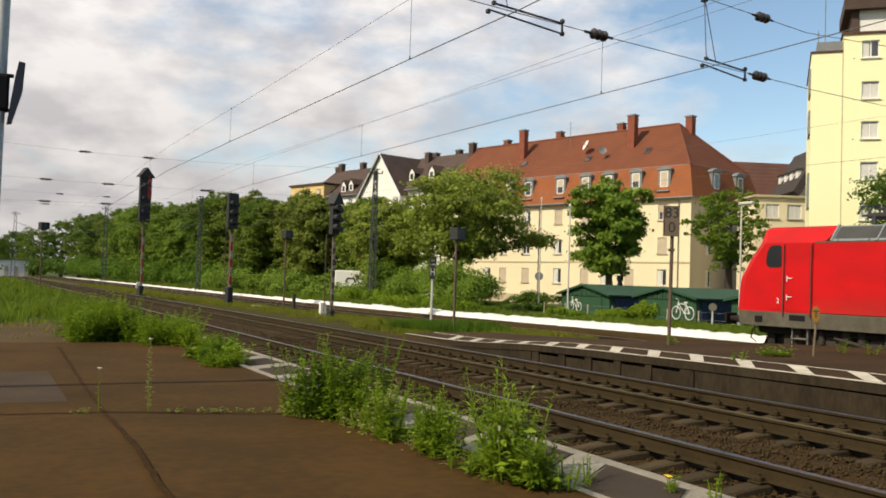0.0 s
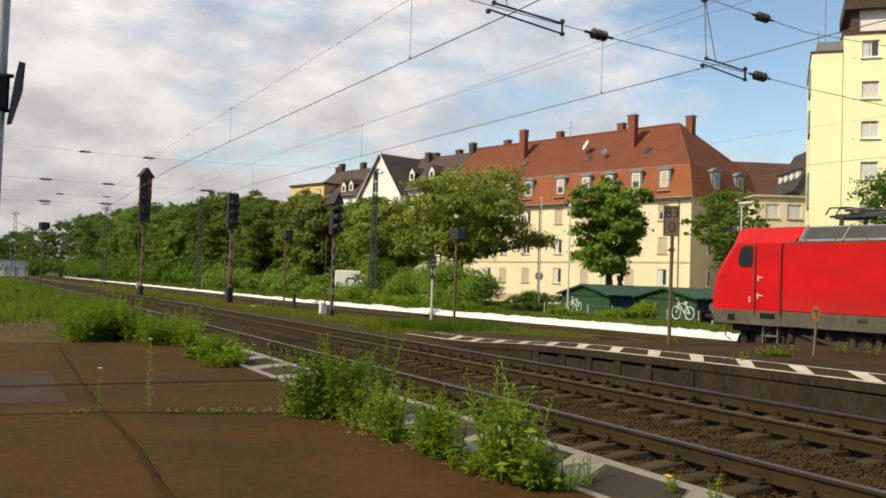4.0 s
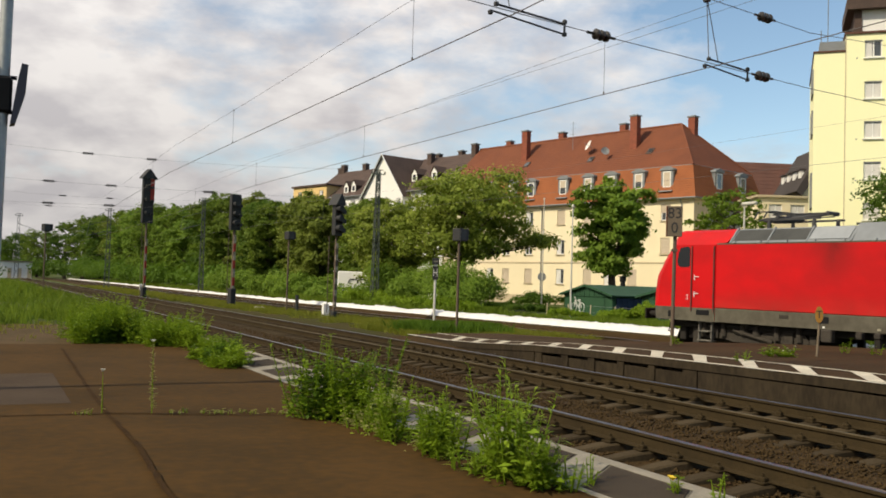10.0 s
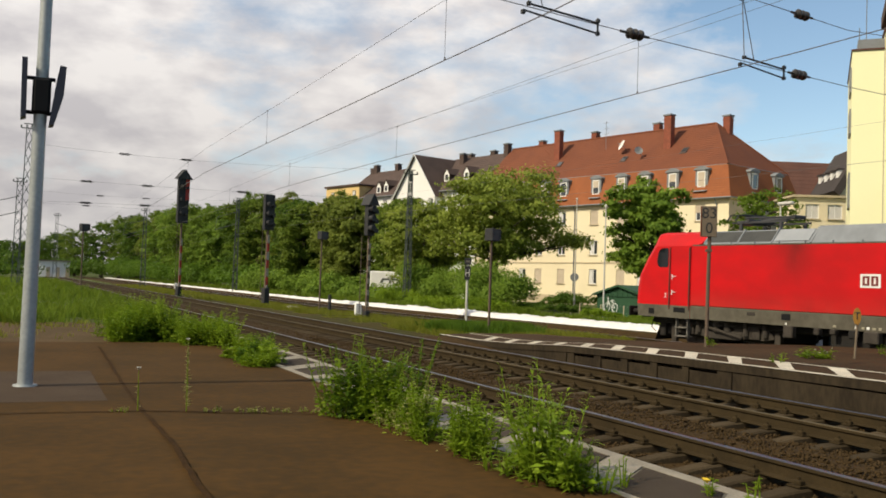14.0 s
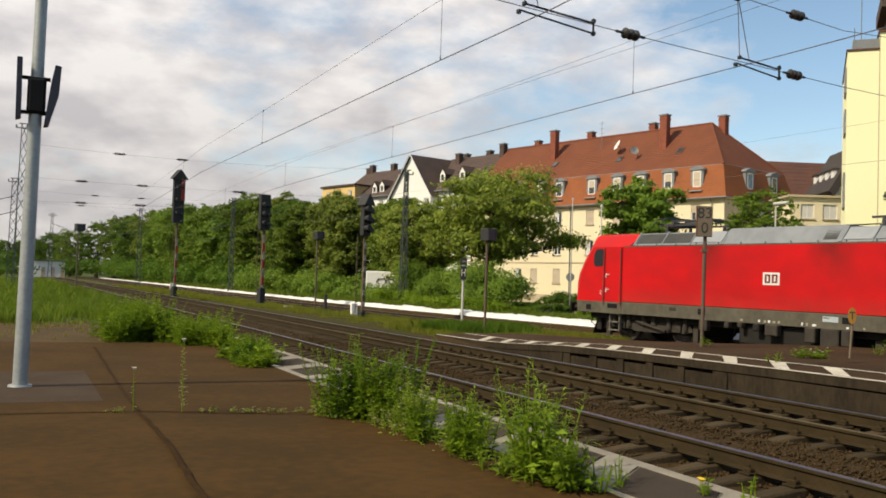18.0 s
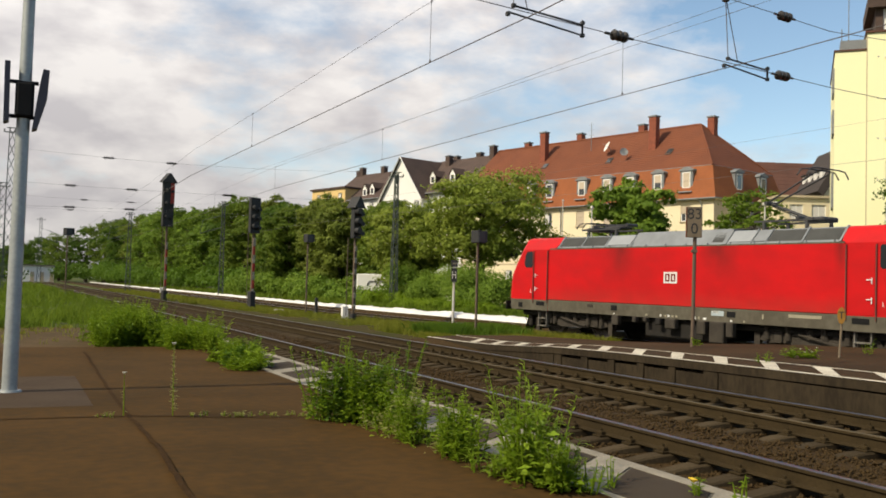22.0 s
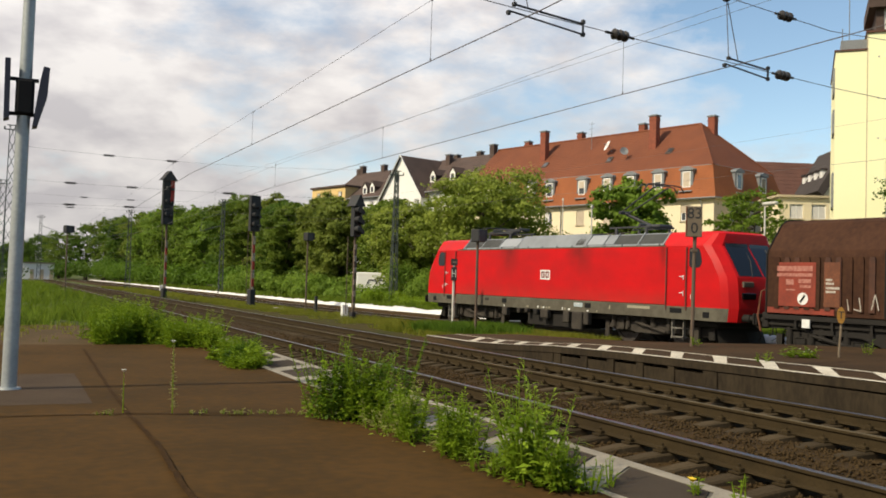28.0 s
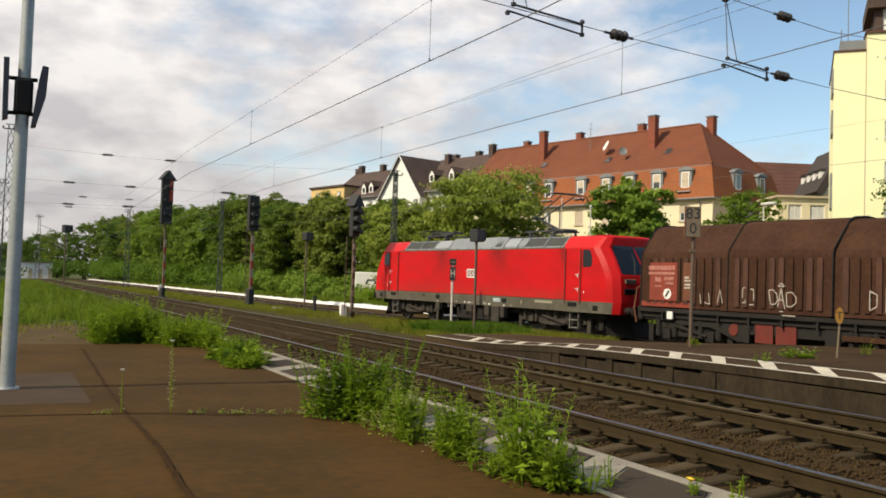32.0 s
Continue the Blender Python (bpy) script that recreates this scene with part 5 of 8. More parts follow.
TILE_DARK = mat("dark_slate_tile", (0.050, 0.040, 0.037), 0.9, (0.032, 0.026, 0.024), 0.6, 0.8, 8, 0.3)
TILE_RUSSET = mat("russet_roof_tile", (0.115, 0.050, 0.034), 0.9, (0.075, 0.034, 0.024), 0.6, 0.8, 8, 0.3)
BRICK = mat("chimney_brick", (0.26, 0.075, 0.042), 0.95, (0.15, 0.05, 0.03), 3, 0.8, 18, 0.3)
ZINC = mat("zinc_sheet", (0.20, 0.21, 0.22), 0.6, (0.14, 0.15, 0.155), 2, 0.6, 10, 0.05)
SHUTTER = mat("beige_roller_shutter", (0.50, 0.42, 0.32), 0.8, (0.42, 0.35, 0.27), 2, 0.6, 20, 0.1)
FRAME_WHITE = mat("white_window_frame", (0.74, 0.73, 0.70), 0.5, None, 3, 0.15, 20, 0)
PANE = glass_mat("window_glass", (0.045, 0.05, 0.055), 0.05)
CURTAIN = mat("net_curtain", (0.62, 0.60, 0.57), 0.9, (0.50, 0.48, 0.46), 6, 0.6, 30, 0)
STONE_TRIM = mat("sandstone_trim", (0.50, 0.41, 0.28), 0.9, (0.40, 0.33, 0.22), 2, 0.6, 20, 0.1)
GREEN_WALL = mat("green_board", (0.020, 0.070, 0.030), 0.8, (0.013, 0.046, 0.021), 1.2, 0.7, 18, 0.15)
GREEN_ROOF = mat("green_felt_roof", (0.026, 0.072, 0.040), 0.85, (0.018, 0.050, 0.028), 1.2, 0.7, 18, 0.15)
BLUE_DOOR = mat("dark_blue_door", (0.017, 0.034, 0.072), 0.7, (0.011, 0.022, 0.046), 1.2, 0.7, 18, 0.1)


def wall_with_openings(width, height, z0, holes, reveal=0.18):
    """A wall in the plane y = 0, with openings (x0, x1, z0, z1) and their reveals."""
    g = Geo()
    xs = sorted({0.0, width, *(h[0] for h in holes), *(h[1] for h in holes)})
    zs = sorted({z0, height, *(h[2] for h in holes), *(h[3] for h in holes)})
    for xa, xb in zip(xs, xs[1:]):
        for za, zb in zip(zs, zs[1:]):
            cx, cz = (xa + xb) / 2, (za + zb) / 2
            if any(h[0] < cx < h[1] and h[2] < cz < h[3] for h in holes):
                continue
            g.add([(xa, 0, za), (xb, 0, za), (xb, 0, zb), (xa, 0, zb)], [(0, 1, 2, 3)])
    for x0, x1, a, b in holes:
        g.add([(x0, 0, a), (x1, 0, a), (x1, 0, b), (x0, 0, b), (x0, reveal, a), (x1, reveal, a), (x1, reveal, b), (x0, reveal, b)],
              [(0, 1, 5, 4), (1, 2, 6, 5), (2, 3, 7, 6), (3, 0, 4, 7)])
    return g


def window(parent, x0, x1, z0, z1, y=0.12, style="open", sill=True):
    """A window in the plane y: frame, panes, curtain or shutter, and a sill."""
    fr = Geo()
    w = 0.09
    fr.box((x0, y - 0.03, z0), (x0 + w, y + 0.04, z1))
    fr.box((x1 - w, y - 0.03, z0), (x1, y + 0.04, z1))
    fr.box((x0 + w, y - 0.03, z0), (x1 - w, y + 0.04, z0 + w))
    fr.box((x0 + w, y - 0.03, z1 - w), (x1 - w, y + 0.04, z1))
    mid = (x0 + x1) / 2
    fr.box((mid - 0.05, y - 0.03, z0 + w), (mid + 0.05, y + 0.04, z1 - w))
    win = part("window", fr, FRAME_WHITE, parent)
    for a, b in ((x0 + w, mid - 0.05), (mid + 0.05, x1 - w)):
        part("pane", Geo().box((a, y, z0 + w), (b, y + 0.012, z1 - w)), PANE, win)
    if style == "net":
        for a, b in ((x0 + w, mid - 0.05), (mid + 0.05, x1 - w)):
            part("curtain", Geo().box((a + 0.01, y - 0.012, z0 + w), (b - 0.01, y - 0.004, z1 - w - 0.03)), CURTAIN, win, "pale net curtain")
    if style == "curtain":
        part("curtain", Geo().box((x0 + w, y - 0.012, z0 + w), (mid - 0.1, y - 0.004, z1 - w)), CURTAIN, win, "pale curtain")
    drop = {"shut": 1.0, "half": 0.5, "open": 0.0, "curtain": 0.0, "net": 0.0}[style]
    if drop:
        g = Geo()
        n = max(3, int((z1 - z0) * drop / 0.12))
        rim = []
        for k in range(n):
            zt, zb = z1 - (z1 - z0) * drop * k / n, z1 - (z1 - z0) * drop * (k + 1) / n
            rim += [(y - 0.04, zt), (y - 0.062, zt - 0.25 * (zt - zb)), (y - 0.062, zb + 0.25 * (zt - zb))]
        rim += [(y - 0.04, z1 - (z1 - z0) * drop), (y - 0.03, z1 - (z1 - z0) * drop), (y - 0.03, z1)]
        g.prism(rim, 0, x0, x1)
        part("roller_shutter", g, SHUTTER, win, "lowered beige roller shutter")
    if sill:
        part("sill", Geo().box((x0 - 0.08, y - 0.24, z0 - 0.09), (x1 + 0.08, y + 0.02, z0)), STONE_TRIM, win)
    return win


def tiles_on(parent, a, b, c, d, n_rows, material, name="tile_course"):
    """Overlapping courses of tiles on the slope a-b (lower edge) to d-c (upper edge)."""
    a, b, c, d = (Vector(p) for p in (a, b, c, d))
    up = (b - a).cross(d - a).normalized()
    if up.z < 0:
        up = -up
    g = Geo()
    for k in range(n_rows):
        t0, t1 = k / n_rows, (k + 1) / n_rows
        p, q = a.lerp(d, t0), b.lerp(c, t0)
        r, s = b.lerp(c, t1), a.lerp(d, t1)
        g.add([p + up * 0.022, q + up * 0.022, r, s, p, q], [(0, 1, 2, 3), (4, 5, 1, 0)])
    return part(name, g, material, parent)


def chimney(parent, x, y, z0, z1, w=0.9, d=0.7, m=None):
    ch = part("chimney", Geo().box((x - w / 2, y - d / 2, z0), (x + w / 2, y + d / 2, z1), bev=0.02), m or BRICK, parent, "brick chimney stack")
    part("chimney_cap", Geo().box((x - w / 2 - 0.08, y - d / 2 - 0.08, z1), (x + w / 2 + 0.08, y + d / 2 + 0.08, z1 + 0.14)), ZINC, ch)
    part("chimney_collar", Geo().box((x - w / 2 - 0.03, y - d / 2 - 0.03, z1 - 0.42), (x + w / 2 + 0.03, y + d / 2 + 0.03, z1 - 0.30)), m or BRICK, ch)
    for o in (-0.2, 0.2):
        part("flue_pot", Geo().cyl((x + o, y, z1 + 0.14), (x + o, y, z1 + 0.26), 0.08, n=8), ZINC, ch)


def dormer(parent, x, y, z, w=1.4, h=1.95, depth=1.4, style="half", at=None):
    """A zinc dormer window with a small pediment."""
    g = Geo()
    g.box((x - w / 2, y, z), (x + w / 2, y + depth, z + h))
    g.prism([(x - w / 2 - 0.15, z + h), (x + w / 2 + 0.15, z + h), (x + w / 2 + 0.08, z + h + 0.16), (x, z + h + 0.42), (x - w / 2 - 0.08, z + h + 0.16)], 1, y - 0.14, y + depth + 0.5)
    dm = part("dormer", g, ZINC, parent, "grey zinc dormer")
    if at is not None:
        dm.matrix_basis = at
    fr = Geo()
    a, b, lo, hi = x - w / 2 + 0.24, x + w / 2 - 0.24, z + 0.26, z + h - 0.10
    for p, q in (((a, lo), (a + 0.10, hi)), ((b - 0.10, lo), (b, hi)), ((a + 0.10, lo), (b - 0.10, lo + 0.12)), ((a + 0.10, hi - 0.10), (b - 0.10, hi))):
        fr.box((p[0], y - 0.05, p[1]), (q[0], y - 0.004, q[1]))
    part("dormer_frame", fr, FRAME_WHITE, dm)
    part("dormer_pane", Geo().box((a + 0.10, y - 0.03, lo + 0.12), (b - 0.10, y - 0.022, hi - 0.10)), PANE, dm)
    part("dormer_apron", Geo().prism([(y - 0.42, z - 0.16), (y - 0.40, z - 0.12), (y + 0.02, z + 0.04), (y + 0.02, z - 0.16)], 0, x - w / 2 - 0.06, x + w / 2 + 0.06), ZINC, dm, "zinc apron below the window")
    if style != "open":
        low = lo + 0.12 if style == "shut" else z + h * 0.52
        part("dormer_shutter", Geo().box((a + 0.09, y - 0.044, low), (b - 0.09, y - 0.034, hi - 0.09)), SHUTTER, dm)
    return dm


def facing(x0, y0, x1, y1, z=0.0):
    """Pose of a house whose front runs from (x0, y0) on its own left to (x1, y1); its own +y points to the back."""
    d = Vector((x1 - x0, y1 - y0, 0)).normalized()
    m = Matrix(((d.x, -d.y, 0, x0), (d.y, d.x, 0, y0), (0, 0, 1, z), (0, 0, 0, 1)))
    return m


STREET = facing(51.41, 97.80, 59.75, 68.36)


def apartment_house():
    root = thing("apartment_house", "long cream apartment house with red mansard roof and brick chimneys", "house", at=STREET)
    L, W, E, B, R = 30.6, 12.0, 10.7, 13.98, 19.15
    cols = [3.4, 5.95, 9.45, 14.1, 17.85, 20.6, 23.6, 27.45]
    styles = {3.4: "ohs", 5.95: "shs", 9.45: "sho", 14.1: "oos", 17.85: "sss", 20.6: "osh", 23.6: "shs", 27.45: "osh"}
    word = {"o": "curtain", "s": "shut", "h": "half"}
    floors = ((2.2, 3.8), (5.35, 6.92), (8.6, 10.15))
    holes = [(c - 0.55, c + 0.55, a, b) for c in cols for a, b in floors]
    front = part("front_wall", wall_with_openings(L, E, -0.6, holes), CREAM, root, "cream rendered front")
    ext = [(c - 0.55, c + 0.55, a, b) for c in (1.4, 3.6) for a, b in floors]
    more = part("front_wall", wall_with_openings(5.0, E, -0.6, ext), CREAM, root, "cream rendered front")
    more.location = (-5.0, 0, 0)
    for k, h in enumerate(ext):
        window(root, h[0] - 5.0, h[1] - 5.0, h[2], h[3], style=("curtain", "shut", "half")[k % 3])
    for c in cols:
        for k, (a, b) in enumerate(floors):
            window(root, c - 0.55, c + 0.55, a, b, style=word[styles[c][k]])
    side_holes = [(u - 0.5, u + 0.5, a, b) for u in (3.2, 8.6) for a, b in floors]
    g = wall_with_openings(W, E, -0.6, side_holes)
    # same cream house; this wall is painted greyer because it lies in shade
    side = part("side_wall", g, END_SHADE_R, root, "cream end wall coloured grey-beige for its shade")
    side.matrix_basis = Matrix.Translation((L, 0, 0)) @ Matrix.Rotation(math.pi / 2, 4, "Z")
    for u in (3.2, 8.6):
        for a, b in floors:
            window(side, u - 0.5, u + 0.5, a, b, style="curtain", sill=False)
    g = Geo()
    g.add([(-5, 0.0, -0.6), (-5, W, -0.6), (-5, W, E), (-5, 0.0, E)], [(0, 1, 2, 3)])
    g.add([(-5, W, -0.6), (L, W, -0.6), (L, W, E), (-5, W, E)], [(0, 1, 2, 3)])
    part("back_wall", g, CREAM, root)
    # added black slab: the unlit rooms are painted, not built
    part("room_dark_slab", Geo().box((-4.6, 0.5, -0.5), (L - 0.4, 0.55, E - 0.2)), BLACK, root)
    part("plinth", Geo().box((-5.0, -0.06, -0.6), (L + 0.05, 0, 0.9)), STONE_TRIM, root)
    part("string_course", Geo().box((-5.0, -0.06, 4.42), (L + 0.04, 0, 4.56)), STONE_TRIM, root)
    part("cornice", Geo().box((-5.0, -0.36, E - 0.16), (L + 0.36, 0, E)), STONE_TRIM, root, "pale cornice under the eaves")
    part("cornice", Geo().box((L, -0.0, E - 0.16), (L + 0.36, W, E)), STONE_TRIM, root)
    o, i = 0.42, 0.55
    A = [(-5, -o, E), (L + o, -o, E), (L + o, W + o, E), (-5, W + o, E)]
    Bk = [(-5, i, B), (L - i, i, B), (L - i, W - i, B), (-5, W - i, B)]
    Rg = [(-5, W / 2, R), (L - 5.6, W / 2, R)]
    tiles_on(root, A[0], A[1], Bk[1], Bk[0], 14, TILE_ORANGE, "mansard_front")
    tiles_on(root, A[1], A[2], Bk[2], Bk[1], 14, TILE_ORANGE, "mansard_end")
    tiles_on(root, A[2], A[3], Bk[3], Bk[2], 6, TILE_ORANGE, "mansard_back")
    tiles_on(root, Bk[0], Bk[1], Rg[1], Rg[0], 22, TILE_RED, "roof_front")
    tiles_on(root, Bk[1], Bk[2], Rg[1], Rg[1], 20, TILE_RED, "roof_hip")
    tiles_on(root, Bk[2], Bk[3], Rg[0], Rg[1], 6, TILE_RED, "roof_back")
    g = Geo()
    g.tube([Rg[0], Rg[1]], 0.14)
    g.tube([Rg[1], Bk[1]], 0.13)
    g.tube([Rg[1], Bk[2]], 0.13)
    part("ridge_tiles", g, TILE_RED, root)
    g = Geo()
    g.tube([Bk[0], Bk[1], Bk[2]], 0.035)
    g.tube([(-5, -o - 0.06, E), (L + o + 0.06, -o - 0.06, E), (L + o + 0.06, W, E)], 0.08)
    part("gutter", g, ZINC, root)
    for x in (-4.7, 11.4, 29.3):
        part("downpipe", Geo().tube([(x, -o, E - 0.05), (x, -0.1, E - 0.6), (x, -0.08, 0)], 0.055), ZINC, root, "grey downpipe")
    for x, st in ((3.5, "half"), (6.7, "half"), (9.6, "open"), (14.3, "half"), (17.75, "half"), (20.76, "shut"), (24.2, "half"), (27.55, "shut")):
        dormer(root, x, -0.04, 11.55, style=st)
    end = Matrix.Translation((L, 0, 0)) @ Matrix.Rotation(math.pi / 2, 4, "Z")
    for u in (4.2, 8.6):
        dormer(root, u, -0.04, 11.55, style="open", at=end)
    for x, y, z0, z1, w in ((5.25, 3.6, 15.8, 20.05, 0.85), (20.94, 3.6, 15.8, 20.05, 0.9), (16.54, 7.5, 17.0, 20.2, 0.8), (-0.67, 7.0, 17.0, 19.85, 0.75), (7.95, 7.0, 17.0, 20.05, 0.75), (25.76, 7.0, 15.5, 19.9, 0.8)):
        chimney(root, x, y, z0, z1, w)
    for x, z in ((6.4, 15.9), (16.05, 15.7), (23.56, 16.0)):
        yy = i + (z - B) / (R - B) * (W / 2 - i)
        rise = (R - B) / (W / 2 - i)
        q = [(x + u, yy + v, z + v * rise + o) for o in (0.03, 0.13) for u, v in ((-0.36, -0.32), (0.36, -0.32), (0.36, 0.32), (-0.36, 0.32))]
        g = Geo().add(q, [(3, 2, 1, 0), (4, 5, 6, 7), (0, 1, 5, 4), (1, 2, 6, 5), (2, 3, 7, 6), (3, 0, 4, 7)])
        sky_l = part("skylight", g, TILE_BROWN, root, "dark skylight")
        q = [(x + u, yy + v, z + v * rise + 0.14) for u, v in ((-0.27, -0.24), (0.27, -0.24), (0.27, 0.24), (-0.27, 0.24))]
        part("skylight_pane", Geo().add(q, [(0, 1, 2, 3)]), PANE, sky_l)
    for x, z, r, tilt in ((15.29, 16.9, 0.6, -0.5), (18.35, 15.9, 0.45, 1.75)):
        yy = i + (z - B) / (R - B) * (W / 2 - i)
        g = Geo()
        n = 18
        c = Vector((x, yy - 0.7, z + 0.5))
        ax = Vector((math.sin(tilt), -0.8, 0.45)).normalized()
        u = ax.orthogonal().normalized()
        v = ax.cross(u)
        ring = lambda rr, off: [c + ax * off + (u * math.cos(2 * math.pi * k / n) + v * math.sin(2 * math.pi * k / n)) * rr for k in range(n)]
        pts = ring(r, 0.12) + ring(r * 0.5, 0.03) + [c]
        f = [(k, (k + 1) % n, n + (k + 1) % n, n + k) for k in range(n)] + [(n + k, n + (k + 1) % n, 2 * n) for k in range(n)]
        g.add(pts, f)
        dish = part("satellite_dish", g, FRAME_WHITE if r > 0.5 else ZINC, root, "satellite dish")
        part("dish_mount", Geo().tube([(x, yy, z - 0.1), (x, yy - 0.3, z + 0.45), tuple(c), tuple(c + ax * 0.6)], 0.03), ZINC, dish)
    g = Geo()
    g.tube([(11.9, 4.2, 16.5), (11.9, 4.2, 20.6)], 0.03)
    for z in (19.2, 19.8, 20.4):
        g.tube([(11.5, 4.2, z), (12.3, 4.2, z)], 0.015)
    part("aerial", g, ZINC, root, "television aerial")
    return root


apartment_house()


def brown_roof_house(label, u0, u1, eave, ridge, wall_m, dormers, chimneys, depth=11.0, back=0.0, gable_window=None):
    """A house further along the street, with a dark tiled roof."""
    root = thing("terraced_house", label, "house", "houses along the street", at=STREET @ Matrix.Translation((u0, back, 0)))
    L = u1 - u0
    holes = [(x - 0.55, x + 0.55, a, a + 1.5) for x in [L * (k + 0.5) / max(1, round(L / 3.2)) for k in range(max(1, round(L / 3.2)))] for a in (2.2, 5.4, 8.6) if a + 1.6 < eave]
    if eave > 13:
        holes += [(x - 0.5, x + 0.5, eave - 2.0, eave - 0.5) for x in [L * (k + 0.5) / max(1, round(L / 3.2)) for k in range(max(1, round(L / 3.2)))]]
    part("front_wall", wall_with_openings(L, eave, -0.6, holes), wall_m, root)
    for h in holes:
        window(root, *h, style="curtain", sill=False)
    # black slab behind the openings stands in for unlit rooms
    part("room_dark_slab", Geo().box((0.3, 0.5, -0.5), (L - 0.3, 0.55, eave - 0.2)), BLACK, root)
    g = Geo()
    for x in (0, L):
        g.add([(x, 0, -0.6), (x, depth, -0.6), (x, depth, eave), (x, depth / 2, ridge), (x, 0, eave)], [(0, 1, 2, 3, 4)])
    g.add([(0, depth, -0.6), (L, depth, -0.6), (L, depth, eave), (0, depth, eave)], [(0, 1, 2, 3)])
    part("side_wall", g, wall_m, root)
    tiles_on(root, (-0.1, -0.4, eave), (L + 0.1, -0.4, eave), (L + 0.1, depth / 2, ridge), (-0.1, depth / 2, ridge), 16, TILE_BROWN, "roof_front")
    tiles_on(root, (L + 0.1, depth + 0.4, eave), (-0.1, depth + 0.4, eave), (-0.1, depth / 2, ridge), (L + 0.1, depth / 2, ridge), 5, TILE_BROWN, "roof_back")
    part("gutter", Geo().tube([(0, -0.45, eave), (L, -0.45, eave)], 0.08), ZINC, root)
    for x, z in dormers:
        yy = -0.4 + (z - eave) / (ridge - eave) * (depth / 2)
        g = Geo()
        g.box((x - 0.5, yy + 0.02, z - 0.3), (x + 0.5, yy + 2.2, z + 0.85))
        dm = part("dormer", g, TILE_BROWN, root, "brown clad dormer with a white gabled front")
        gg = Geo().prism([(x - 0.5, z - 0.1), (x + 0.5, z - 0.1), (x + 0.5, z + 0.85), (x, z + 1.5), (x - 0.5, z + 0.85)], 1, yy - 0.02, yy + 0.02)
        part("dormer_front", gg, WHITE_R, dm, "white front")
        for sx in (-1, 1):
            part("dormer_slope", Geo().prism([(x, z + 1.56), (x + sx * 0.68, z + 0.72), (x + sx * 0.68, z + 0.82), (x, z + 1.68)], 1, yy - 0.12, yy + 2.6), TILE_BROWN, dm)
        part("dormer_pane", Geo().box((x - 0.28, yy - 0.04, z + 0.05), (x + 0.28, yy - 0.024, z + 0.78)), PANE, dm)
    for x, y, z1 in chimneys:
        chimney(root, x, y, ridge - 1.4, z1, 0.8, 0.7, TILE_BROWN)
    return root


brown_roof_house("terraced house with a dark brown roof and two white dormers", -16.0, -5.0, 13.6, 18.8, WHITE_R, [(3.5, 15.2), (7.4, 15.2)], [(2.6, 5.0, 19.1), (1.9, 7.0, 19.35), (6.5, 7.0, 19.4), (10.6, 5.5, 19.75)], depth=12.0)


def gabled_house():
    u0, u1 = -20.0, -11.5
    root = thing("gabled_house", "white house with a tall plastered gable and dark brown roof", "house", "houses along the street", at=STREET @ Matrix.Translation((u0, -1.2, 0)))
    L, E, R = u1 - u0, 13.2, 18.6
    holes = [(x - 0.5, x + 0.5, a, a + 1.5) for x in (1.7, 4.6, 7.5) for a in (5.2, 8.3, 11.2)]
    part("front_wall", wall_with_openings(L, E, -0.6, holes), WHITE_R, root)
    for h in holes:
        window(root, *h, style="curtain", sill=False)
    part("gable", Geo().prism([(0, E), (L, E), (L / 2, R)], 1, 0, 0.3), WHITE_R, root, "white plastered gable")
    window(root, L / 2 - 1.35, L / 2 - 0.35, 15.0, 16.2, y=-0.02, style="open", sill=False)
    # room darkness painted as a black slab behind the front
    part("room_dark_slab", Geo().box((0.3, 0.5, -0.5), (L - 0.3, 0.55, E - 0.2)), BLACK, root)
    g = Geo()
    g.box((0, 0.0, -0.6), (0.2, 12, E))
    g.box((L - 0.2, 0.0, -0.6), (L, 12, E))
    part("side_wall", g, WHITE_R, root)
    tiles_on(root, (-0.35, 12, E - 0.4), (-0.35, -0.35, E - 0.4), (L / 2, -0.35, R), (L / 2, 12, R), 18, TILE_BROWN, "roof_slope")
    tiles_on(root, (L + 0.35, -0.35, E - 0.4), (L + 0.35, 12, E - 0.4), (L / 2, 12, R), (L / 2, -0.35, R), 18, TILE_BROWN, "roof_slope")
    part("verge_board", Geo().tube([(-0.35, -0.38, E - 0.45), (L / 2, -0.38, R), (L + 0.35, -0.38, E - 0.45)], 0.1), FRAME_WHITE, root)
    return root


gabled_house()
brown_roof_house("terraced house with a white front and dark brown roof", -36.0, -20.0, 13.7, 18.35, WHITE_R, [(10.6, 14.5), (9.1, 14.35)], [(0.5, 5.5, 18.9), (1.35, 5.5, 19.3), (6.7, 5.5, 19.1)], back=0.6)


def box_house(name, label, at, L, W, top, wall_m, holes, roof_m, parapet=0.25, style="curtain"):
    root = thing(name, label, "house", at=at)
    part("front_wall", wall_with_openings(L, top, -0.6, holes), wall_m, root)
    for h in holes:
        window(root, *h, style=style)
    # added black slab imitates the dark of the rooms
    part("room_dark_slab", Geo().box((0.3, 0.5, -0.5), (L - 0.3, 0.55, top - 0.2)), BLACK, root)
    g = Geo()
    g.add([(0, 0, -0.6), (0, W, -0.6), (0, W, top), (0, 0, top)], [(0, 1, 2, 3)])
    g.add([(L, 0, -0.6), (L, W, -0.6), (L, W, top), (L, 0, top)], [(0, 1, 2, 3)])
    g.add([(0, W, -0.6), (L, W, -0.6), (L, W, top), (0, W, top)], [(0, 1, 2, 3)])
    part("side_wall", g, wall_m, root)
    part("flat_roof", Geo().box((-0.25, -0.25, top), (L + 0.25, W + 0.25, top + parapet)), roof_m, root, "flat roof edge")
    return root


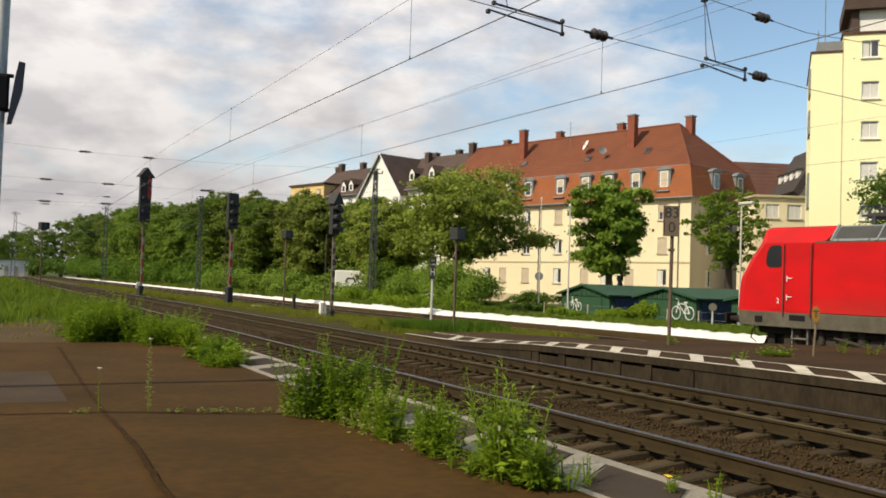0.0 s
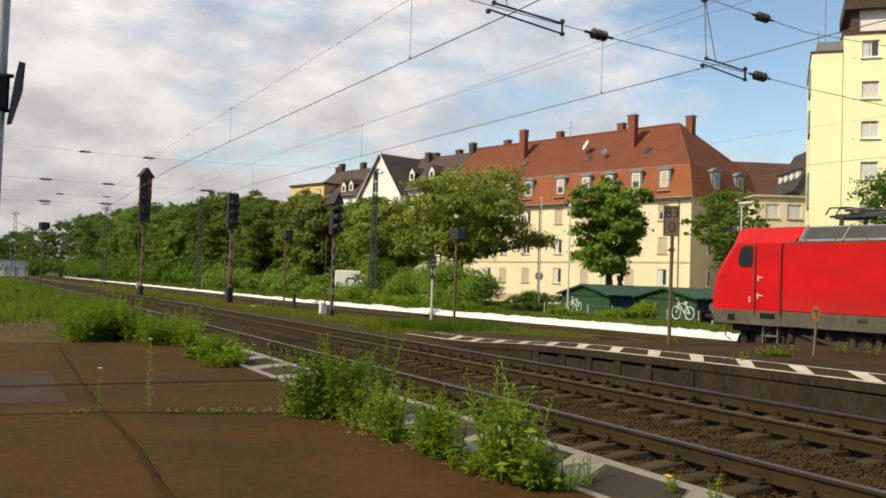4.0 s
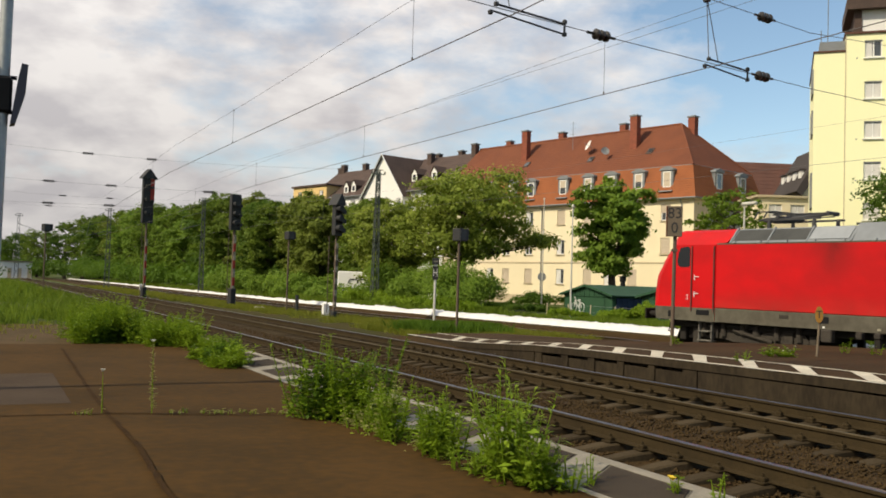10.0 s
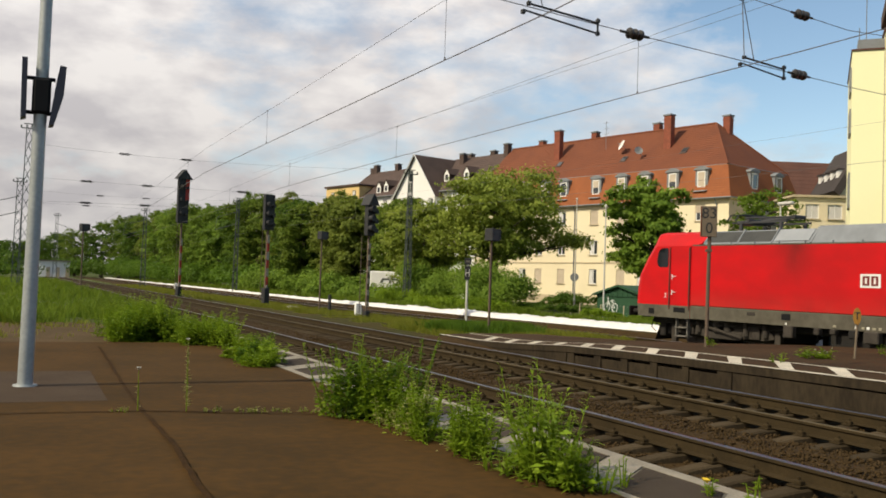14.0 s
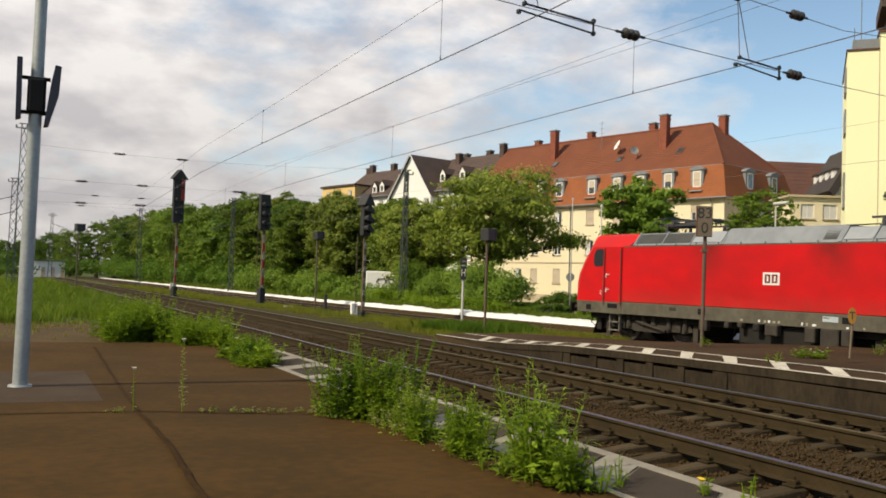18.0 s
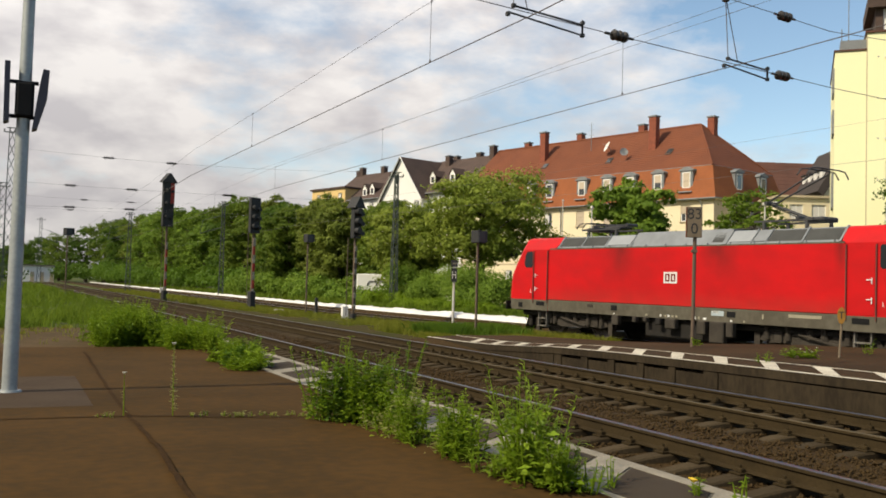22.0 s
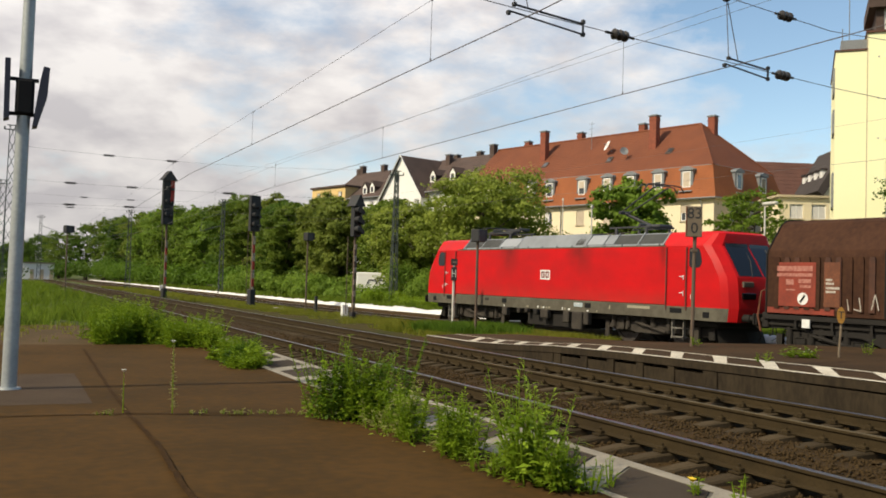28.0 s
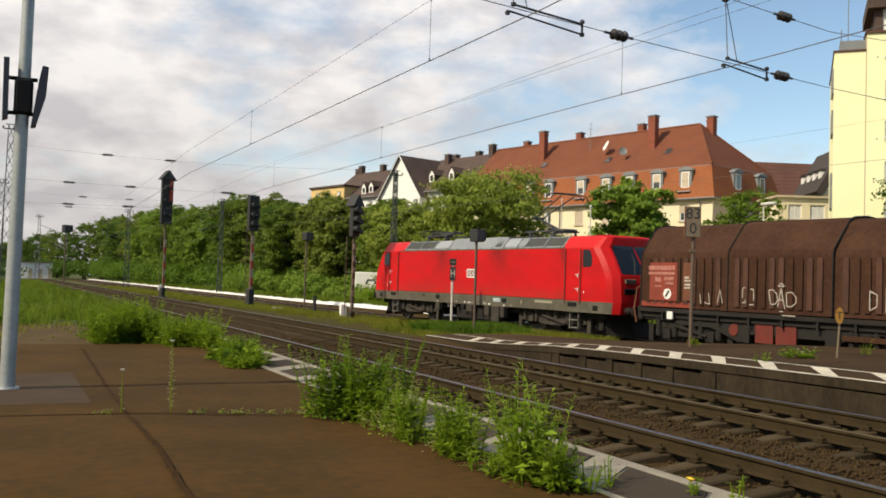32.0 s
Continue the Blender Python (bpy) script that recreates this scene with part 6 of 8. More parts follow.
box_house("corner_house", "ochre flat-roofed house behind the trees", STREET @ Matrix.Translation((-39.1, 0.0, 0)), 8.7, 10, 15.55, OCHRE, [(x - 0.5, x + 0.5, 13.4, 14.9) for x in (1.8, 4.6, 7.4)], TILE_BROWN)
box_house("annex_building", "low cream flat-roofed building with white windows", facing(62.25, 62.67, 66.95, 60.36), 12.0, 5, 10.5, CREAM, [(0.95, 2.15, 8.6, 9.9), (2.9, 4.2, 8.6, 9.9), (0.95, 2.15, 5.2, 6.6), (2.9, 4.2, 5.2, 6.6)], STONE_TRIM, 0.2, "net")


def back_houses():
    root = thing("back_house", "large house behind with a steep brown tiled roof", "house", at=facing(76.0, 100.0, 106.0, 88.0))
    part("wall", Geo().box((0, 0, -0.6), (32, 12, 12.4)), CREAM, root)
    tiles_on(root, (-0.4, -0.4, 12.4), (32.4, -0.4, 12.4), (32.4, 6, 20.4), (-0.4, 6, 20.4), 14, TILE_RUSSET, "roof_front")
    tiles_on(root, (32.4, 12.4, 12.4), (-0.4, 12.4, 12.4), (-0.4, 6, 20.4), (32.4, 6, 20.4), 4, TILE_RUSSET, "roof_back")
    for x, z in ((3.2, 21.6), (14.5, 21.2)):
        chimney(root, x, 5.8, 18.0, z, 0.7, 0.7, STONE_TRIM)
    part("vent_stack", Geo().cyl((12.5, 2.2, 14.8), (12.5, 2.2, 17.6), 0.25, n=8), STONE_TRIM, root)
    root2 = thing("back_house", "gabled house with small white dormers in its dark roof", "house", at=facing(78.2, 72.5, 93.1, 64.45))
    part("wall", Geo().prism([(0, -0.6), (20, -0.6), (20, 17.0), (2.4, 17.0), (0, 12.7)], 1, 0, 8), CREAM, root2)
    tiles_on(root2, (0.5, -0.3, 14.4), (20.4, -0.3, 14.4), (20.4, 2.5, 18.2), (2.6, 2.5, 18.2), 14, TILE_BROWN, "roof_front")
    part("roof_side", Geo().prism([(-0.75, 12.9), (-0.1, 12.4), (2.9, 17.3), (2.2, 17.9)], 1, -0.5, 8.2), TILE_DARK, root2, "dark sloping roof side")
    for k in range(4):
        y, x, z = 6.6 - 1.9 * k, 0.55, 14.5
        dm = part("dormer", Geo().box((x - 0.35, y, z), (x + 0.75, y + 0.85, z + 0.85)), FRAME_WHITE, root2, "small white dormer")
        part("dormer_roof", Geo().box((x - 0.5, y - 0.12, z + 0.85), (x + 1.0, y + 0.97, z + 1.02)), TILE_DARK, dm)
    for k in range(3):
        window(root2, 1.0 + 1.3 * k, 1.8 + 1.3 * k, 12.2, 13.6, y=-0.05, style="net", sill=False)


back_houses()


def tower_block():
    root = thing("tower_block", "tall pale yellow apartment tower with white windows and a roof structure", "apartment block", at=facing(51.76, 47.4, 51.76 + 6.92, 47.4 - 7.22))
    L1, L2 = 2.33, 12.9
    wins = [(3.55, 4.66, z0 + 0.12, z0 + 1.32) for z0 in (18.3, 15.42, 12.62, 9.78, 6.95, 4.1, 1.3)] + [(8.6, 9.7, z0 + 0.12, z0 + 1.32) for z0 in (18.3, 15.42, 12.62, 9.78, 6.95, 4.1, 1.3)]
    holes = [(a - L1, b - L1, c, d) for a, b, c, d in wins]
    fw = part("front_wall", wall_with_openings(L2, 20.1, -0.6, holes, 0.22), YELLOW_R, root, "pale yellow rendered front")
    fw.location = (L1, -0.02, 0)
    # black slab in place of rooms, painting their darkness
    part("room_dark_slab", Geo().box((L1 + 0.3, 0.5, -0.5), (L1 + L2 - 0.3, 0.55, 19.9)), BLACK, root)
    for k, (a, b, c, d) in enumerate(wins):
        window(root, a, b, c, d, y=0.10, style="curtain" if k == 0 else "net", sill=False)
        part("blind_box", Geo().box((a, 0.0, d - 0.08), (b, 0.08, d)), ZINC, root)
        part("white_sill", Geo().box((a - 0.1, -0.14, c - 0.10), (b + 0.1, 0.0, c - 0.02)), FRAME_WHITE, root)
    g = Geo()
    g.box((0.28, 0.03, -0.6), (L1 - 0.005, 11, 18.9))
    part("stair_wing", g, YELLOW_R, root, "narrow yellow side wing, lower than the block")
    g = Geo()
    g.add([(L1, 0, 18.0), (L1, 11, 18.0), (L1, 11, 20.1), (L1, 0, 20.1)], [(0, 1, 2, 3)])
    g.add([(L1 + L2, 0, -0.6), (L1 + L2, 11, -0.6), (L1 + L2, 11, 20.1), (L1 + L2, 0, 20.1)], [(0, 1, 2, 3)])
    g.add([(2.4, 11, -0.6), (L1 + L2, 11, -0.6), (L1 + L2, 11, 20.1), (2.4, 11, 20.1)], [(0, 1, 2, 3)])
    part("side_wall", g, YELLOW_R, root)
    part("joint_strip", Geo().box((L1 - 0.03, -0.03, 0), (L1 + 0.03, 0.02, 20.0)), STONE_TRIM, root)
    part("parapet", Geo().box((L1 - 0.1, -0.14, 20.1), (L1 + L2 + 0.1, 11.1, 20.24)), TILE_RUSSET, root, "brown parapet edge")
    part("wing_parapet", Geo().box((0.20, -0.05, 18.9), (L1, 11, 19.02)), TILE_RUSSET, root, "thin brown parapet edge")
    g = Geo()
    g.box((0.62, 0.3, 19.02), (L1 - 0.02, 3.5, 19.75))
    part("railing_screen", g, ZINC, root, "grey screen on the side wing")
    g = Geo()
    g.box((2.9, 0.8, 20.28), (3.4, 6, 22.9))
    part("roof_house_wall", g, TILE_BROWN, root, "dark brown roof structure")
    part("roof_house", Geo().box((3.4, 0.9, 20.28), (12, 6, 22.0)), WHITE_R, root)
    part("roof_house_top", Geo().box((2.4, 0.3, 22.0), (12.5, 6.6, 22.9)), TILE_BROWN, root, "projecting dark brown roof")
    g = Geo()
    for x, z in ((0.75, 20.9), (1.2, 23.4)):
        g.tube([(x, 1.5, 19.0), (x, 1.5, z)], 0.03)
    part("aerial", g, ZINC, root)
    g = Geo()
    for z in (18.7, 15.8, 13.0, 10.1):
        g.box((3.0, -0.03, z - 0.35), (3.1, 0.0, z - 0.27))
    part("vent_hole", g, ZINC, root)
    for z0, z1 in ((13.3, 15.0), (8.0, 10.5), (16.2, 18.0)):
        part("balcony_edge", Geo().box((0.16, 1.0, z0), (0.28, 3.5, z1)), ZINC, root, "grey balcony side")


tower_block()


def bicycle(parent, y, z, x, s=1.0):
    """White bicycle fixed to the wall."""
    g = Geo()
    n = 18
    for cy in (y - 0.52 * s, y + 0.52 * s):
        ring = [(x, cy + 0.34 * s * math.cos(2 * math.pi * k / n), z + 0.34 * s + 0.34 * s * math.sin(2 * math.pi * k / n)) for k in range(n + 1)]
        g.tube(ring, 0.03 * s, 5)
    P = lambda a, b: (x, y + a * s, z + b * s)
    for line in ([P(-0.52, 0.34), P(-0.12, 0.34), P(-0.22, 0.85), P(-0.52, 0.34)], [P(-0.12, 0.34), P(0.36, 0.86), P(-0.2, 0.80)], [P(0.52, 0.34), P(0.36, 0.86), P(0.33, 1.05), P(0.5, 1.08)], [P(-0.35, 0.9), P(-0.1, 0.9)]):
        g.tube(line, 0.035 * s, 5)
    part("bicycle_sign", g, WHITE_MARK, parent, "white bicycle shape on the wall")


def garages():
    """Gable ends towards the railway, blue folding doors along the side walls."""
    depth = 6.0
    for k, (y0, y1) in enumerate(((42.6, 47.4), (35.5, 40.0), (28.6, 33.1))):
        root = thing("garage", "low dark green garage with gabled roof and blue doors", "garage", "green garages", at=(31.5, 0, -0.35))
        h0, h1 = 1.68, (2.20, 2.14, 2.10)[k]
        pk = (y0 + y1) / 2
        part("wall", Geo().prism([(y0, 0), (y1, 0), (y1, h0), (pk, h1 - 0.04), (y0, h0)], 0, 0, depth), GREEN_WALL, root, "green painted wall")
        for a in (y0 - 0.28, y1 + 0.28):
            za = h0 - (h1 - h0) * 0.28 / (pk - y0) * 0.9
            roof = Geo()
            roof.add([(-0.22, a, za), (-0.22, pk, h1), (depth + 0.2, pk, h1), (depth + 0.2, a, za), (-0.22, a, za + 0.07), (-0.22, pk, h1 + 0.07), (depth + 0.2, pk, h1 + 0.07), (depth + 0.2, a, za + 0.07)],
                     [(0, 1, 2, 3), (4, 5, 6, 7), (0, 1, 5, 4), (3, 2, 6, 7), (0, 3, 7, 4)])
            part("roof_slope", roof, GREEN_ROOF, root, "dark green felt roof")
            verge = Geo()
            verge.add([(-0.25, a, za - 0.03), (-0.25, pk, h1 - 0.03), (-0.25, pk, h1 + 0.09), (-0.25, a, za + 0.09), (-0.20, a, za - 0.03), (-0.20, pk, h1 - 0.03), (-0.20, pk, h1 + 0.09), (-0.20, a, za + 0.09)],
                      [(0, 1, 2, 3), (4, 5, 6, 7), (0, 1, 5, 4), (3, 2, 6, 7), (0, 3, 7, 4)])
            part("verge_board", verge, GREEN_WALL, root)
        n = 20
        step = (y1 - y0) / n
        for i in range(n):
            yy = y0 + step * i
            hh = min(h0 + (h1 - h0) * (1 - abs(yy + e - pk) / (pk - y0)) for e in (0.02, step - 0.02))
            part("board", Geo().box((-0.05 - 0.012 * (i % 2), yy + 0.02, h0 - 0.09), (-0.002, yy + step - 0.02, max(h0 - 0.03, hh - 0.04))), GREEN_WALL, root)
        for d0 in (0.25, 3.1):
            door = part("door", Geo().box((d0, y0 - 0.05, 0.02), (d0 + 2.6, y0 - 0.003, h0 - 0.14)), BLUE_DOOR, root, "dark blue folding door")
            for i in range(7):
                part("door_slat", Geo().box((d0 + 0.04 + i * 0.36, y0 - 0.075, 0.05), (d0 + 0.36 + i * 0.36, y0 - 0.05, h0 - 0.18)), BLUE_DOOR, door)
        if k < 2:
            bicycle(root, (45.95, 36.45)[k], (0.66, 0.60)[k], -0.03, (0.78, 0.95)[k])
    # thin wire fence before them
    root = thing("wire_fence", "low wire fence with thin wooden posts before the garages", "fence", at=(30.3, 0, -0.35))
    for k in range(9):
        y = 29.5 + 2.25 * k
        part("post", Geo().cyl((0, y, -0.2), (0.02, y, 1.12), 0.035, 0.03, n=7), STONE_TRIM, root, "thin weathered post")
    for z in (0.35, 0.7, 1.05):
        part("fence_wire", Geo().tube([(0, 29.5, z), (0, 47.5, z)], 0.006, 5), ZINC, root)
    g = Geo()
    g.cyl((34.0, 45.0, 1.8), (34.0, 45.0, 2.15), 0.20, 0.12, n=10)
    g.box((33.84, 44.84, 2.15), (34.16, 45.16, 2.45), bev=0.05)
    g.box((33.78, 44.78, 2.45), (34.22, 45.22, 2.50), bev=0.02)
    solid("roof_lantern", g, BLACK, "small black lantern on the garage roof", "lantern")


garages()


# ---- plants ----
def crown_points(rng, n, blobs, clump=0):
    """Leaf places on and in a set of blobs (centre, radii); denser towards the skin, in sprays of clump leaves."""
    if clump:
        k = n // clump
        c, d = crown_points(rng, k, blobs)
        size = np.mean([b[1][0] for b in blobs]) * rng.uniform(0.10, 0.24, k)
        o = rng.normal(0, 1, (k, clump, 3)) * size[:, None, None] * (1, 1, 0.55)
        out = d[:, None] * 0.9 + rng.normal(0, 0.25, (k, clump, 3)) + o / size[:, None, None] * 0.35
        out /= np.linalg.norm(out, axis=2)[..., None]
        return (c[:, None] + o).reshape(-1, 3), out.reshape(-1, 3)
    w = np.array([b[1][0] * b[1][1] + b[1][2] for b in blobs], float)
    pick = rng.choice(len(blobs), n, p=w / w.sum())
    d = rng.normal(size=(n, 3))
    d /= np.linalg.norm(d, axis=1)[:, None]
    d[:, 2] = np.where(d[:, 2] < -0.5, -d[:, 2] * 0.5, d[:, 2])
    r = 1 - 0.45 * rng.random(n) ** 1.6
    c = np.array([b[0] for b in blobs])[pick]
    s = np.array([b[1] for b in blobs])[pick]
    return c + d * s * r[:, None], d


def tree(label, at, height, radius, seed, leaf=0.17, n=5200, trunk_h=0.3, material=None, blossoms=0, low=0.22, name="tree", extra=(), clump=26):
    """Tapered trunk with limbs, and a crown of leaves in uneven clumps."""
    rng = np.random.default_rng(seed)
    root = thing(name, label, "tree", "trees behind the railway", at=at)
    g = Geo()
    top = height * 0.62
    lean = rng.uniform(-0.3, 0.3, 2)
    r0 = 0.035 * height
    pts = [(0, 0, -0.4), (lean[0] * 0.3, lean[1] * 0.3, height * trunk_h), (lean[0], lean[1], top)]
    g.cyl(pts[0], pts[1], r0, r0 * 0.72, n=9)
    g.cyl(pts[1], pts[2], r0 * 0.72, r0 * 0.25, n=8)
    blobs = []
    for k in range(20):
        a = 2.4 * k + rng.uniform(-0.4, 0.4)
        h = height * (low + (0.88 - low) * (k + 0.5) / 20)
        reach = radius * math.sin(math.pi * min(1, 0.18 + 0.80 * (1 - (h / height - low) / (1 - low)))) ** 0.7 * rng.uniform(0.50, 0.82)
        end = (math.cos(a) * reach + lean[0] * 0.5, math.sin(a) * reach + lean[1] * 0.5, h)
        base = (lean[0] * h / height, lean[1] * h / height, max(height * trunk_h * 0.85, h - reach * 0.55))
        g.cyl(base, end, r0 * 0.30, r0 * 0.07, n=6)
        s = radius * rng.uniform(0.30, 0.46)
        blobs.append((end, (s, s, s * rng.uniform(0.55, 0.85))))
    for k in range(7):
        a = rng.uniform(0, 6.28)
        q = radius * rng.uniform(0.7, 1.0)
        h = height * rng.uniform(low + 0.08, 0.75)
        s = radius * rng.uniform(0.14, 0.25)
        blobs.append(((math.cos(a) * q, math.sin(a) * q, h), (s, s, s * 0.7)))
    blobs.append(((lean[0] * 0.5, lean[1] * 0.5, height * (low + 0.94) / 2), (radius * 0.62, radius * 0.62, height * (0.94 - low) * 0.44)))
    blobs.append(((lean[0], lean[1], height * 0.86), (radius * 0.42, radius * 0.42, height * 0.13)))
    for (bx, by, bz), (sr, sh) in extra:
        g.cyl((lean[0] * 0.4, lean[1] * 0.4, height * trunk_h), (bx, by, bz), r0 * 0.28, r0 * 0.07, n=6)
        blobs.append(((bx, by, bz), (sr, sr, sh)))
    part("trunk", g, BARK, root, "dark tapered trunk with limbs")
    v, f = leaves(rng, crown_points(rng, n, blobs, clump), leaf)
    part("crown", cloud_mesh("crown", v, f, material or LEAF_TREE), None, root, "leafy green crown")
    if blossoms:
        v, f = leaves(rng, crown_points(rng, blossoms, blobs), leaf * 0.55)
        part("blossom", cloud_mesh("blossom", v, f, BLOSSOM), None, root, "pale blossom candles")
    return root


# the two chestnuts, the dense round tree and those by the tower
tree("large spreading chestnut tree with pale blossom before the apartment house", (30.35, 58.8, 0), 10.2, 4.9, 11, n=30000, leaf=0.125, trunk_h=0.34, blossoms=620, low=0.36, material=LEAF_CHESTNUT,
     extra=(((3.6, -1.8, 5.0), (1.6, 1.1)), ((4.6, -2.2, 4.8), (1.2, 0.9)), ((5.3, -2.6, 4.8), (0.9, 0.7)), ((-3.0, 1.5, 4.2), (1.7, 1.2)), ((2.4, -1.2, 4.3), (1.3, 0.8))))
tree("spreading chestnut tree beside the white house", (27.2, 65.0, 0), 8.0, 3.6, 21, n=22000, leaf=0.125, blossoms=620, low=0.22, material=LEAF_CHESTNUT)
tree("dense round tree standing behind the green garages", (38.6, 52.2, 0), 9.6, 2.7, 12, n=24000, leaf=0.14, trunk_h=0.25, low=0.30, material=LEAF_DARK)
tree("airy young tree with light green leaves beside the house corner", (46.5, 49.2, 0), 9.4, 2.7, 13, n=7500, leaf=0.12, low=0.36, trunk_h=0.35)
tree("broad dark green tree before the yellow tower", (53.6, 39.0, 0), 10.6, 4.8, 14, n=16000, leaf=0.12, low=0.2, material=LEAF_DEEP)

# the line of trees along the cutting, lower towards the houses
TOPS = (9.0, 8.7, 9.6, 10.3, 10.9, 10.7, 11.3, 12.1, 13.3, 13.5, 14.1, 11.2, 13.6, 14.4, 16.4, 16.0, 16.8, 15.6, 16.6, 18.8, 18.2, 19.4, 20.6, 22.0)
ROW = [(29.5 + 1.2 * math.sin(2.1 * i), 74 * 1.068**i, h, 0.36 * h + 0.2 * math.sin(1.7 * i)) for i, h in enumerate(TOPS)]
ROW += [(35.5, y, h, 0.4 * h) for y, h in ((84.0, 8.2), (110.0, 10.2), (150.0, 12.0), (196.0, 15.0))]
ROW += [(27.0, 400.0, 21.5, 10.0), (20.0, 470.0, 22.0, 11.0), (12.0, 520.0, 21.0, 11.0), (2.0, 560.0, 19.0, 12.0), (-10.0, 560.0, 18.0, 12.0), (-24.0, 540.0, 17.0, 12.0)]
ROW_LEAVES = [LEAF_ROW] * 2 + [LEAF_OLIVE] * 3 + [LEAF_ROW, LEAF_DEEP, LEAF_OLIVE] + [LEAF_ROW, LEAF_DEEP, LEAF_TREE] + [LEAF_DARK, LEAF_TREE, LEAF_DARK] + [LEAF_TREE, LEAF_DARK, LEAF_TREE, LEAF_DARK, LEAF_OLIVE] + [LEAF_ROW, LEAF_DEEP] * 8
for i, (x, y, h, r) in enumerate(ROW):
    tree("dense green tree in the line of trees beside the railway" if i % 3 else "tall green tree with an uneven crown beside the railway",
         (x, y, 0), h * (1.03, 1.07, 1.0)[i % 3], r * (1.0, 0.78, 0.9)[i % 3], 100 + i, leaf=0.085 + 0.0006 * y, n=30000 if y < 130 else 18000 if y < 220 else 12000, low=(0.14 if i % 2 else 0.06) if y < 220 else 0.03, material=ROW_LEAVES[i], blossoms=160 if i in (0, 1, 3) else 0)


def hedge(name, label, places, seed, leaf, n, material, category="bushes"):
    """A run of bushes, joined: nobody could count them."""
    rng = np.random.default_rng(seed)
    blobs = []
    for x, y, h, r in places:
        for _ in range(5):
            a, q = rng.uniform(0, 6.28), r * rng.uniform(0.1, 0.75)
            hh = h * rng.uniform(0.35, 0.72)
            s = r * rng.uniform(0.40, 0.66)
            blobs.append(((x + math.cos(a) * q, y + math.sin(a) * q, hh), (s, s, min(hh, h * 0.42))))
    v, f = leaves(rng, crown_points(rng, n, blobs), leaf)
    return tagged(new(name, cloud_mesh(name, v, f, material)), label, category, kind="stuff")


def run(x0, x1, y0, y1, step, h0, h1, r, seed):
    rng = random.Random(seed)
    out, y = [], y0
    while y < y1:
        t = (y - y0) / (y1 - y0)
        out.append((rng.uniform(x0, x1), y, (h0 + (h1 - h0) * t) * rng.uniform(0.7, 1.2), r * rng.uniform(0.7, 1.3)))
        y += step * rng.uniform(0.6, 1.3)
    return out


hedge("bush_bank", "thick green bushes on the bank behind the far track", run(26.0, 28.3, 49.0, 62, 0.8, 2.4, 3.1, 1.4, 1), 31, 0.075, 46000, LEAF_DARK)
hedge("bush_bank", "bright brambles on the slope below the bushes", run(23.4, 25.6, 47.5, 64, 0.8, 0.75, 1.0, 0.9, 27), 41, 0.06, 24000, LEAF_WEED)
hedge("bush_bank", "thick green bushes under the trees along the railway", run(24.4, 25.6, 62, 76, 1.2, 1.25, 1.3, 1.1, 22) + run(23.4, 26.8, 76, 112, 0.9, 1.9, 2.8, 1.4, 2), 32, 0.12, 46000, LEAF_DARK)
hedge("bush_bank", "bushes and brambles along the cutting", run(23.0, 28.0, 108, 330, 2.4, 3.0, 6.5, 2.4, 3), 33, 0.20, 40000, LEAF_BUSH)
hedge("bush_bank", "dark undergrowth below the farthest trees", run(14.0, 28.0, 330, 560, 6.0, 6.0, 9.0, 6.0, 9), 39, 0.5, 9000, LEAF_DEEP)
hedge("bush_bank", "dark undergrowth beyond the near track", run(-30.0, -4.0, 190, 420, 6.0, 4.0, 9.0, 6.0, 10), 40, 0.45, 9000, LEAF_DEEP)
hedge("bush_bank", "tall green undergrowth filling the bank", run(28.0, 31.0, 66, 180, 2.4, 2.6, 4.2, 2.2, 4), 34, 0.15, 34000, LEAF_DEEP)
hedge("bush_bank", "bright green brambles before the garages", run(28.6, 29.4, 36.2, 39.0, 0.5, 0.95, 0.85, 0.5, 5) + run(28.4, 29.6, 39.5, 45.5, 1.1, 0.55, 0.5, 0.6, 25), 35, 0.05, 15000, LEAF_WEED)
hedge("bush_bank", "low dark hedge between the lane and the house", run(31.0, 32.5, 49.5, 57, 0.8, 0.62, 0.6, 0.7, 26), 38, 0.06, 9000, LEAF_DEEP)
hedge("bush_bank", "dark hedge before the apartment house", run(41.0, 44.0, 40, 72, 1.2, 1.5, 1.1, 1.2, 6), 36, 0.10, 16000, LEAF_DEEP)
hedge("bush_bank", "distant trees and bushes closing the view", [(x, y, h, 14) for x, y, h in ((-60, 420, 15), (-95, 430, 16), (-130, 440, 15), (60, 330, 13), (70, 260, 12), (66, 190, 10), (62, 150, 9), (95, 60, 8), (90, 20, 8), (80, -15, 8))], 37, 0.9, 9000, LEAF_TREE)


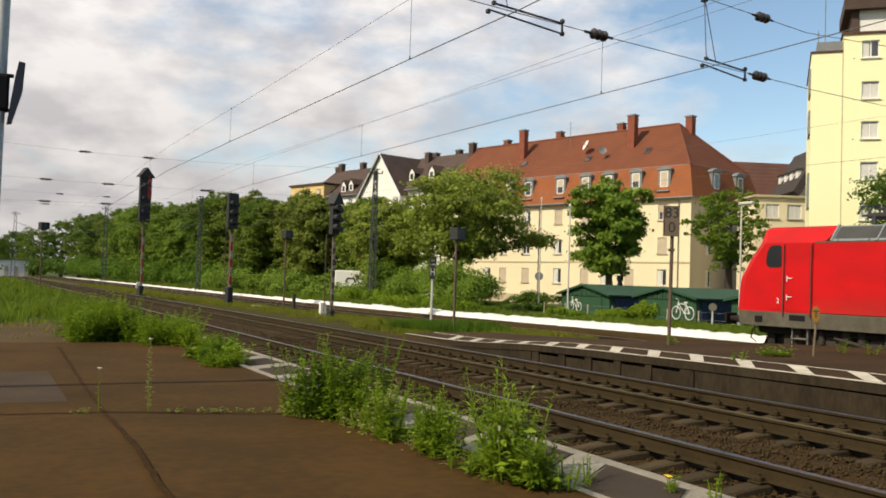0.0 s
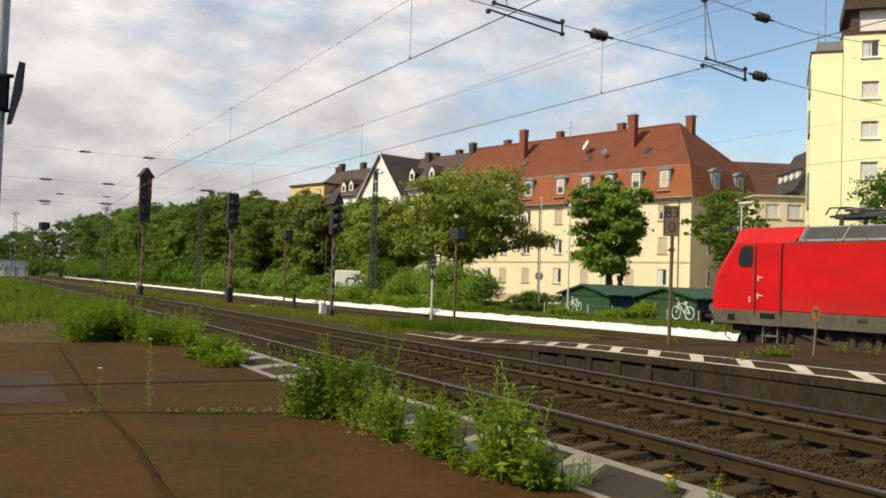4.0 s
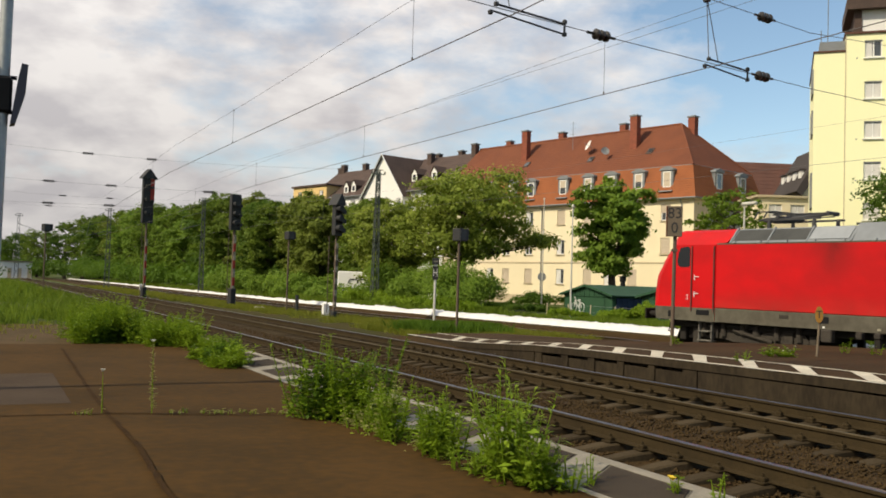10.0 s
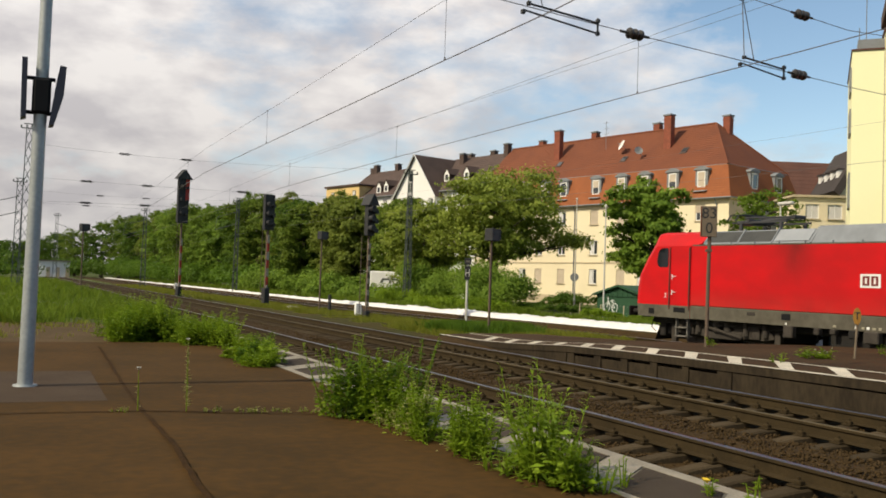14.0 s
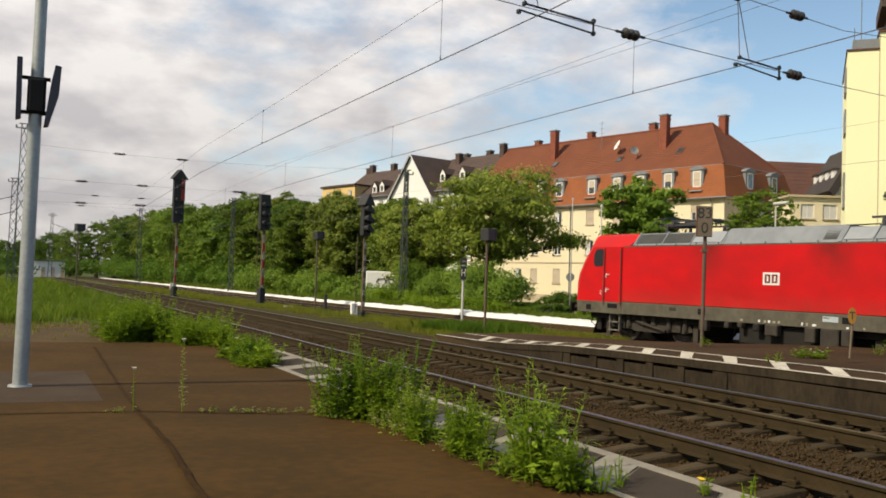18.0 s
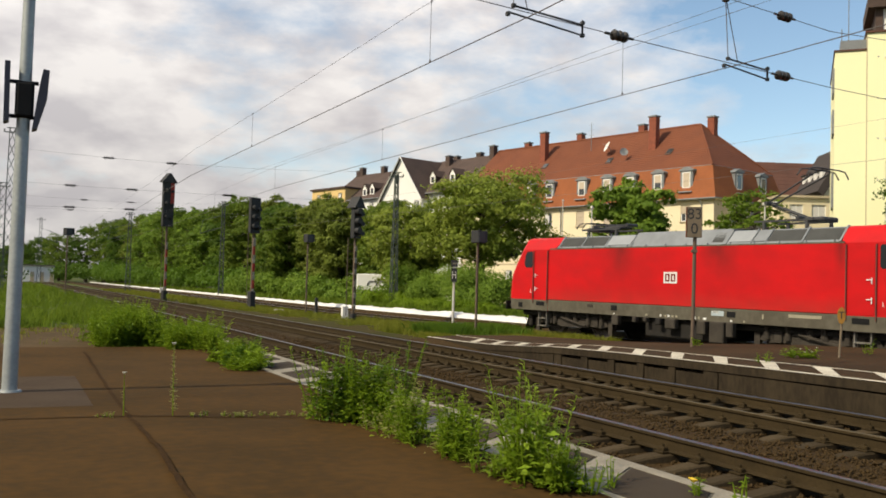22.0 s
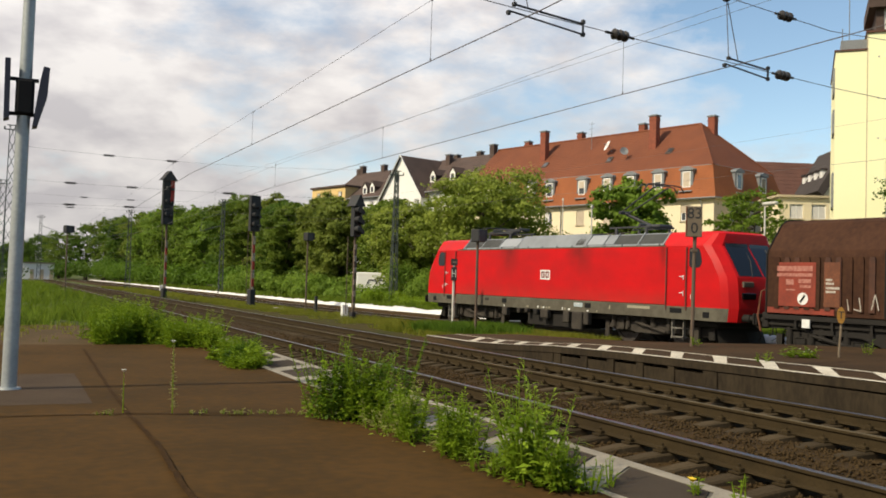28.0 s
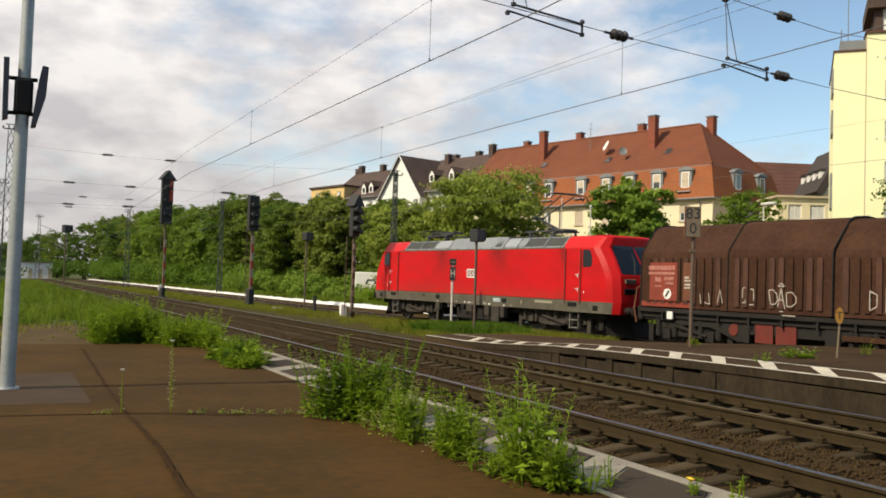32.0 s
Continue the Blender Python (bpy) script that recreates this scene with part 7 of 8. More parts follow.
def grass(name, label, n, seed, where, h0, h1, width, material=None, lean=0.35, bunch=1):
    """Blades of grass: narrow bent triangles in one sheet."""
    rng = np.random.default_rng(seed)
    p = where(rng, n)
    if bunch > 1:
        k = n // bunch
        p = np.repeat(p[:k], bunch, 0) + np.c_[rng.normal(0, 0.05, (k * bunch, 2)), np.zeros(k * bunch)]
        n = len(p)
    a = rng.uniform(0, 6.28, n)
    h = rng.uniform(h0, h1, n)
    w = width * rng.uniform(0.6, 1.4, n)
    side = np.stack([np.cos(a), np.sin(a), 0 * a], -1) * w[:, None]
    tip = np.stack([rng.normal(0, lean, n), rng.normal(0, lean, n), np.ones(n)], -1) * h[:, None]
    mid = tip * [0.35, 0.35, 0.6]
    v = np.stack([p - side, p + side, p + mid + side * 0.7, p + tip, p + mid - side * 0.7], 1).reshape(-1, 3)
    f = np.arange(5 * n).reshape(-1, 5)
    return tagged(new(name, cloud_mesh(name, v, f, material or GRASS)), label, "grass", kind="stuff")


def patchy(x0, x1, y0, y1, z, power=1.0, fx=None, scale=0.6, wide=3.0):
    def where(rng, n):
        m = int(n * wide)
        y = y0 + (y1 - y0) * rng.random(m) ** power
        lo = x0 if fx is None else np.array([fx(t)[0] for t in y])
        hi = x1 if fx is None else np.array([fx(t)[1] for t in y])
        x = lo + (hi - lo) * rng.random(m)
        dens = np.sin(x * 1.7 * scale + np.sin(y * scale) * 2) * np.cos(y * 1.3 * scale + x) + rng.normal(0, 0.5, m)
        ok = np.argsort(-dens)[:n]
        return np.stack([x[ok], y[ok], np.full(n, z)], -1)
    return where


# near bank beyond the platform's end
near_edge = lambda y: (-14.0, min(4.25, 3.2 + (y - 19) * 0.04))
g = Geo()
for y0, y1 in zip(range(20, 200, 6), range(26, 206, 6)):
    for x0, x1 in ((-40, -6), (-6, 1), (1, 3.2)):
        z = lambda x, y: (0.22 if x < 3 else -0.05) + 0.05 * math.sin(x + y * 0.3)
        g.add([(x0, y0 - 0.5, z(x0, y0)), (x1, y0 - 0.5, z(x1, y0)), (x1, y1 - 0.5, z(x1, y1)), (x0, y1 - 0.5, z(x0, y1))], [(0, 1, 2, 3)])
    g.add([(3.2, y0 - 0.5, -0.03), (4.6, y0 - 0.5, -0.35), (4.6, y1 - 0.5, -0.35), (3.2, y1 - 0.5, -0.03)], [(0, 1, 2, 3)])
solid("grass_bank", g, GRASSLAND, "overgrown grassy bank beyond the platform's end", "grass bank", kind="structure")
solid("path_strip", Geo().box((-12, 18.1, 0.10), (1.75, 25.4, 0.318)), PATH_DIRT, "bare brown strip of old platform surface", "path", kind="structure")
grass("tall_grass", "tall green grass beyond the platform's end", 26000, 41, patchy(-14, 3.0, 25.0, 60, 0.2, 1.3, near_edge), 0.22, 0.60, 0.013, GRASS_TALL, bunch=4)
grass("sparse_grass", "sparse low grass on the old platform surface", 2600, 49, patchy(-9.0, 1.6, 18.3, 25.4, 0.315, 1.0, scale=1.6, wide=4.0), 0.03, 0.14, 0.008, GRASS, bunch=5)
grass("tall_grass", "tall green grass along the near track", 12000, 42, patchy(-20, 3.6, 58, 150, 0.2, 1.3), 0.3, 0.8, 0.03, GRASS_TALL, bunch=3)

# strip between the middle and the far track
mid_edge = lambda y: (B_X + 2.0, c_x(y) - 1.55)
g = Geo()
for y0, y1 in zip(range(24, 160, 4), range(28, 164, 4)):
    (a0, b0), (a1, b1) = mid_edge(y0), mid_edge(y1)
    for k in range(4):
        P = lambda t, a, b, y: (a + (b - a) * t, y, -0.20 + 0.12 * math.sin(math.pi * t) + 0.03 * math.sin(3 * y + 5 * t))
        g.add([P(k / 4, a0, b0, y0), P((k + 1) / 4, a0, b0, y0), P((k + 1) / 4, a1, b1, y1), P(k / 4, a1, b1, y1)], [(0, 1, 2, 3)])
solid("middle_strip", g, SOIL, "brownish strip of soil and grass between the tracks", "grass strip", kind="structure")
grass("short_grass", "yellowish green grass between the tracks", 70000, 43, patchy(0, 0, 26.0, 75, -0.15, 1.5, lambda y: (mid_edge(y)[0] + 0.8 + max(0, 28 - y) * 0.8, mid_edge(y)[1]), wide=1.5), 0.08, 0.28, 0.010, bunch=3)
grass("short_grass", "dry grass further along between the tracks", 9000, 44, patchy(0, 0, 70, 150, -0.15, 1.3, mid_edge), 0.12, 0.34, 0.03, bunch=2)
grass("grass_tuft", "dense bright green grass at the end of the island platform", 22000, 45,
      lambda rng, n: np.stack([rng.uniform(13.2, 16.5, n), 29.6 + rng.normal(0, 0.75, n), np.full(n, -0.08)], -1), 0.16, 0.46, 0.012, LEAF_BUSH)
# bank behind the far track
bank = lambda y: (bank_line(y) + 3.2, bank_line(y) + 9.5)
grass("bank_grass", "fresh green grass on the bank behind the white sheeting", 24000, 46, patchy(0, 0, 46, 75, 0.0, 1.2, bank), 0.2, 0.55, 0.018, GRASS_TALL, bunch=3)
grass("bank_grass", "uneven fresh green grass on the bank before the garages", 34000, 48, patchy(0, 0, 20, 47, 0.0, 1.0, bank), 0.10, 0.42, 0.012, GRASS_TALL, bunch=4)
grass("bank_grass", "fresh green grass further along the bank", 16000, 47, patchy(0, 0, 70, 260, 0.0, 1.5, bank), 0.2, 0.7, 0.04, GRASS_TALL, bunch=3)


def weed(label, at, height, seed, stems=7, leaf=0.085, spread=0.18, per=26, material=None, name="weed", flower=None, narrow=0.16, bush=0):
    """Upright stems with narrow leaves all the way up."""
    rng = np.random.default_rng(seed)
    root = thing(name, label, "weed", "weeds on the platform", at=at)
    g, vs = Geo(), []
    heads = []
    for k in range(stems):
        a = rng.uniform(0, 6.28)
        q = spread * rng.random() ** 0.5
        base = Vector((math.cos(a) * q, math.sin(a) * q, -0.01))
        h = height * rng.uniform(0.55, 1.0)
        tip = base + Vector((math.cos(a) * h * 0.42 * rng.random() + h * rng.normal(0, 0.07), math.sin(a) * h * 0.42 * rng.random() + h * rng.normal(0, 0.07), h))
        g.cyl(base, base.lerp(tip, 0.5), 0.006, 0.005, n=5, caps=False)
        g.cyl(base.lerp(tip, 0.5), tip, 0.005, 0.002, n=5, caps=False)
        heads.append(tip)
        m = max(5, int(per * h / height))
        for i in range(m):
            t = 0.08 + 0.92 * (i + rng.random()) / m
            o = base.lerp(tip, t)
            b = rng.uniform(0, 6.28)
            L = leaf * rng.uniform(0.7, 1.5) * (1.25 - 0.6 * t)
            d = Vector((math.cos(b), math.sin(b), rng.uniform(0.1, 0.9))).normalized()
            s = d.cross(Vector((0, 0, 1))).normalized() * L * narrow
            droop = Vector((0, 0, -0.25 * L))
            vs += [o, o + d * L * 0.45 + s, o + d * L + droop, o + d * L * 0.45 - s]
    for _ in range(bush):
        a, q, w = rng.uniform(0, 6.28), rng.random() ** 0.5, rng.random()
        reach = spread * 1.5 * math.sqrt(max(0.05, 1 - w * w * 0.8))
        o = Vector((math.cos(a) * q * reach, math.sin(a) * q * reach, height * 0.78 * w * (1 - 0.35 * q)))
        L = leaf * rng.uniform(0.5, 1.0)
        d = Vector((math.cos(a) + rng.normal(0, 0.7), math.sin(a) + rng.normal(0, 0.7), rng.uniform(-0.1, 0.9))).normalized()
        s = d.cross(Vector((rng.normal(0, 0.4), rng.normal(0, 0.4), 1))).normalized() * L * (narrow + 0.12)
        vs += [o, o + d * L * 0.5 + s, o + d * L - Vector((0, 0, 0.2 * L)), o + d * L * 0.5 - s]
    tagged(part("stem", g, LEAF_WEED, root, "thin green stems"), kind="stuff")
    part("leaves", cloud_mesh("leaves", vs, np.arange(len(vs)).reshape(-1, 4), material or LEAF_WEED), None, root, "narrow green leaves")
    if flower:
        for tip in heads[:flower[1]]:
            part("flower", Geo().cyl(tip, tip + Vector((0, 0, 0.02)), 0.004, 0.024, n=8), flower[0], root, "small flower")
    return root


YELLOW_F = mat("yellow_flower", (0.75, 0.50, 0.02), 0.7, None, 5, 0.3, 30, 0)
WHITE_F = mat("white_flower", (0.75, 0.73, 0.66), 0.7, None, 5, 0.3, 30, 0)


def platform_weeds():
    rng = random.Random(17)
    tall = "tall bushy green weed growing from the platform edge joint"
    # big bush by the joint
    for k in range(8):
        weed(tall, (2.72 + rng.uniform(0, 0.6), 7.95 + rng.uniform(-0.1, 0.55), NEAR_Z), rng.uniform(0.50, 0.84), 200 + k, 9, 0.058, 0.17, 46, (LEAF_WEED, LEAF_BUSH)[k % 2], narrow=0.25, bush=560)
    for k in range(6):
        weed("slender pale green weed in the joint of the platform edge", (3.04 + rng.uniform(-0.10, 0.16), 7.50 - 0.11 * k, NEAR_Z), rng.uniform(0.36, 0.56), 230 + k, 6, 0.060, 0.09, 40, (LEAF_WILLOW, LEAF_WEED, LEAF_WILLOW, LEAF_DRY)[k % 4], narrow=0.16, bush=60)
    for k in range(5):
        weed("low dry weed along the joint of the platform edge", (2.94 + 0.03 * k, 7.60 - 0.28 * k, NEAR_Z), rng.uniform(0.16, 0.28), 240 + k, 7, 0.055, 0.12, 14, (LEAF_DRY, LEAF_WILLOW)[k % 2], narrow=0.14, bush=30)
    for k in range(6):
        weed("slender green weed in the joint of the platform edge", (3.03 + rng.uniform(-0.10, 0.14), 6.52 - 0.085 * k, NEAR_Z), rng.uniform(0.40, 0.60), 250 + k, 6, 0.066, 0.07, 44, (LEAF_WEED, LEAF_WILLOW, LEAF_WEED)[k % 3], narrow=0.13, bush=80)
    for k in range(8):
        weed("leafy green weed leaning over the platform edge", (3.10 + rng.uniform(-0.10, 0.16), 5.58 - 0.085 * k, NEAR_Z), rng.uniform(0.68, 0.82) if k in (0, 1, 3, 4, 6) else rng.uniform(0.30, 0.52), 260 + k, 6, 0.110, 0.08, 38, (LEAF_WILLOW, LEAF_WEED, LEAF_WEED)[k % 3], narrow=0.085, bush=50)
    for k in range(6):
        weed("low sprawling weed at the foot of the taller ones", (3.00 + 0.06 * k, 5.68 - 0.15 * k, NEAR_Z), 0.22, 280 + k, 8, 0.10, 0.10, 12, (LEAF_WILLOW, LEAF_WEED)[k % 2], narrow=0.06, bush=10)
    weed("single thin stalk with narrow leaves on the platform edge", (3.74, 6.0, NEAR_Z), 0.55, 289, 2, 0.06, 0.02, 34, LEAF_WILLOW, narrow=0.14)
    for k, (x, y) in enumerate(((3.95, 4.62), (3.55, 5.0), (4.1, 4.4))):
        weed("low weed with yellow flowers at the platform edge", (x, y, NEAR_Z), 0.13 if k == 0 else 0.2, 290 + k, 4, 0.05, 0.05, 9, flower=(YELLOW_F, 2) if k == 0 else None)
    # lone plants in the asphalt joint
    weed("single tall weed with small pale flowers in the asphalt crack", (1.40, 8.85, NEAR_Z), 0.74, 303, 1, 0.042, 0.014, 80, LEAF_DRY, flower=(WHITE_F, 1), narrow=0.30)
    weed("thin weed with a white flower in the asphalt crack", (0.98, 8.98, NEAR_Z), 0.40, 302, 1, 0.03, 0.01, 10, LEAF_DRY, flower=(WHITE_F, 1))
    for k, x in enumerate((0.85, 1.65, 1.9, 2.05, 2.25, 2.5, 2.62)):
        weed("tiny weed sprouting from the asphalt joint", (x, 8.95 - 0.16 * (x - 0.8), NEAR_Z), 0.06, 310 + k, 6, 0.04, 0.09, 6, LEAF_DRY)
    # overgrown end of the platform: two tall clumps and a lower one by the edge
    for n, (x0, x1), (y0, y1), (h0, h1), seed in ((26, (1.50, 2.75), (18.2, 20.6), (0.66, 1.12), 330), (22, (2.80, 3.55), (16.9, 19.4), (0.48, 0.82), 360), (9, (3.0, 3.45), (13.3, 15.6), (0.24, 0.46), 390)):
        for k in range(n):
            x, y = rng.uniform(x0, x1), rng.uniform(y0, y1)
            edge = min(x - x0, x1 - x) / (x1 - x0)
            weed("dense tall green weeds overgrowing the platform's end" if h1 > 0.5 else "green weed at the platform edge", (x, y, 0.27 if y > 17.5 else NEAR_Z), rng.uniform(h0, h1) * (0.72 + 0.8 * edge), seed + k, 13, 0.10, 0.20, 34,
                 (LEAF_WEED, LEAF_WEED, LEAF_BUSH, LEAF_WEED, LEAF_WILLOW)[k % 5], narrow=0.15, bush=110)
    # island platform
    weed("low bushy plant with white flowers on the island platform", (14.17, 13.66, ISLE_Z), 0.24, 401, 16, 0.13, 0.28, 10, flower=(WHITE_F, 6), narrow=0.3)
    for k, (x, y) in enumerate(((14.7, 17.3), (12.42, 12.78), (17.0, 14.5), (16.4, 12.6), (17.3, 13.9))):
        weed("thin weed on the island platform", (x, y, ISLE_Z), 0.22 + 0.12 * (k > 1), 410 + k, 5, 0.10, 0.12, 9)


platform_weeds()


# ---- railway furniture ----
MAST_GREEN = mat("weathered_green_steel", (0.075, 0.090, 0.075), 0.7, (0.045, 0.052, 0.045), 3, 0.7, 20, 0.1)
WIRE = mat("overhead_wire", (0.11, 0.10, 0.10), 0.6, None, 2, 0.3, 20, 0)
INSULATOR = mat("brown_insulator", (0.030, 0.026, 0.024), 0.35, None, 3, 0.3, 20, 0)
SIGNAL_BLACK = mat("signal_black", (0.018, 0.018, 0.019), 0.65, (0.03, 0.03, 0.03), 2, 0.5, 20, 0.05)
STRIPE_WHITE = mat("dirty_white_stripe", (0.40, 0.36, 0.28), 0.8, (0.16, 0.11, 0.07), 5, 0.9, 14, 0.05)
SIGNAL_RED = mat("faded_signal_red", (0.36, 0.030, 0.020), 0.7, (0.22, 0.03, 0.02), 3, 0.6, 20, 0.05)
SIGN_PLATE = mat("dirty_sign_plate", (0.17, 0.13, 0.085), 0.8, (0.11, 0.085, 0.06), 4, 0.7, 30, 0.05)
RUSTY_POST = mat("rusty_post", (0.115, 0.080, 0.055), 0.8, (0.07, 0.05, 0.036), 4, 0.7, 25, 0.1)
PALE_POST = mat("pale_post", (0.52, 0.50, 0.45), 0.7, (0.40, 0.38, 0.34), 3, 0.6, 25, 0.05)
SPEAKER = mat("dark_blue_grey_plastic", (0.028, 0.028, 0.045), 0.5, None, 4, 0.4, 30, 0.05)


def lettering(parent, body, size, m, material, name="figure"):
    c = bpy.data.curves.new(name, "FONT")
    c.body, c.size, c.align_x, c.align_y, c.extrude = body, size, "CENTER", "CENTER", 0.002
    c.materials.append(material)
    ob = new(name, c)
    ob.parent, ob.matrix_basis = parent, m
    return ob


def platform_pole():
    root = thing("platform_pole", "galvanised steel pole on the platform carrying two loudspeakers", "pole", at=(0.05, 11.08, NEAR_Z))
    g = Geo()
    g.cyl((-0.025, 0, 0), (-0.005, 0, 3.6), 0.080, 0.066, n=20)
    g.cyl((-0.005, 0, 3.6), (0.015, 0, 7.4), 0.066, 0.050, n=20)
    g.cyl((-0.025, 0, 0), (-0.025, 0, 0.03), 0.13, 0.12, n=20)
    part("shaft", g, STEEL_GREY, root, "tapered galvanised shaft", smooth=True)
    g = Geo().box((-0.10, -0.11, 2.98), (0.09, 0.11, 3.38), bev=0.03)
    part("bracket", g, BLACK, root, "black clamp bracket")
    for sx, lo, hi in ((-1, 2.90, 3.58), (1, 2.86, 3.53)):
        c = 0.02
        if sx < 0:
            poly = [(c - 0.17, lo + 0.04), (c - 0.225, lo + 0.02), (c - 0.235, hi), (c - 0.18, hi)]
        else:
            poly = [(c + 0.06, lo), (c + 0.11, lo + 0.01), (c + 0.20, lo + 0.35), (c + 0.215, hi - 0.01), (c + 0.15, hi), (c + 0.12, lo + 0.5)]
        g = Geo().prism(poly, 1, -0.11, 0.11)
        part("loudspeaker", g, SPEAKER, root, "dark column loudspeaker")
        for z in (3.0, 3.38):
            part("speaker_arm", Geo().cyl((c + sx * 0.04, 0, z), (c + sx * (0.18 if sx < 0 else 0.11), 0, z), 0.022, n=8), BLACK, root)
    return root


platform_pole()


def lattice(g, p, q, w0, w1, n=9):
    """A square lattice mast: four legs and crossing braces."""
    p, q = Vector(p), Vector(q)
    def corner(t, a, b):
        w = w0 + (w1 - w0) * t
        return p.lerp(q, t) + Vector((a * w / 2, b * w / 2, 0))
    cs = [(-1, -1), (1, -1), (1, 1), (-1, 1)]
    for a, b in cs:
        g.cyl(corner(0, a, b), corner(1, a, b), 0.045, 0.035, n=4)
    for k in range(n):
        t0, t1 = k / n, (k + 1) / n
        for i in range(4):
            (a, b), (c, d) = cs[i], cs[(i + 1) % 4]
            g.cyl(corner(t0, a, b), corner(t1, c, d), 0.018, n=4, caps=False)
            g.cyl(corner(t0, c, d), corner(t1, a, b), 0.018, n=4, caps=False)


def insulator(g, p, d, n=3, r=0.088, gap=0.112):
    p, d = Vector(p), Vector(d).normalized()
    L = n * gap
    g.cyl(p - d * (L / 2 + 0.14), p + d * (L / 2 + 0.14), 0.022, n=6)
    for k in range(n):
        c = p + d * ((k - (n - 1) / 2) * gap)
        g.cyl(c - d * 0.050, c - d * 0.01, r * 0.45, r, n=12)
        g.cyl(c - d * 0.01, c + d * 0.018, r, r * 0.95, n=12)
        g.cyl(c + d * 0.018, c + d * 0.045, r * 0.95, r * 0.5, n=12)


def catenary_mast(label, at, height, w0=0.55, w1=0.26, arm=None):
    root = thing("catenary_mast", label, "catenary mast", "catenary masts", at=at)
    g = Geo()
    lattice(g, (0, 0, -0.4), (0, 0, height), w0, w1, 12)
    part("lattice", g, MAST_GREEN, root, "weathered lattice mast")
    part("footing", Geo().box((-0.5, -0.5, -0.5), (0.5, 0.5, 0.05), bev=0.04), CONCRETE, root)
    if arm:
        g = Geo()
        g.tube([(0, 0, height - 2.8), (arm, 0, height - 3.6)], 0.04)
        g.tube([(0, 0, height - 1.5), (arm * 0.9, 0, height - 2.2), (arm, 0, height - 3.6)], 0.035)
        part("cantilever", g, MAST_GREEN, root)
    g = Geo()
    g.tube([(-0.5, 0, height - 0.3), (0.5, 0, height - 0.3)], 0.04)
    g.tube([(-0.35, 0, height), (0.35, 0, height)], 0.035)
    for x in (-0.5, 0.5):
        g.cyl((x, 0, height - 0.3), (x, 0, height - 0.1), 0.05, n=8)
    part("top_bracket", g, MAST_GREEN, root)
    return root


MAST = "weathered green lattice mast for the overhead line beside the tracks"
catenary_mast(MAST, (24.6, 61.2, -0.2), 9.9, 0.46, 0.20)
catenary_mast(MAST, (20.6, 101.5, -0.3), 10.6, 0.46, 0.26, -2.4)
catenary_mast(MAST, (13.4, 124.0, -0.3), 10.4, 0.6, 0.3, -2.6)
catenary_mast(MAST, (3.6, 150.0, -0.1), 10.4, 0.6, 0.3, 2.4)
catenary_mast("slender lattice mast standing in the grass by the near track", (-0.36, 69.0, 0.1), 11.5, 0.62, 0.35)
catenary_mast("slender lattice mast further along the near track", (-0.95, 85.0, 0.1), 9.2, 0.62, 0.42, -2.6)
catenary_mast("tall lattice mast of the cross-span beside the far platform", (29.0, 15.4, -0.3), 10.6, 0.9, 0.3)
catenary_mast("tall lattice mast of the cross-span behind the platform", (-22.0, 6.82, 0.2), 10.6, 0.9, 0.3)


def wire(name, label, pts, r=0.012):
    return solid(name, Geo().tube(pts, r, 5), WIRE, label, "wire", "overhead wires")


def line(fx, y0, y1, zf, step=2.0):
    n = int((y1 - y0) / step) + 1
    return [(fx(y0 + (y1 - y0) * i / (n - 1)), y0 + (y1 - y0) * i / (n - 1), zf(y0 + (y1 - y0) * i / (n - 1))) for i in range(n)]


def zigzag(keys):
    ys, xs = zip(*keys)
    return lambda y: float(np.interp(y, ys, xs))


WIRE_A = zigzag([(-50, 5.6), (10.6, 6.6), (12, 6.52), (35, 5.88), (69, 6.35), (112, 5.7), (170, 6.3), (320, 6.0)])
WIRE_B = zigzag([(-50, 9.4), (8.9, 11.25), (12.5, 10.96), (26.8, 10.26), (37.6, 9.7), (69, 10.1), (112, 9.4), (170, 10.0), (320, 9.75)])


def wire_c(y):
    return c_x(y) + 0.3 * math.sin(y * 0.045)


def sag(y):
    """Messenger wire: high at the supports, lower between them."""
    for a, b in ((-50, 12.3), (12.3, 69), (69, 112), (112, 165), (165, 240), (240, 320)):
        if a <= y <= b:
            t = (y - a) / (b - a)
            return 6.62 - 0.9 * t * (1 - t)
    return 6.6


for nm, fx, z in (("near", WIRE_A, 5.5), ("middle", WIRE_B, 5.5), ("far", wire_c, 5.43)):
    wire("contact_wire", f"contact wire over the {nm} track", line(fx, -45, 300, lambda y, z=z: z, 4.0), 0.009 if nm != "far" else 0.005)
    wire("messenger_wire", f"carrying wire over the {nm} track", line(fx, -45, 300, sag, 4.0), 0.004 if nm != "far" else 0.003)
    drops = Geo()
    for y in [14.65, 26.5, 40] if nm == "near" else [15.1, 26.8, 37.6, 51] if nm == "middle" else [52, 60]:
        drops.cyl((fx(y), y, z), (fx(y), y, sag(y)), 0.0045, n=4)
        drops.cyl((fx(y), y, z), (fx(y), y, z + 0.05), 0.016, n=5)
        drops.cyl((fx(y), y, sag(y) - 0.02), (fx(y), y, sag(y) + 0.03), 0.016, n=5)
    tagged(new("dropper_wires", drops.mesh("dropper_wires", WIRE)), f"thin droppers holding the wire over the {nm} track", "wire", kind="stuff")


wire("feeder_wire", "thin feeder wire strung above the island platform", [(13.0, y, 7.28 + 0.0245 * (y - 13.38)) for y in (4, 12, 20, 30, 42, 60)], 0.0045)


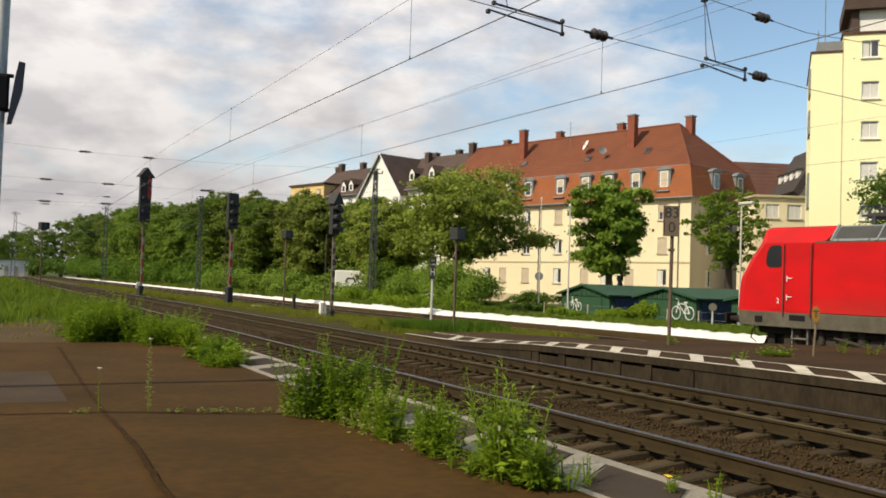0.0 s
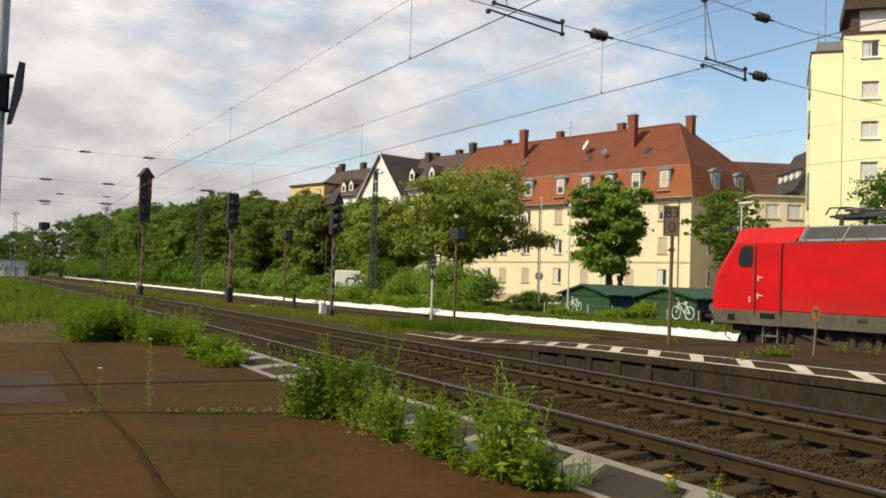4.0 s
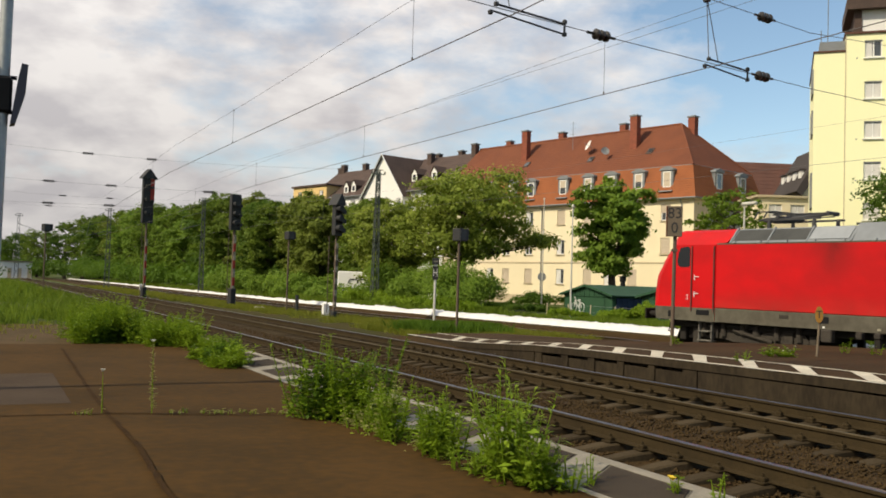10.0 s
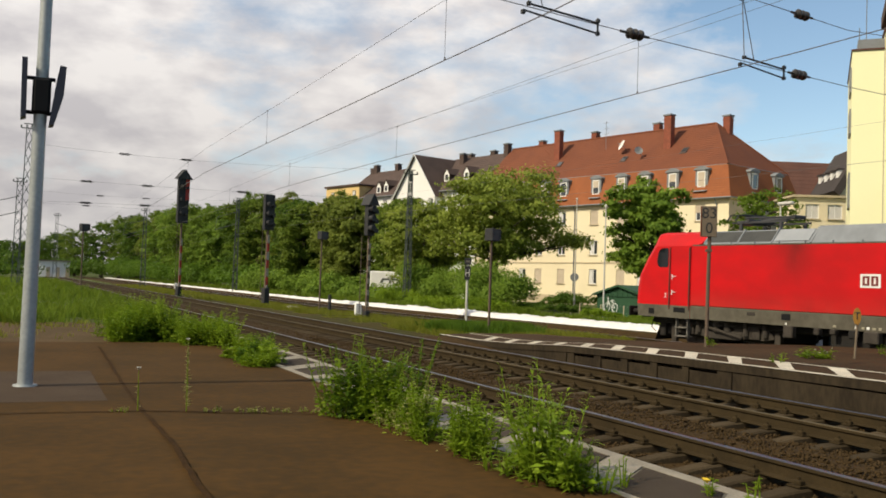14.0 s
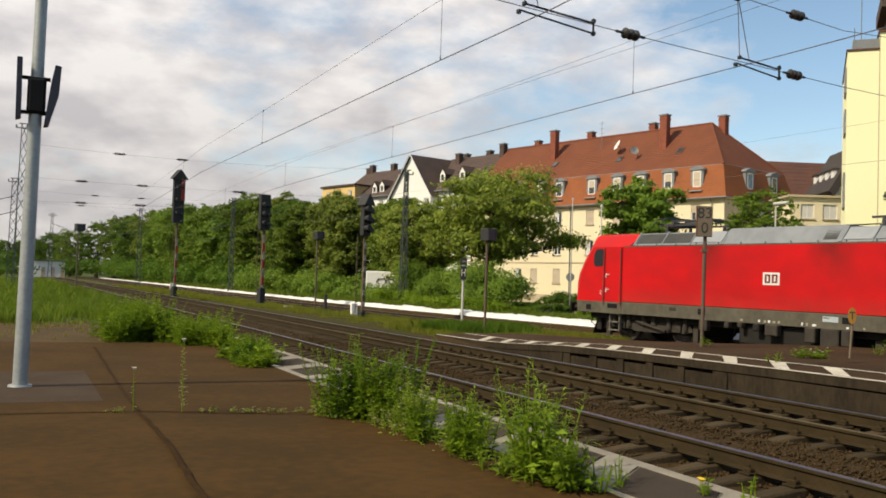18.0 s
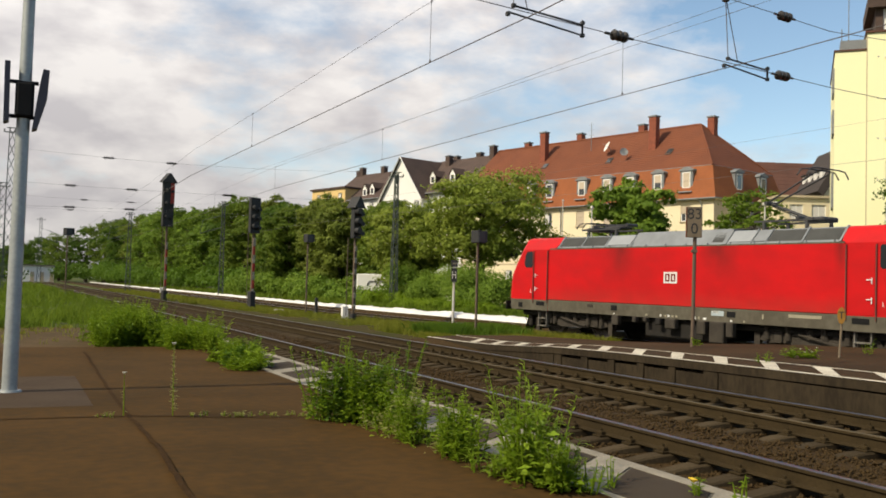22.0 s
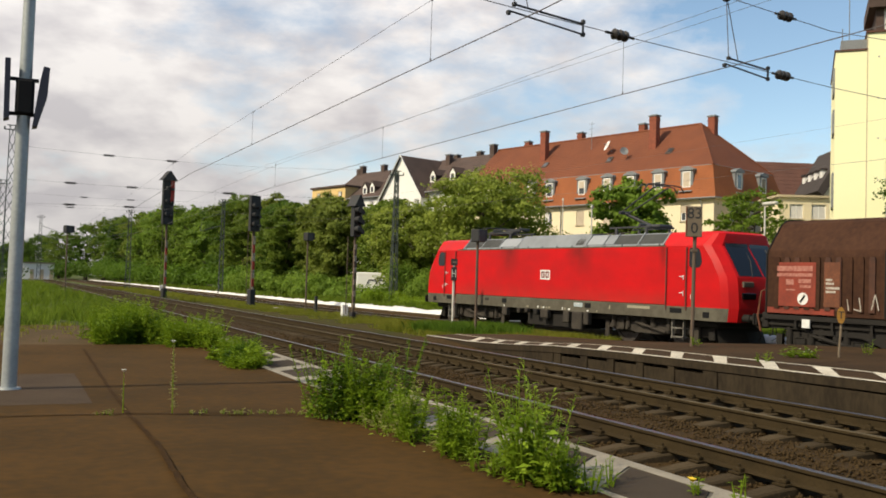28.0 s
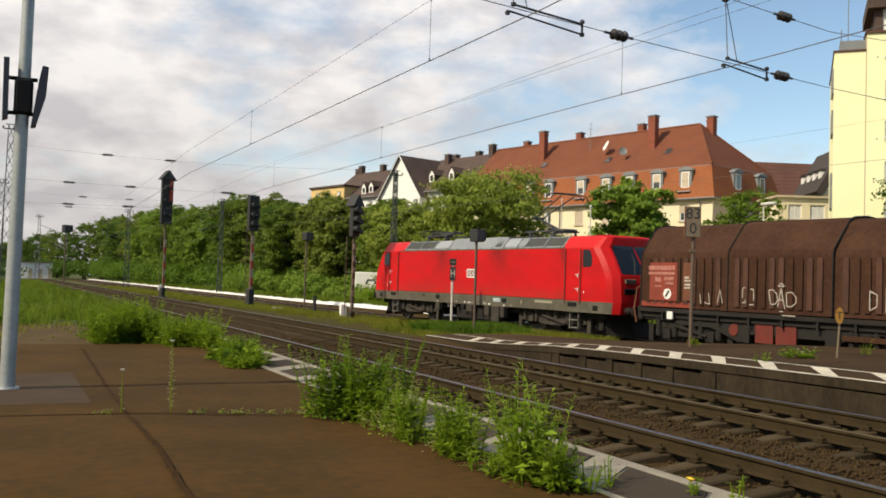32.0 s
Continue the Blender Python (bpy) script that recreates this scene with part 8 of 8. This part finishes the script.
def cross_span():
    """Wires across all tracks near the platform, with insulators and registration arms."""
    at = lambda x, z: (x, 11.9 + 0.167 * (x - 8.4), z)
    wire("cross_span_wire", "lower cross-span wire over the tracks", [at(-22, 6.6), at(2, 5.66), at(8.4, 5.6), at(14, 5.6), at(29, 5.9)], 0.007)
    wire("cross_span_wire", "upper cross-span wire over the tracks", [at(-22, 9.0), at(4, 6.95), at(11.1, 6.72), at(14, 6.68), at(29, 8.0)], 0.007)
    wire("cross_span_wire", "head-span wire above the tracks", [at(-22, 10.6), at(5, 8.6), at(11.4, 8.2), at(18, 8.5), at(29, 10.4)], 0.008)
    for x, z, n in ((8.47, 5.60, 3), (12.55, 5.60, 3), (12.6, 6.70, 3), (4.2, 5.64, 3)):
        g = Geo()
        insulator(g, at(x, z), (1, 0.167, -0.0), n)
        solid("insulator", g, INSULATOR, "dark ribbed insulator in the cross-span", "insulator", "insulators")
    for nm, x0, x1, z in (("near", 6.28, 7.70, 5.5), ("middle", 10.95, 12.12, 5.5), ("far", 20.4, 21.8, 5.43)):
        root = thing("registration_arm", f"registration arm holding the contact wire of the {nm} track", "registration arm", "registration arms")
        g = Geo()
        a, b = at(x0, z), at(x1, z - 0.03)
        g.tube([a, (a[0], a[1], a[2] + 0.06), b], 0.014)
        part("steady_arm", g, DARK_STEEL, root)
        g = Geo()
        g.tube([at(x0 + 0.08, z + 0.17), at(x1, z + 0.13)], 0.016)
        g.tube([at(x1, z + 0.2), at(x1, z - 0.06)], 0.018)
        for cx, cz in ((x1, z + 0.16), (x1, z - 0.03), (x0, z + 0.03), (x0 + 0.1, z + 0.17)):
            g.box(tuple(c - 0.03 for c in at(cx, cz)), tuple(c + 0.03 for c in at(cx, cz)), bev=0.008)
        part("support_tube", g, DARK_STEEL, root)
        g = Geo()
        g.tube([at(x0 + 0.1, z + 0.18), at(x0 + 0.02, 6.68)], 0.008)
        g.tube([at(x0 + 0.35, z + 0.17), at(x0 + 0.04, 6.68)], 0.008)
        part("hanger", g, WIRE, root)
        g = Geo().box(tuple(c - 0.05 for c in at(x0 + 0.02, 6.70)), tuple(c + 0.05 for c in at(x0 + 0.02, 6.72)), bev=0.01)
        part("clamp", g, DARK_STEEL, root)


cross_span()


def far_span(y, x0, x1, zs):
    for z, bow, xs in zs:
        wire("cross_span_wire", "cross-span wire further along the line", [(x0 + (x1 - x0) * k / 8, y - 0.3 * k, z - bow * 4 * (k / 8) * (1 - k / 8)) for k in range(9)], 0.006)
        for x in xs:
            t = (x - x0) / (x1 - x0)
            g = Geo()
            insulator(g, (x, y - 2.4 * t, z - bow * 4 * t * (1 - t)), (1, -0.08, 0), 6, 0.10, 0.11)
            solid("insulator", g, INSULATOR, "dark insulator in the distant cross-span", "insulator", "insulators")


far_span(69.0, -0.35, 24.6, ((6.35, -0.15, (3.4, 7.3)), (8.0, 0.15, (3.4, 7.4, 14.0)), (10.3, 0.4, (5.8, 10.0))))
far_span(112.0, -0.9, 20.6, ((9.2, 0.1, (5.6,)), (10.6, 0.3, (7.0, 11.9))))


def light_signal(label, at, height, board_w, board_h, roof, stripe, side_red=False, thick=0.10, rows=5):
    """A light signal from its back: mast, hooded board, stripes and a foot."""
    root = thing("railway_signal", label, "railway signal", "railway signals", at=Matrix.Translation(at) @ Matrix.Rotation(0.35, 4, "Z"))
    g = Geo()
    if thick > 0.12:
        lattice(g, (0, 0, -0.2), (0, 0, height - board_h * 0.6), thick * 1.6, thick * 1.3, 14)
    else:
        g.cyl((0, 0, -0.2), (0, 0, height - board_h * 0.5), thick, thick * 0.8, n=10)
    part("mast", g, RUSTY_POST, root, "weathered mast")
    z0 = height - board_h
    g = Geo().box((-board_w / 2, -0.18, z0), (board_w / 2, 0.10, height - (0.5 * board_w if roof else 0)), bev=0.02)
    board = part("signal_board", g, SIGNAL_BLACK, root, "black signal board")
    if roof:
        zz = height - 0.5 * board_w
        g = Geo().prism([(-board_w * 0.72, zz - 0.1), (board_w * 0.72, zz - 0.1), (0.03, height + 0.22), (-0.03, height + 0.22)], 1, -0.35, 0.30)
        part("hood_roof", g, SIGNAL_BLACK, board, "pointed black hood")
    for k in range(3):
        zz = z0 + board_h * (0.2 + 0.26 * k)
        part("lamp_hood", Geo().cyl((-board_w * 0.22, -0.18, zz), (-board_w * 0.22, -0.50, zz), 0.13, 0.15, n=12), SIGNAL_BLACK, board)
        part("lamp_hood", Geo().cyl((board_w * 0.26, -0.18, zz - 0.12), (board_w * 0.26, -0.44, zz - 0.12), 0.10, 0.12, n=12), SIGNAL_BLACK, board)
    if side_red:
        part("red_panel", Geo().box((board_w * 0.16, -0.20, z0 + board_h * 0.42), (board_w / 2 + 0.02, -0.17, height - 0.55 * board_w)), SIGNAL_RED, board, "red side panel")
    if stripe:
        a, b = stripe
        n = rows
        for k in range(n):
            s = Geo().box((-0.085 if thick > 0.08 else -0.075, -thick * 1.3 - 0.02, a + (b - a) * k / n), (0.085 if thick > 0.08 else 0.075, -thick * 1.3, a + (b - a) * (k + 1) / n - 0.02))
            part("mast_stripe", s, STRIPE_WHITE if k % 2 == 0 else SIGNAL_RED if thick > 0.08 else RUSTY_POST, root)
    w = 0.20 if thick > 0.08 else 0.14
    g = Geo().box((-w, -w, -0.3), (w, w, 1.15 if thick > 0.08 else 0.3), bev=0.03)
    part("relay_box", g, SIGNAL_BLACK, root, "dark box at the foot")
    g = Geo()
    g.tube([(0.22, 0.25, 0.2), (0.22, 0.25, z0)], 0.02)
    g.tube([(-0.22, 0.25, 0.2), (-0.22, 0.25, z0)], 0.02)
    for k in range(int((z0 - 0.4) / 0.35)):
        g.tube([(-0.22, 0.25, 0.5 + 0.35 * k), (0.22, 0.25, 0.5 + 0.35 * k)], 0.012)
    part("ladder", g, RUSTY_POST, root, "thin access ladder")
    return root


light_signal("tall railway signal with pointed hood and red-white striped mast", (11.62, 80.3, -0.45), 10.8, 0.98, 4.3, True, (0.9, 5.2), True, rows=7)
light_signal("railway signal with black board and striped mast", (14.04, 59.4, -0.15), 7.2, 0.74, 2.3, False, (0.8, 4.6), False, rows=7)
light_signal("railway signal on a rusty lattice mast in the grass", (15.0, 42.5, -0.1), 5.75, 0.46, 1.8, True, (0.5, 3.6), False, 0.065, rows=11)


def dwarf_signal(label, at, height, box):
    root = thing("repeater_signal", label, "railway signal", "railway signals", at=Matrix.Translation(at) @ Matrix.Rotation(0.45, 4, "Z"))
    part("post", Geo().cyl((0, 0, -0.3), (0, 0, height - box), 0.045, n=8), RUSTY_POST, root, "thin dark post")
    part("lamp_case", Geo().box((-box * 0.42, -box * 0.4, height - box), (box * 0.42, box * 0.4, height), bev=0.02), SIGNAL_BLACK, root, "black lamp case")
    g = Geo().prism([(box * 0.42, height - box), (box * 0.80, height - box * 0.85), (box * 0.80, height), (box * 0.42, height)], 1, -box * 0.35, box * 0.4)
    part("lamp_shade", g, SIGNAL_BLACK, root, "black lamp shade")
    part("case_back", Geo().box((-box * 0.40, -box * 0.4 - 0.012, height - box + 0.03), (box * 0.40, -box * 0.4, height - 0.03)), DARK_STEEL, root)
    return root


dwarf_signal("small black signal lamp on a thin post in the grass", (14.54, 28.5, -0.1), 3.68, 0.43)
dwarf_signal("small black signal lamp on a thin post between the tracks", (14.5, 48.7, -0.15), 4.42, 0.44)
dwarf_signal("small black signal lamp beside the near track", (3.0, 61.4, 0.1), 4.52, 0.46)


def stop_board():
    root = thing("stop_board", "black board with white letter on a pale post", "sign", at=Matrix.Translation((16.42, 34.25, -0.1)) @ Matrix.Rotation(-0.42, 4, "Z"))
    part("post", Geo().cyl((0, 0, -0.3), (0, 0, 2.75), 0.05, n=10), PALE_POST, root, "pale post")
    part("plate", Geo().box((-0.12, -0.08, 1.93), (0.12, -0.055, 2.48), bev=0.005), SIGNAL_BLACK, root)
    part("upper_plate", Geo().box((-0.14, -0.08, 2.55), (0.14, -0.055, 2.82), bev=0.005), SIGNAL_BLACK, root)
    part("plate_bar", Geo().box((-0.07, -0.085, 2.65), (0.10, -0.08, 2.71)), CONCRETE, root)
    lettering(root, "H", 0.46, Matrix.Translation((0, -0.083, 2.20)) @ Matrix.Rotation(math.pi / 2, 4, "X") @ Matrix.Diagonal((0.62, 1, 1, 1)), PALE_POST, "letter")


stop_board()


def distance_sign():
    root = thing("distance_sign", "brownish distance board with dark figures on a rusty post", "sign", at=Matrix.Translation((14.66, 17.45, ISLE_Z)) @ Matrix.Rotation(-0.50, 4, "Z"))
    part("post", Geo().cyl((0.0, 0, -0.05), (0.03, 0, 3.28), 0.045, n=10), RUSTY_POST, root, "rusty post")
    plate = part("plate", Geo().box((-0.19, -0.10, 2.55), (0.17, -0.05, 3.28), bev=0.012), SIGN_PLATE, root, "dirty beige plate")
    # orange strip paints the sunlight on the plate's narrow left side
    part("lit_plate_edge", Geo().box((-0.205, -0.11, 2.55), (-0.192, -0.04, 3.28)), RUST_AND_LIT_EDGE, plate, "left edge painted orange as if sunlit")
    for s, z in (("83", 3.10), ("0", 2.75)):
        lettering(plate, s, 0.36, Matrix.Translation((-0.01, -0.103, z)) @ Matrix.Rotation(math.pi / 2, 4, "X"), SIGNAL_BLACK)
    part("clamp", Geo().box((-0.06, -0.06, 2.2), (0.08, 0.06, 2.26)), RUSTY_POST, root)


distance_sign()


def t_sign():
    root = thing("track_sign", "small yellow rounded board with a dark letter on a thin post", "sign", at=Matrix.Translation((15.2, 13.6, ISLE_Z)) @ Matrix.Rotation(-0.62, 4, "Z"))
    part("post", Geo().cyl((-0.03, 0, -0.05), (0.02, 0, 0.80), 0.024, n=8), SIGN_PLATE, root, "thin weathered post")
    n = 20
    poly = [(0.078 * math.cos(2 * math.pi * k / n), 0.86 + 0.17 * math.sin(2 * math.pi * k / n)) for k in range(n)]
    part("plate", Geo().prism(poly, 1, -0.045, -0.03), YELLOW_SIGN, root, "yellow oval plate")
    lettering(root, "T", 0.21, Matrix.Translation((0, -0.047, 0.86)) @ Matrix.Rotation(math.pi / 2, 4, "X"), SIGNAL_BLACK, "letter")


t_sign()


def street_lamp(label, at, height, arm, group="street lamps"):
    root = thing("street_lamp", label, "street lamp", group, at=at)
    part("post", Geo().cyl((0, 0, -0.3), (0, 0, height), 0.055, 0.035, n=10), PALE_POST, root, "pale painted post")
    if arm:
        g = Geo().box((-0.1, -arm - 0.25, height - 0.02), (0.1, 0.1, height + 0.12), bev=0.04)
        part("lamp_head", g, PALE_POST, root, "flat lamp head")
    else:
        part("lamp_head", Geo().cyl((0, 0, height), (0, 0, height + 0.14), 0.09, 0.05, n=10), PALE_POST, root)
    return root


street_lamp("slim pale street lamp beside the garages", (29.0, 43.05, -0.2), 6.4, 0)
street_lamp("street lamp with a flat head behind the platform", (29.0, 30.0, -0.2), 5.65, 0.45)
street_lamp("thin grey post before the apartment house", (40.0, 63.5, 0), 8.8, 0)


def round_sign(at, height, r, label):
    root = thing("round_sign", label, "road sign", at=Matrix.Translation(at) @ Matrix.Rotation(-0.6, 4, "Z"))
    part("post", Geo().cyl((0, 0, -0.3), (0, 0, height), 0.035, n=8), PALE_POST, root)
    part("disc", Geo().cyl((0, -0.04, height - r), (0, -0.06, height - r), r, n=24), CONCRETE if r < 0.3 else ZINC, root, "round grey disc")


round_sign((27.5, 30.0, -0.1), 1.3, 0.17, "round pale sign on a short post by the garages")
round_sign((40.2, 63.9, -0.1), 3.0, 0.34, "round grey sign on a post by the street")


def small_things():
    g = Geo().box((14.62, 42.9, -0.2), (14.92, 43.15, 0.55), bev=0.02)
    solid("cable_cabinet", g, FRAME_WHITE, "small white cable cabinet beside the signal", "cabinet")
    solid("marker_post", Geo().cyl((14.95, 48.3, -0.3), (14.95, 48.3, 0.85), 0.09, n=10), SIGNAL_BLACK, "short black marker post in the grass", "post")
    solid("marker_post", Geo().box((16.3, 116.0, -0.3), (16.7, 116.4, 0.7), bev=0.05), FRAME_WHITE, "short white marker stone by the track", "post")
    for k, (x, y) in enumerate(((13.4, 61.0), (14.3, 53.5))):
        g = Geo().box((x - 0.3, y - 0.2, -0.25), (x + 0.3, y + 0.2, 0.05), bev=0.05)
        solid("cable_box", g, (YELLOW_SIGN, CHALK)[k], "low cable box beside the track", "cable box")
    # white trailer glimpsed between the bushes
    root = thing("parked_trailer", "white box trailer with a dark emblem, half hidden by bushes", "trailer", at=Matrix.Translation((26.7, 69.9, 0.25)) @ Matrix.Rotation(-0.45, 4, "Z"))
    part("box", Geo().box((-1.6, -0.9, 0.55), (1.6, 0.9, 2.25), bev=0.06), FRAME_WHITE, root, "white body")
    g = Geo()
    for o in (-0.35, 0.35):
        g.tube([(o - 0.4, -0.92, 1.35), (o - 0.25, -0.92, 1.65), (o + 0.25, -0.92, 1.65), (o + 0.4, -0.92, 1.35)], 0.05)
    part("emblem_bar", g, DARK_STEEL, root, "dark arched bars")
    for x in (-0.9, 0.9):
        part("wheel", Geo().cyl((x, -0.85, 0.28), (x, -0.65, 0.28), 0.30, n=16), BLACK, root)
    # far end of the line
    root = thing("goods_shed", "long low white shed at the far end of the line", "shed", at=(0, 0, -0.3))
    part("wall", Geo().box((3.0, 338, 0), (12.8, 346, 5.4)), WHITE_R, root)
    part("roof", Geo().box((2.7, 337.5, 5.4), (13.1, 346.5, 5.8)), CONCRETE, root)
    for x in (5.5, 8.5, 11.5):
        part("door", Geo().box((x, 337.93, 0), (x + 1.2, 338, 3.4)), STONE_TRIM, root)


small_things()


def c_pose(y, back=5.2):
    """The pose of a vehicle whose middle stands at y on the far track."""
    a, b = (Vector((c_x(v), v, c_z(v))) for v in (y - back, y + back))
    mid, d = (a + b) / 2, b - a
    return Matrix.Translation(mid) @ Matrix.Rotation(-math.atan2(d.x, d.y), 4, "Z") @ Matrix.Rotation(math.atan2(d.z, d.length), 4, "X")


# the middle of the locomotive along the line, second by second
RUN = [(0, 11.83), (2, 12.25), (4, 12.78), (6, 13.44), (8, 14.25), (10, 15.20), (12, 16.30), (14, 17.55), (16, 18.95), (18, 20.50), (20, 22.18), (22, 24.01), (24, 25.99), (26, 28.12), (28, 30.39), (30, 32.80), (32, 35.36)]


def run_at(t):
    """Smooth run between the rows above."""
    n = len(RUN)
    i = max(k for k in range(n - 1) if RUN[k][0] <= t)
    (t0, y0), (t1, y1) = RUN[i], RUN[i + 1]
    def slope(k):
        a, b = RUN[max(k - 1, 0)], RUN[min(k + 1, n - 1)]
        return (b[1] - a[1]) / (b[0] - a[0])
    h, u = t1 - t0, (t - t0) / (t1 - t0)
    return (y0 * (2 * u**3 - 3 * u**2 + 1) + h * slope(i) * (u**3 - 2 * u**2 + u) + y1 * (3 * u**2 - 2 * u**3) + h * slope(i + 1) * (u**3 - u**2))


def motions():
    times = [i * 0.5 for i in range(65)]
    gaps = [(LOCO, LOCO_WHEELS, 0.0, 0.625, 5.2), (WAGONS[0][0], WAGONS[0][1], 15.40, 0.46, 3.5), (WAGONS[1][0], WAGONS[1][1], 27.44, 0.46, 3.5)]
    start = run_at(0)
    for ob, sets, behind, r, back in gaps:
        walk(ob, [(t, c_pose(run_at(t) - behind, back)) for t in times])
        for w in sets:
            place = w.location.copy()
            walk(w, [(t, Matrix.Translation(place) @ Matrix.Rotation(-(run_at(t) - start) / r, 4, "X")) for t in times])


motions()
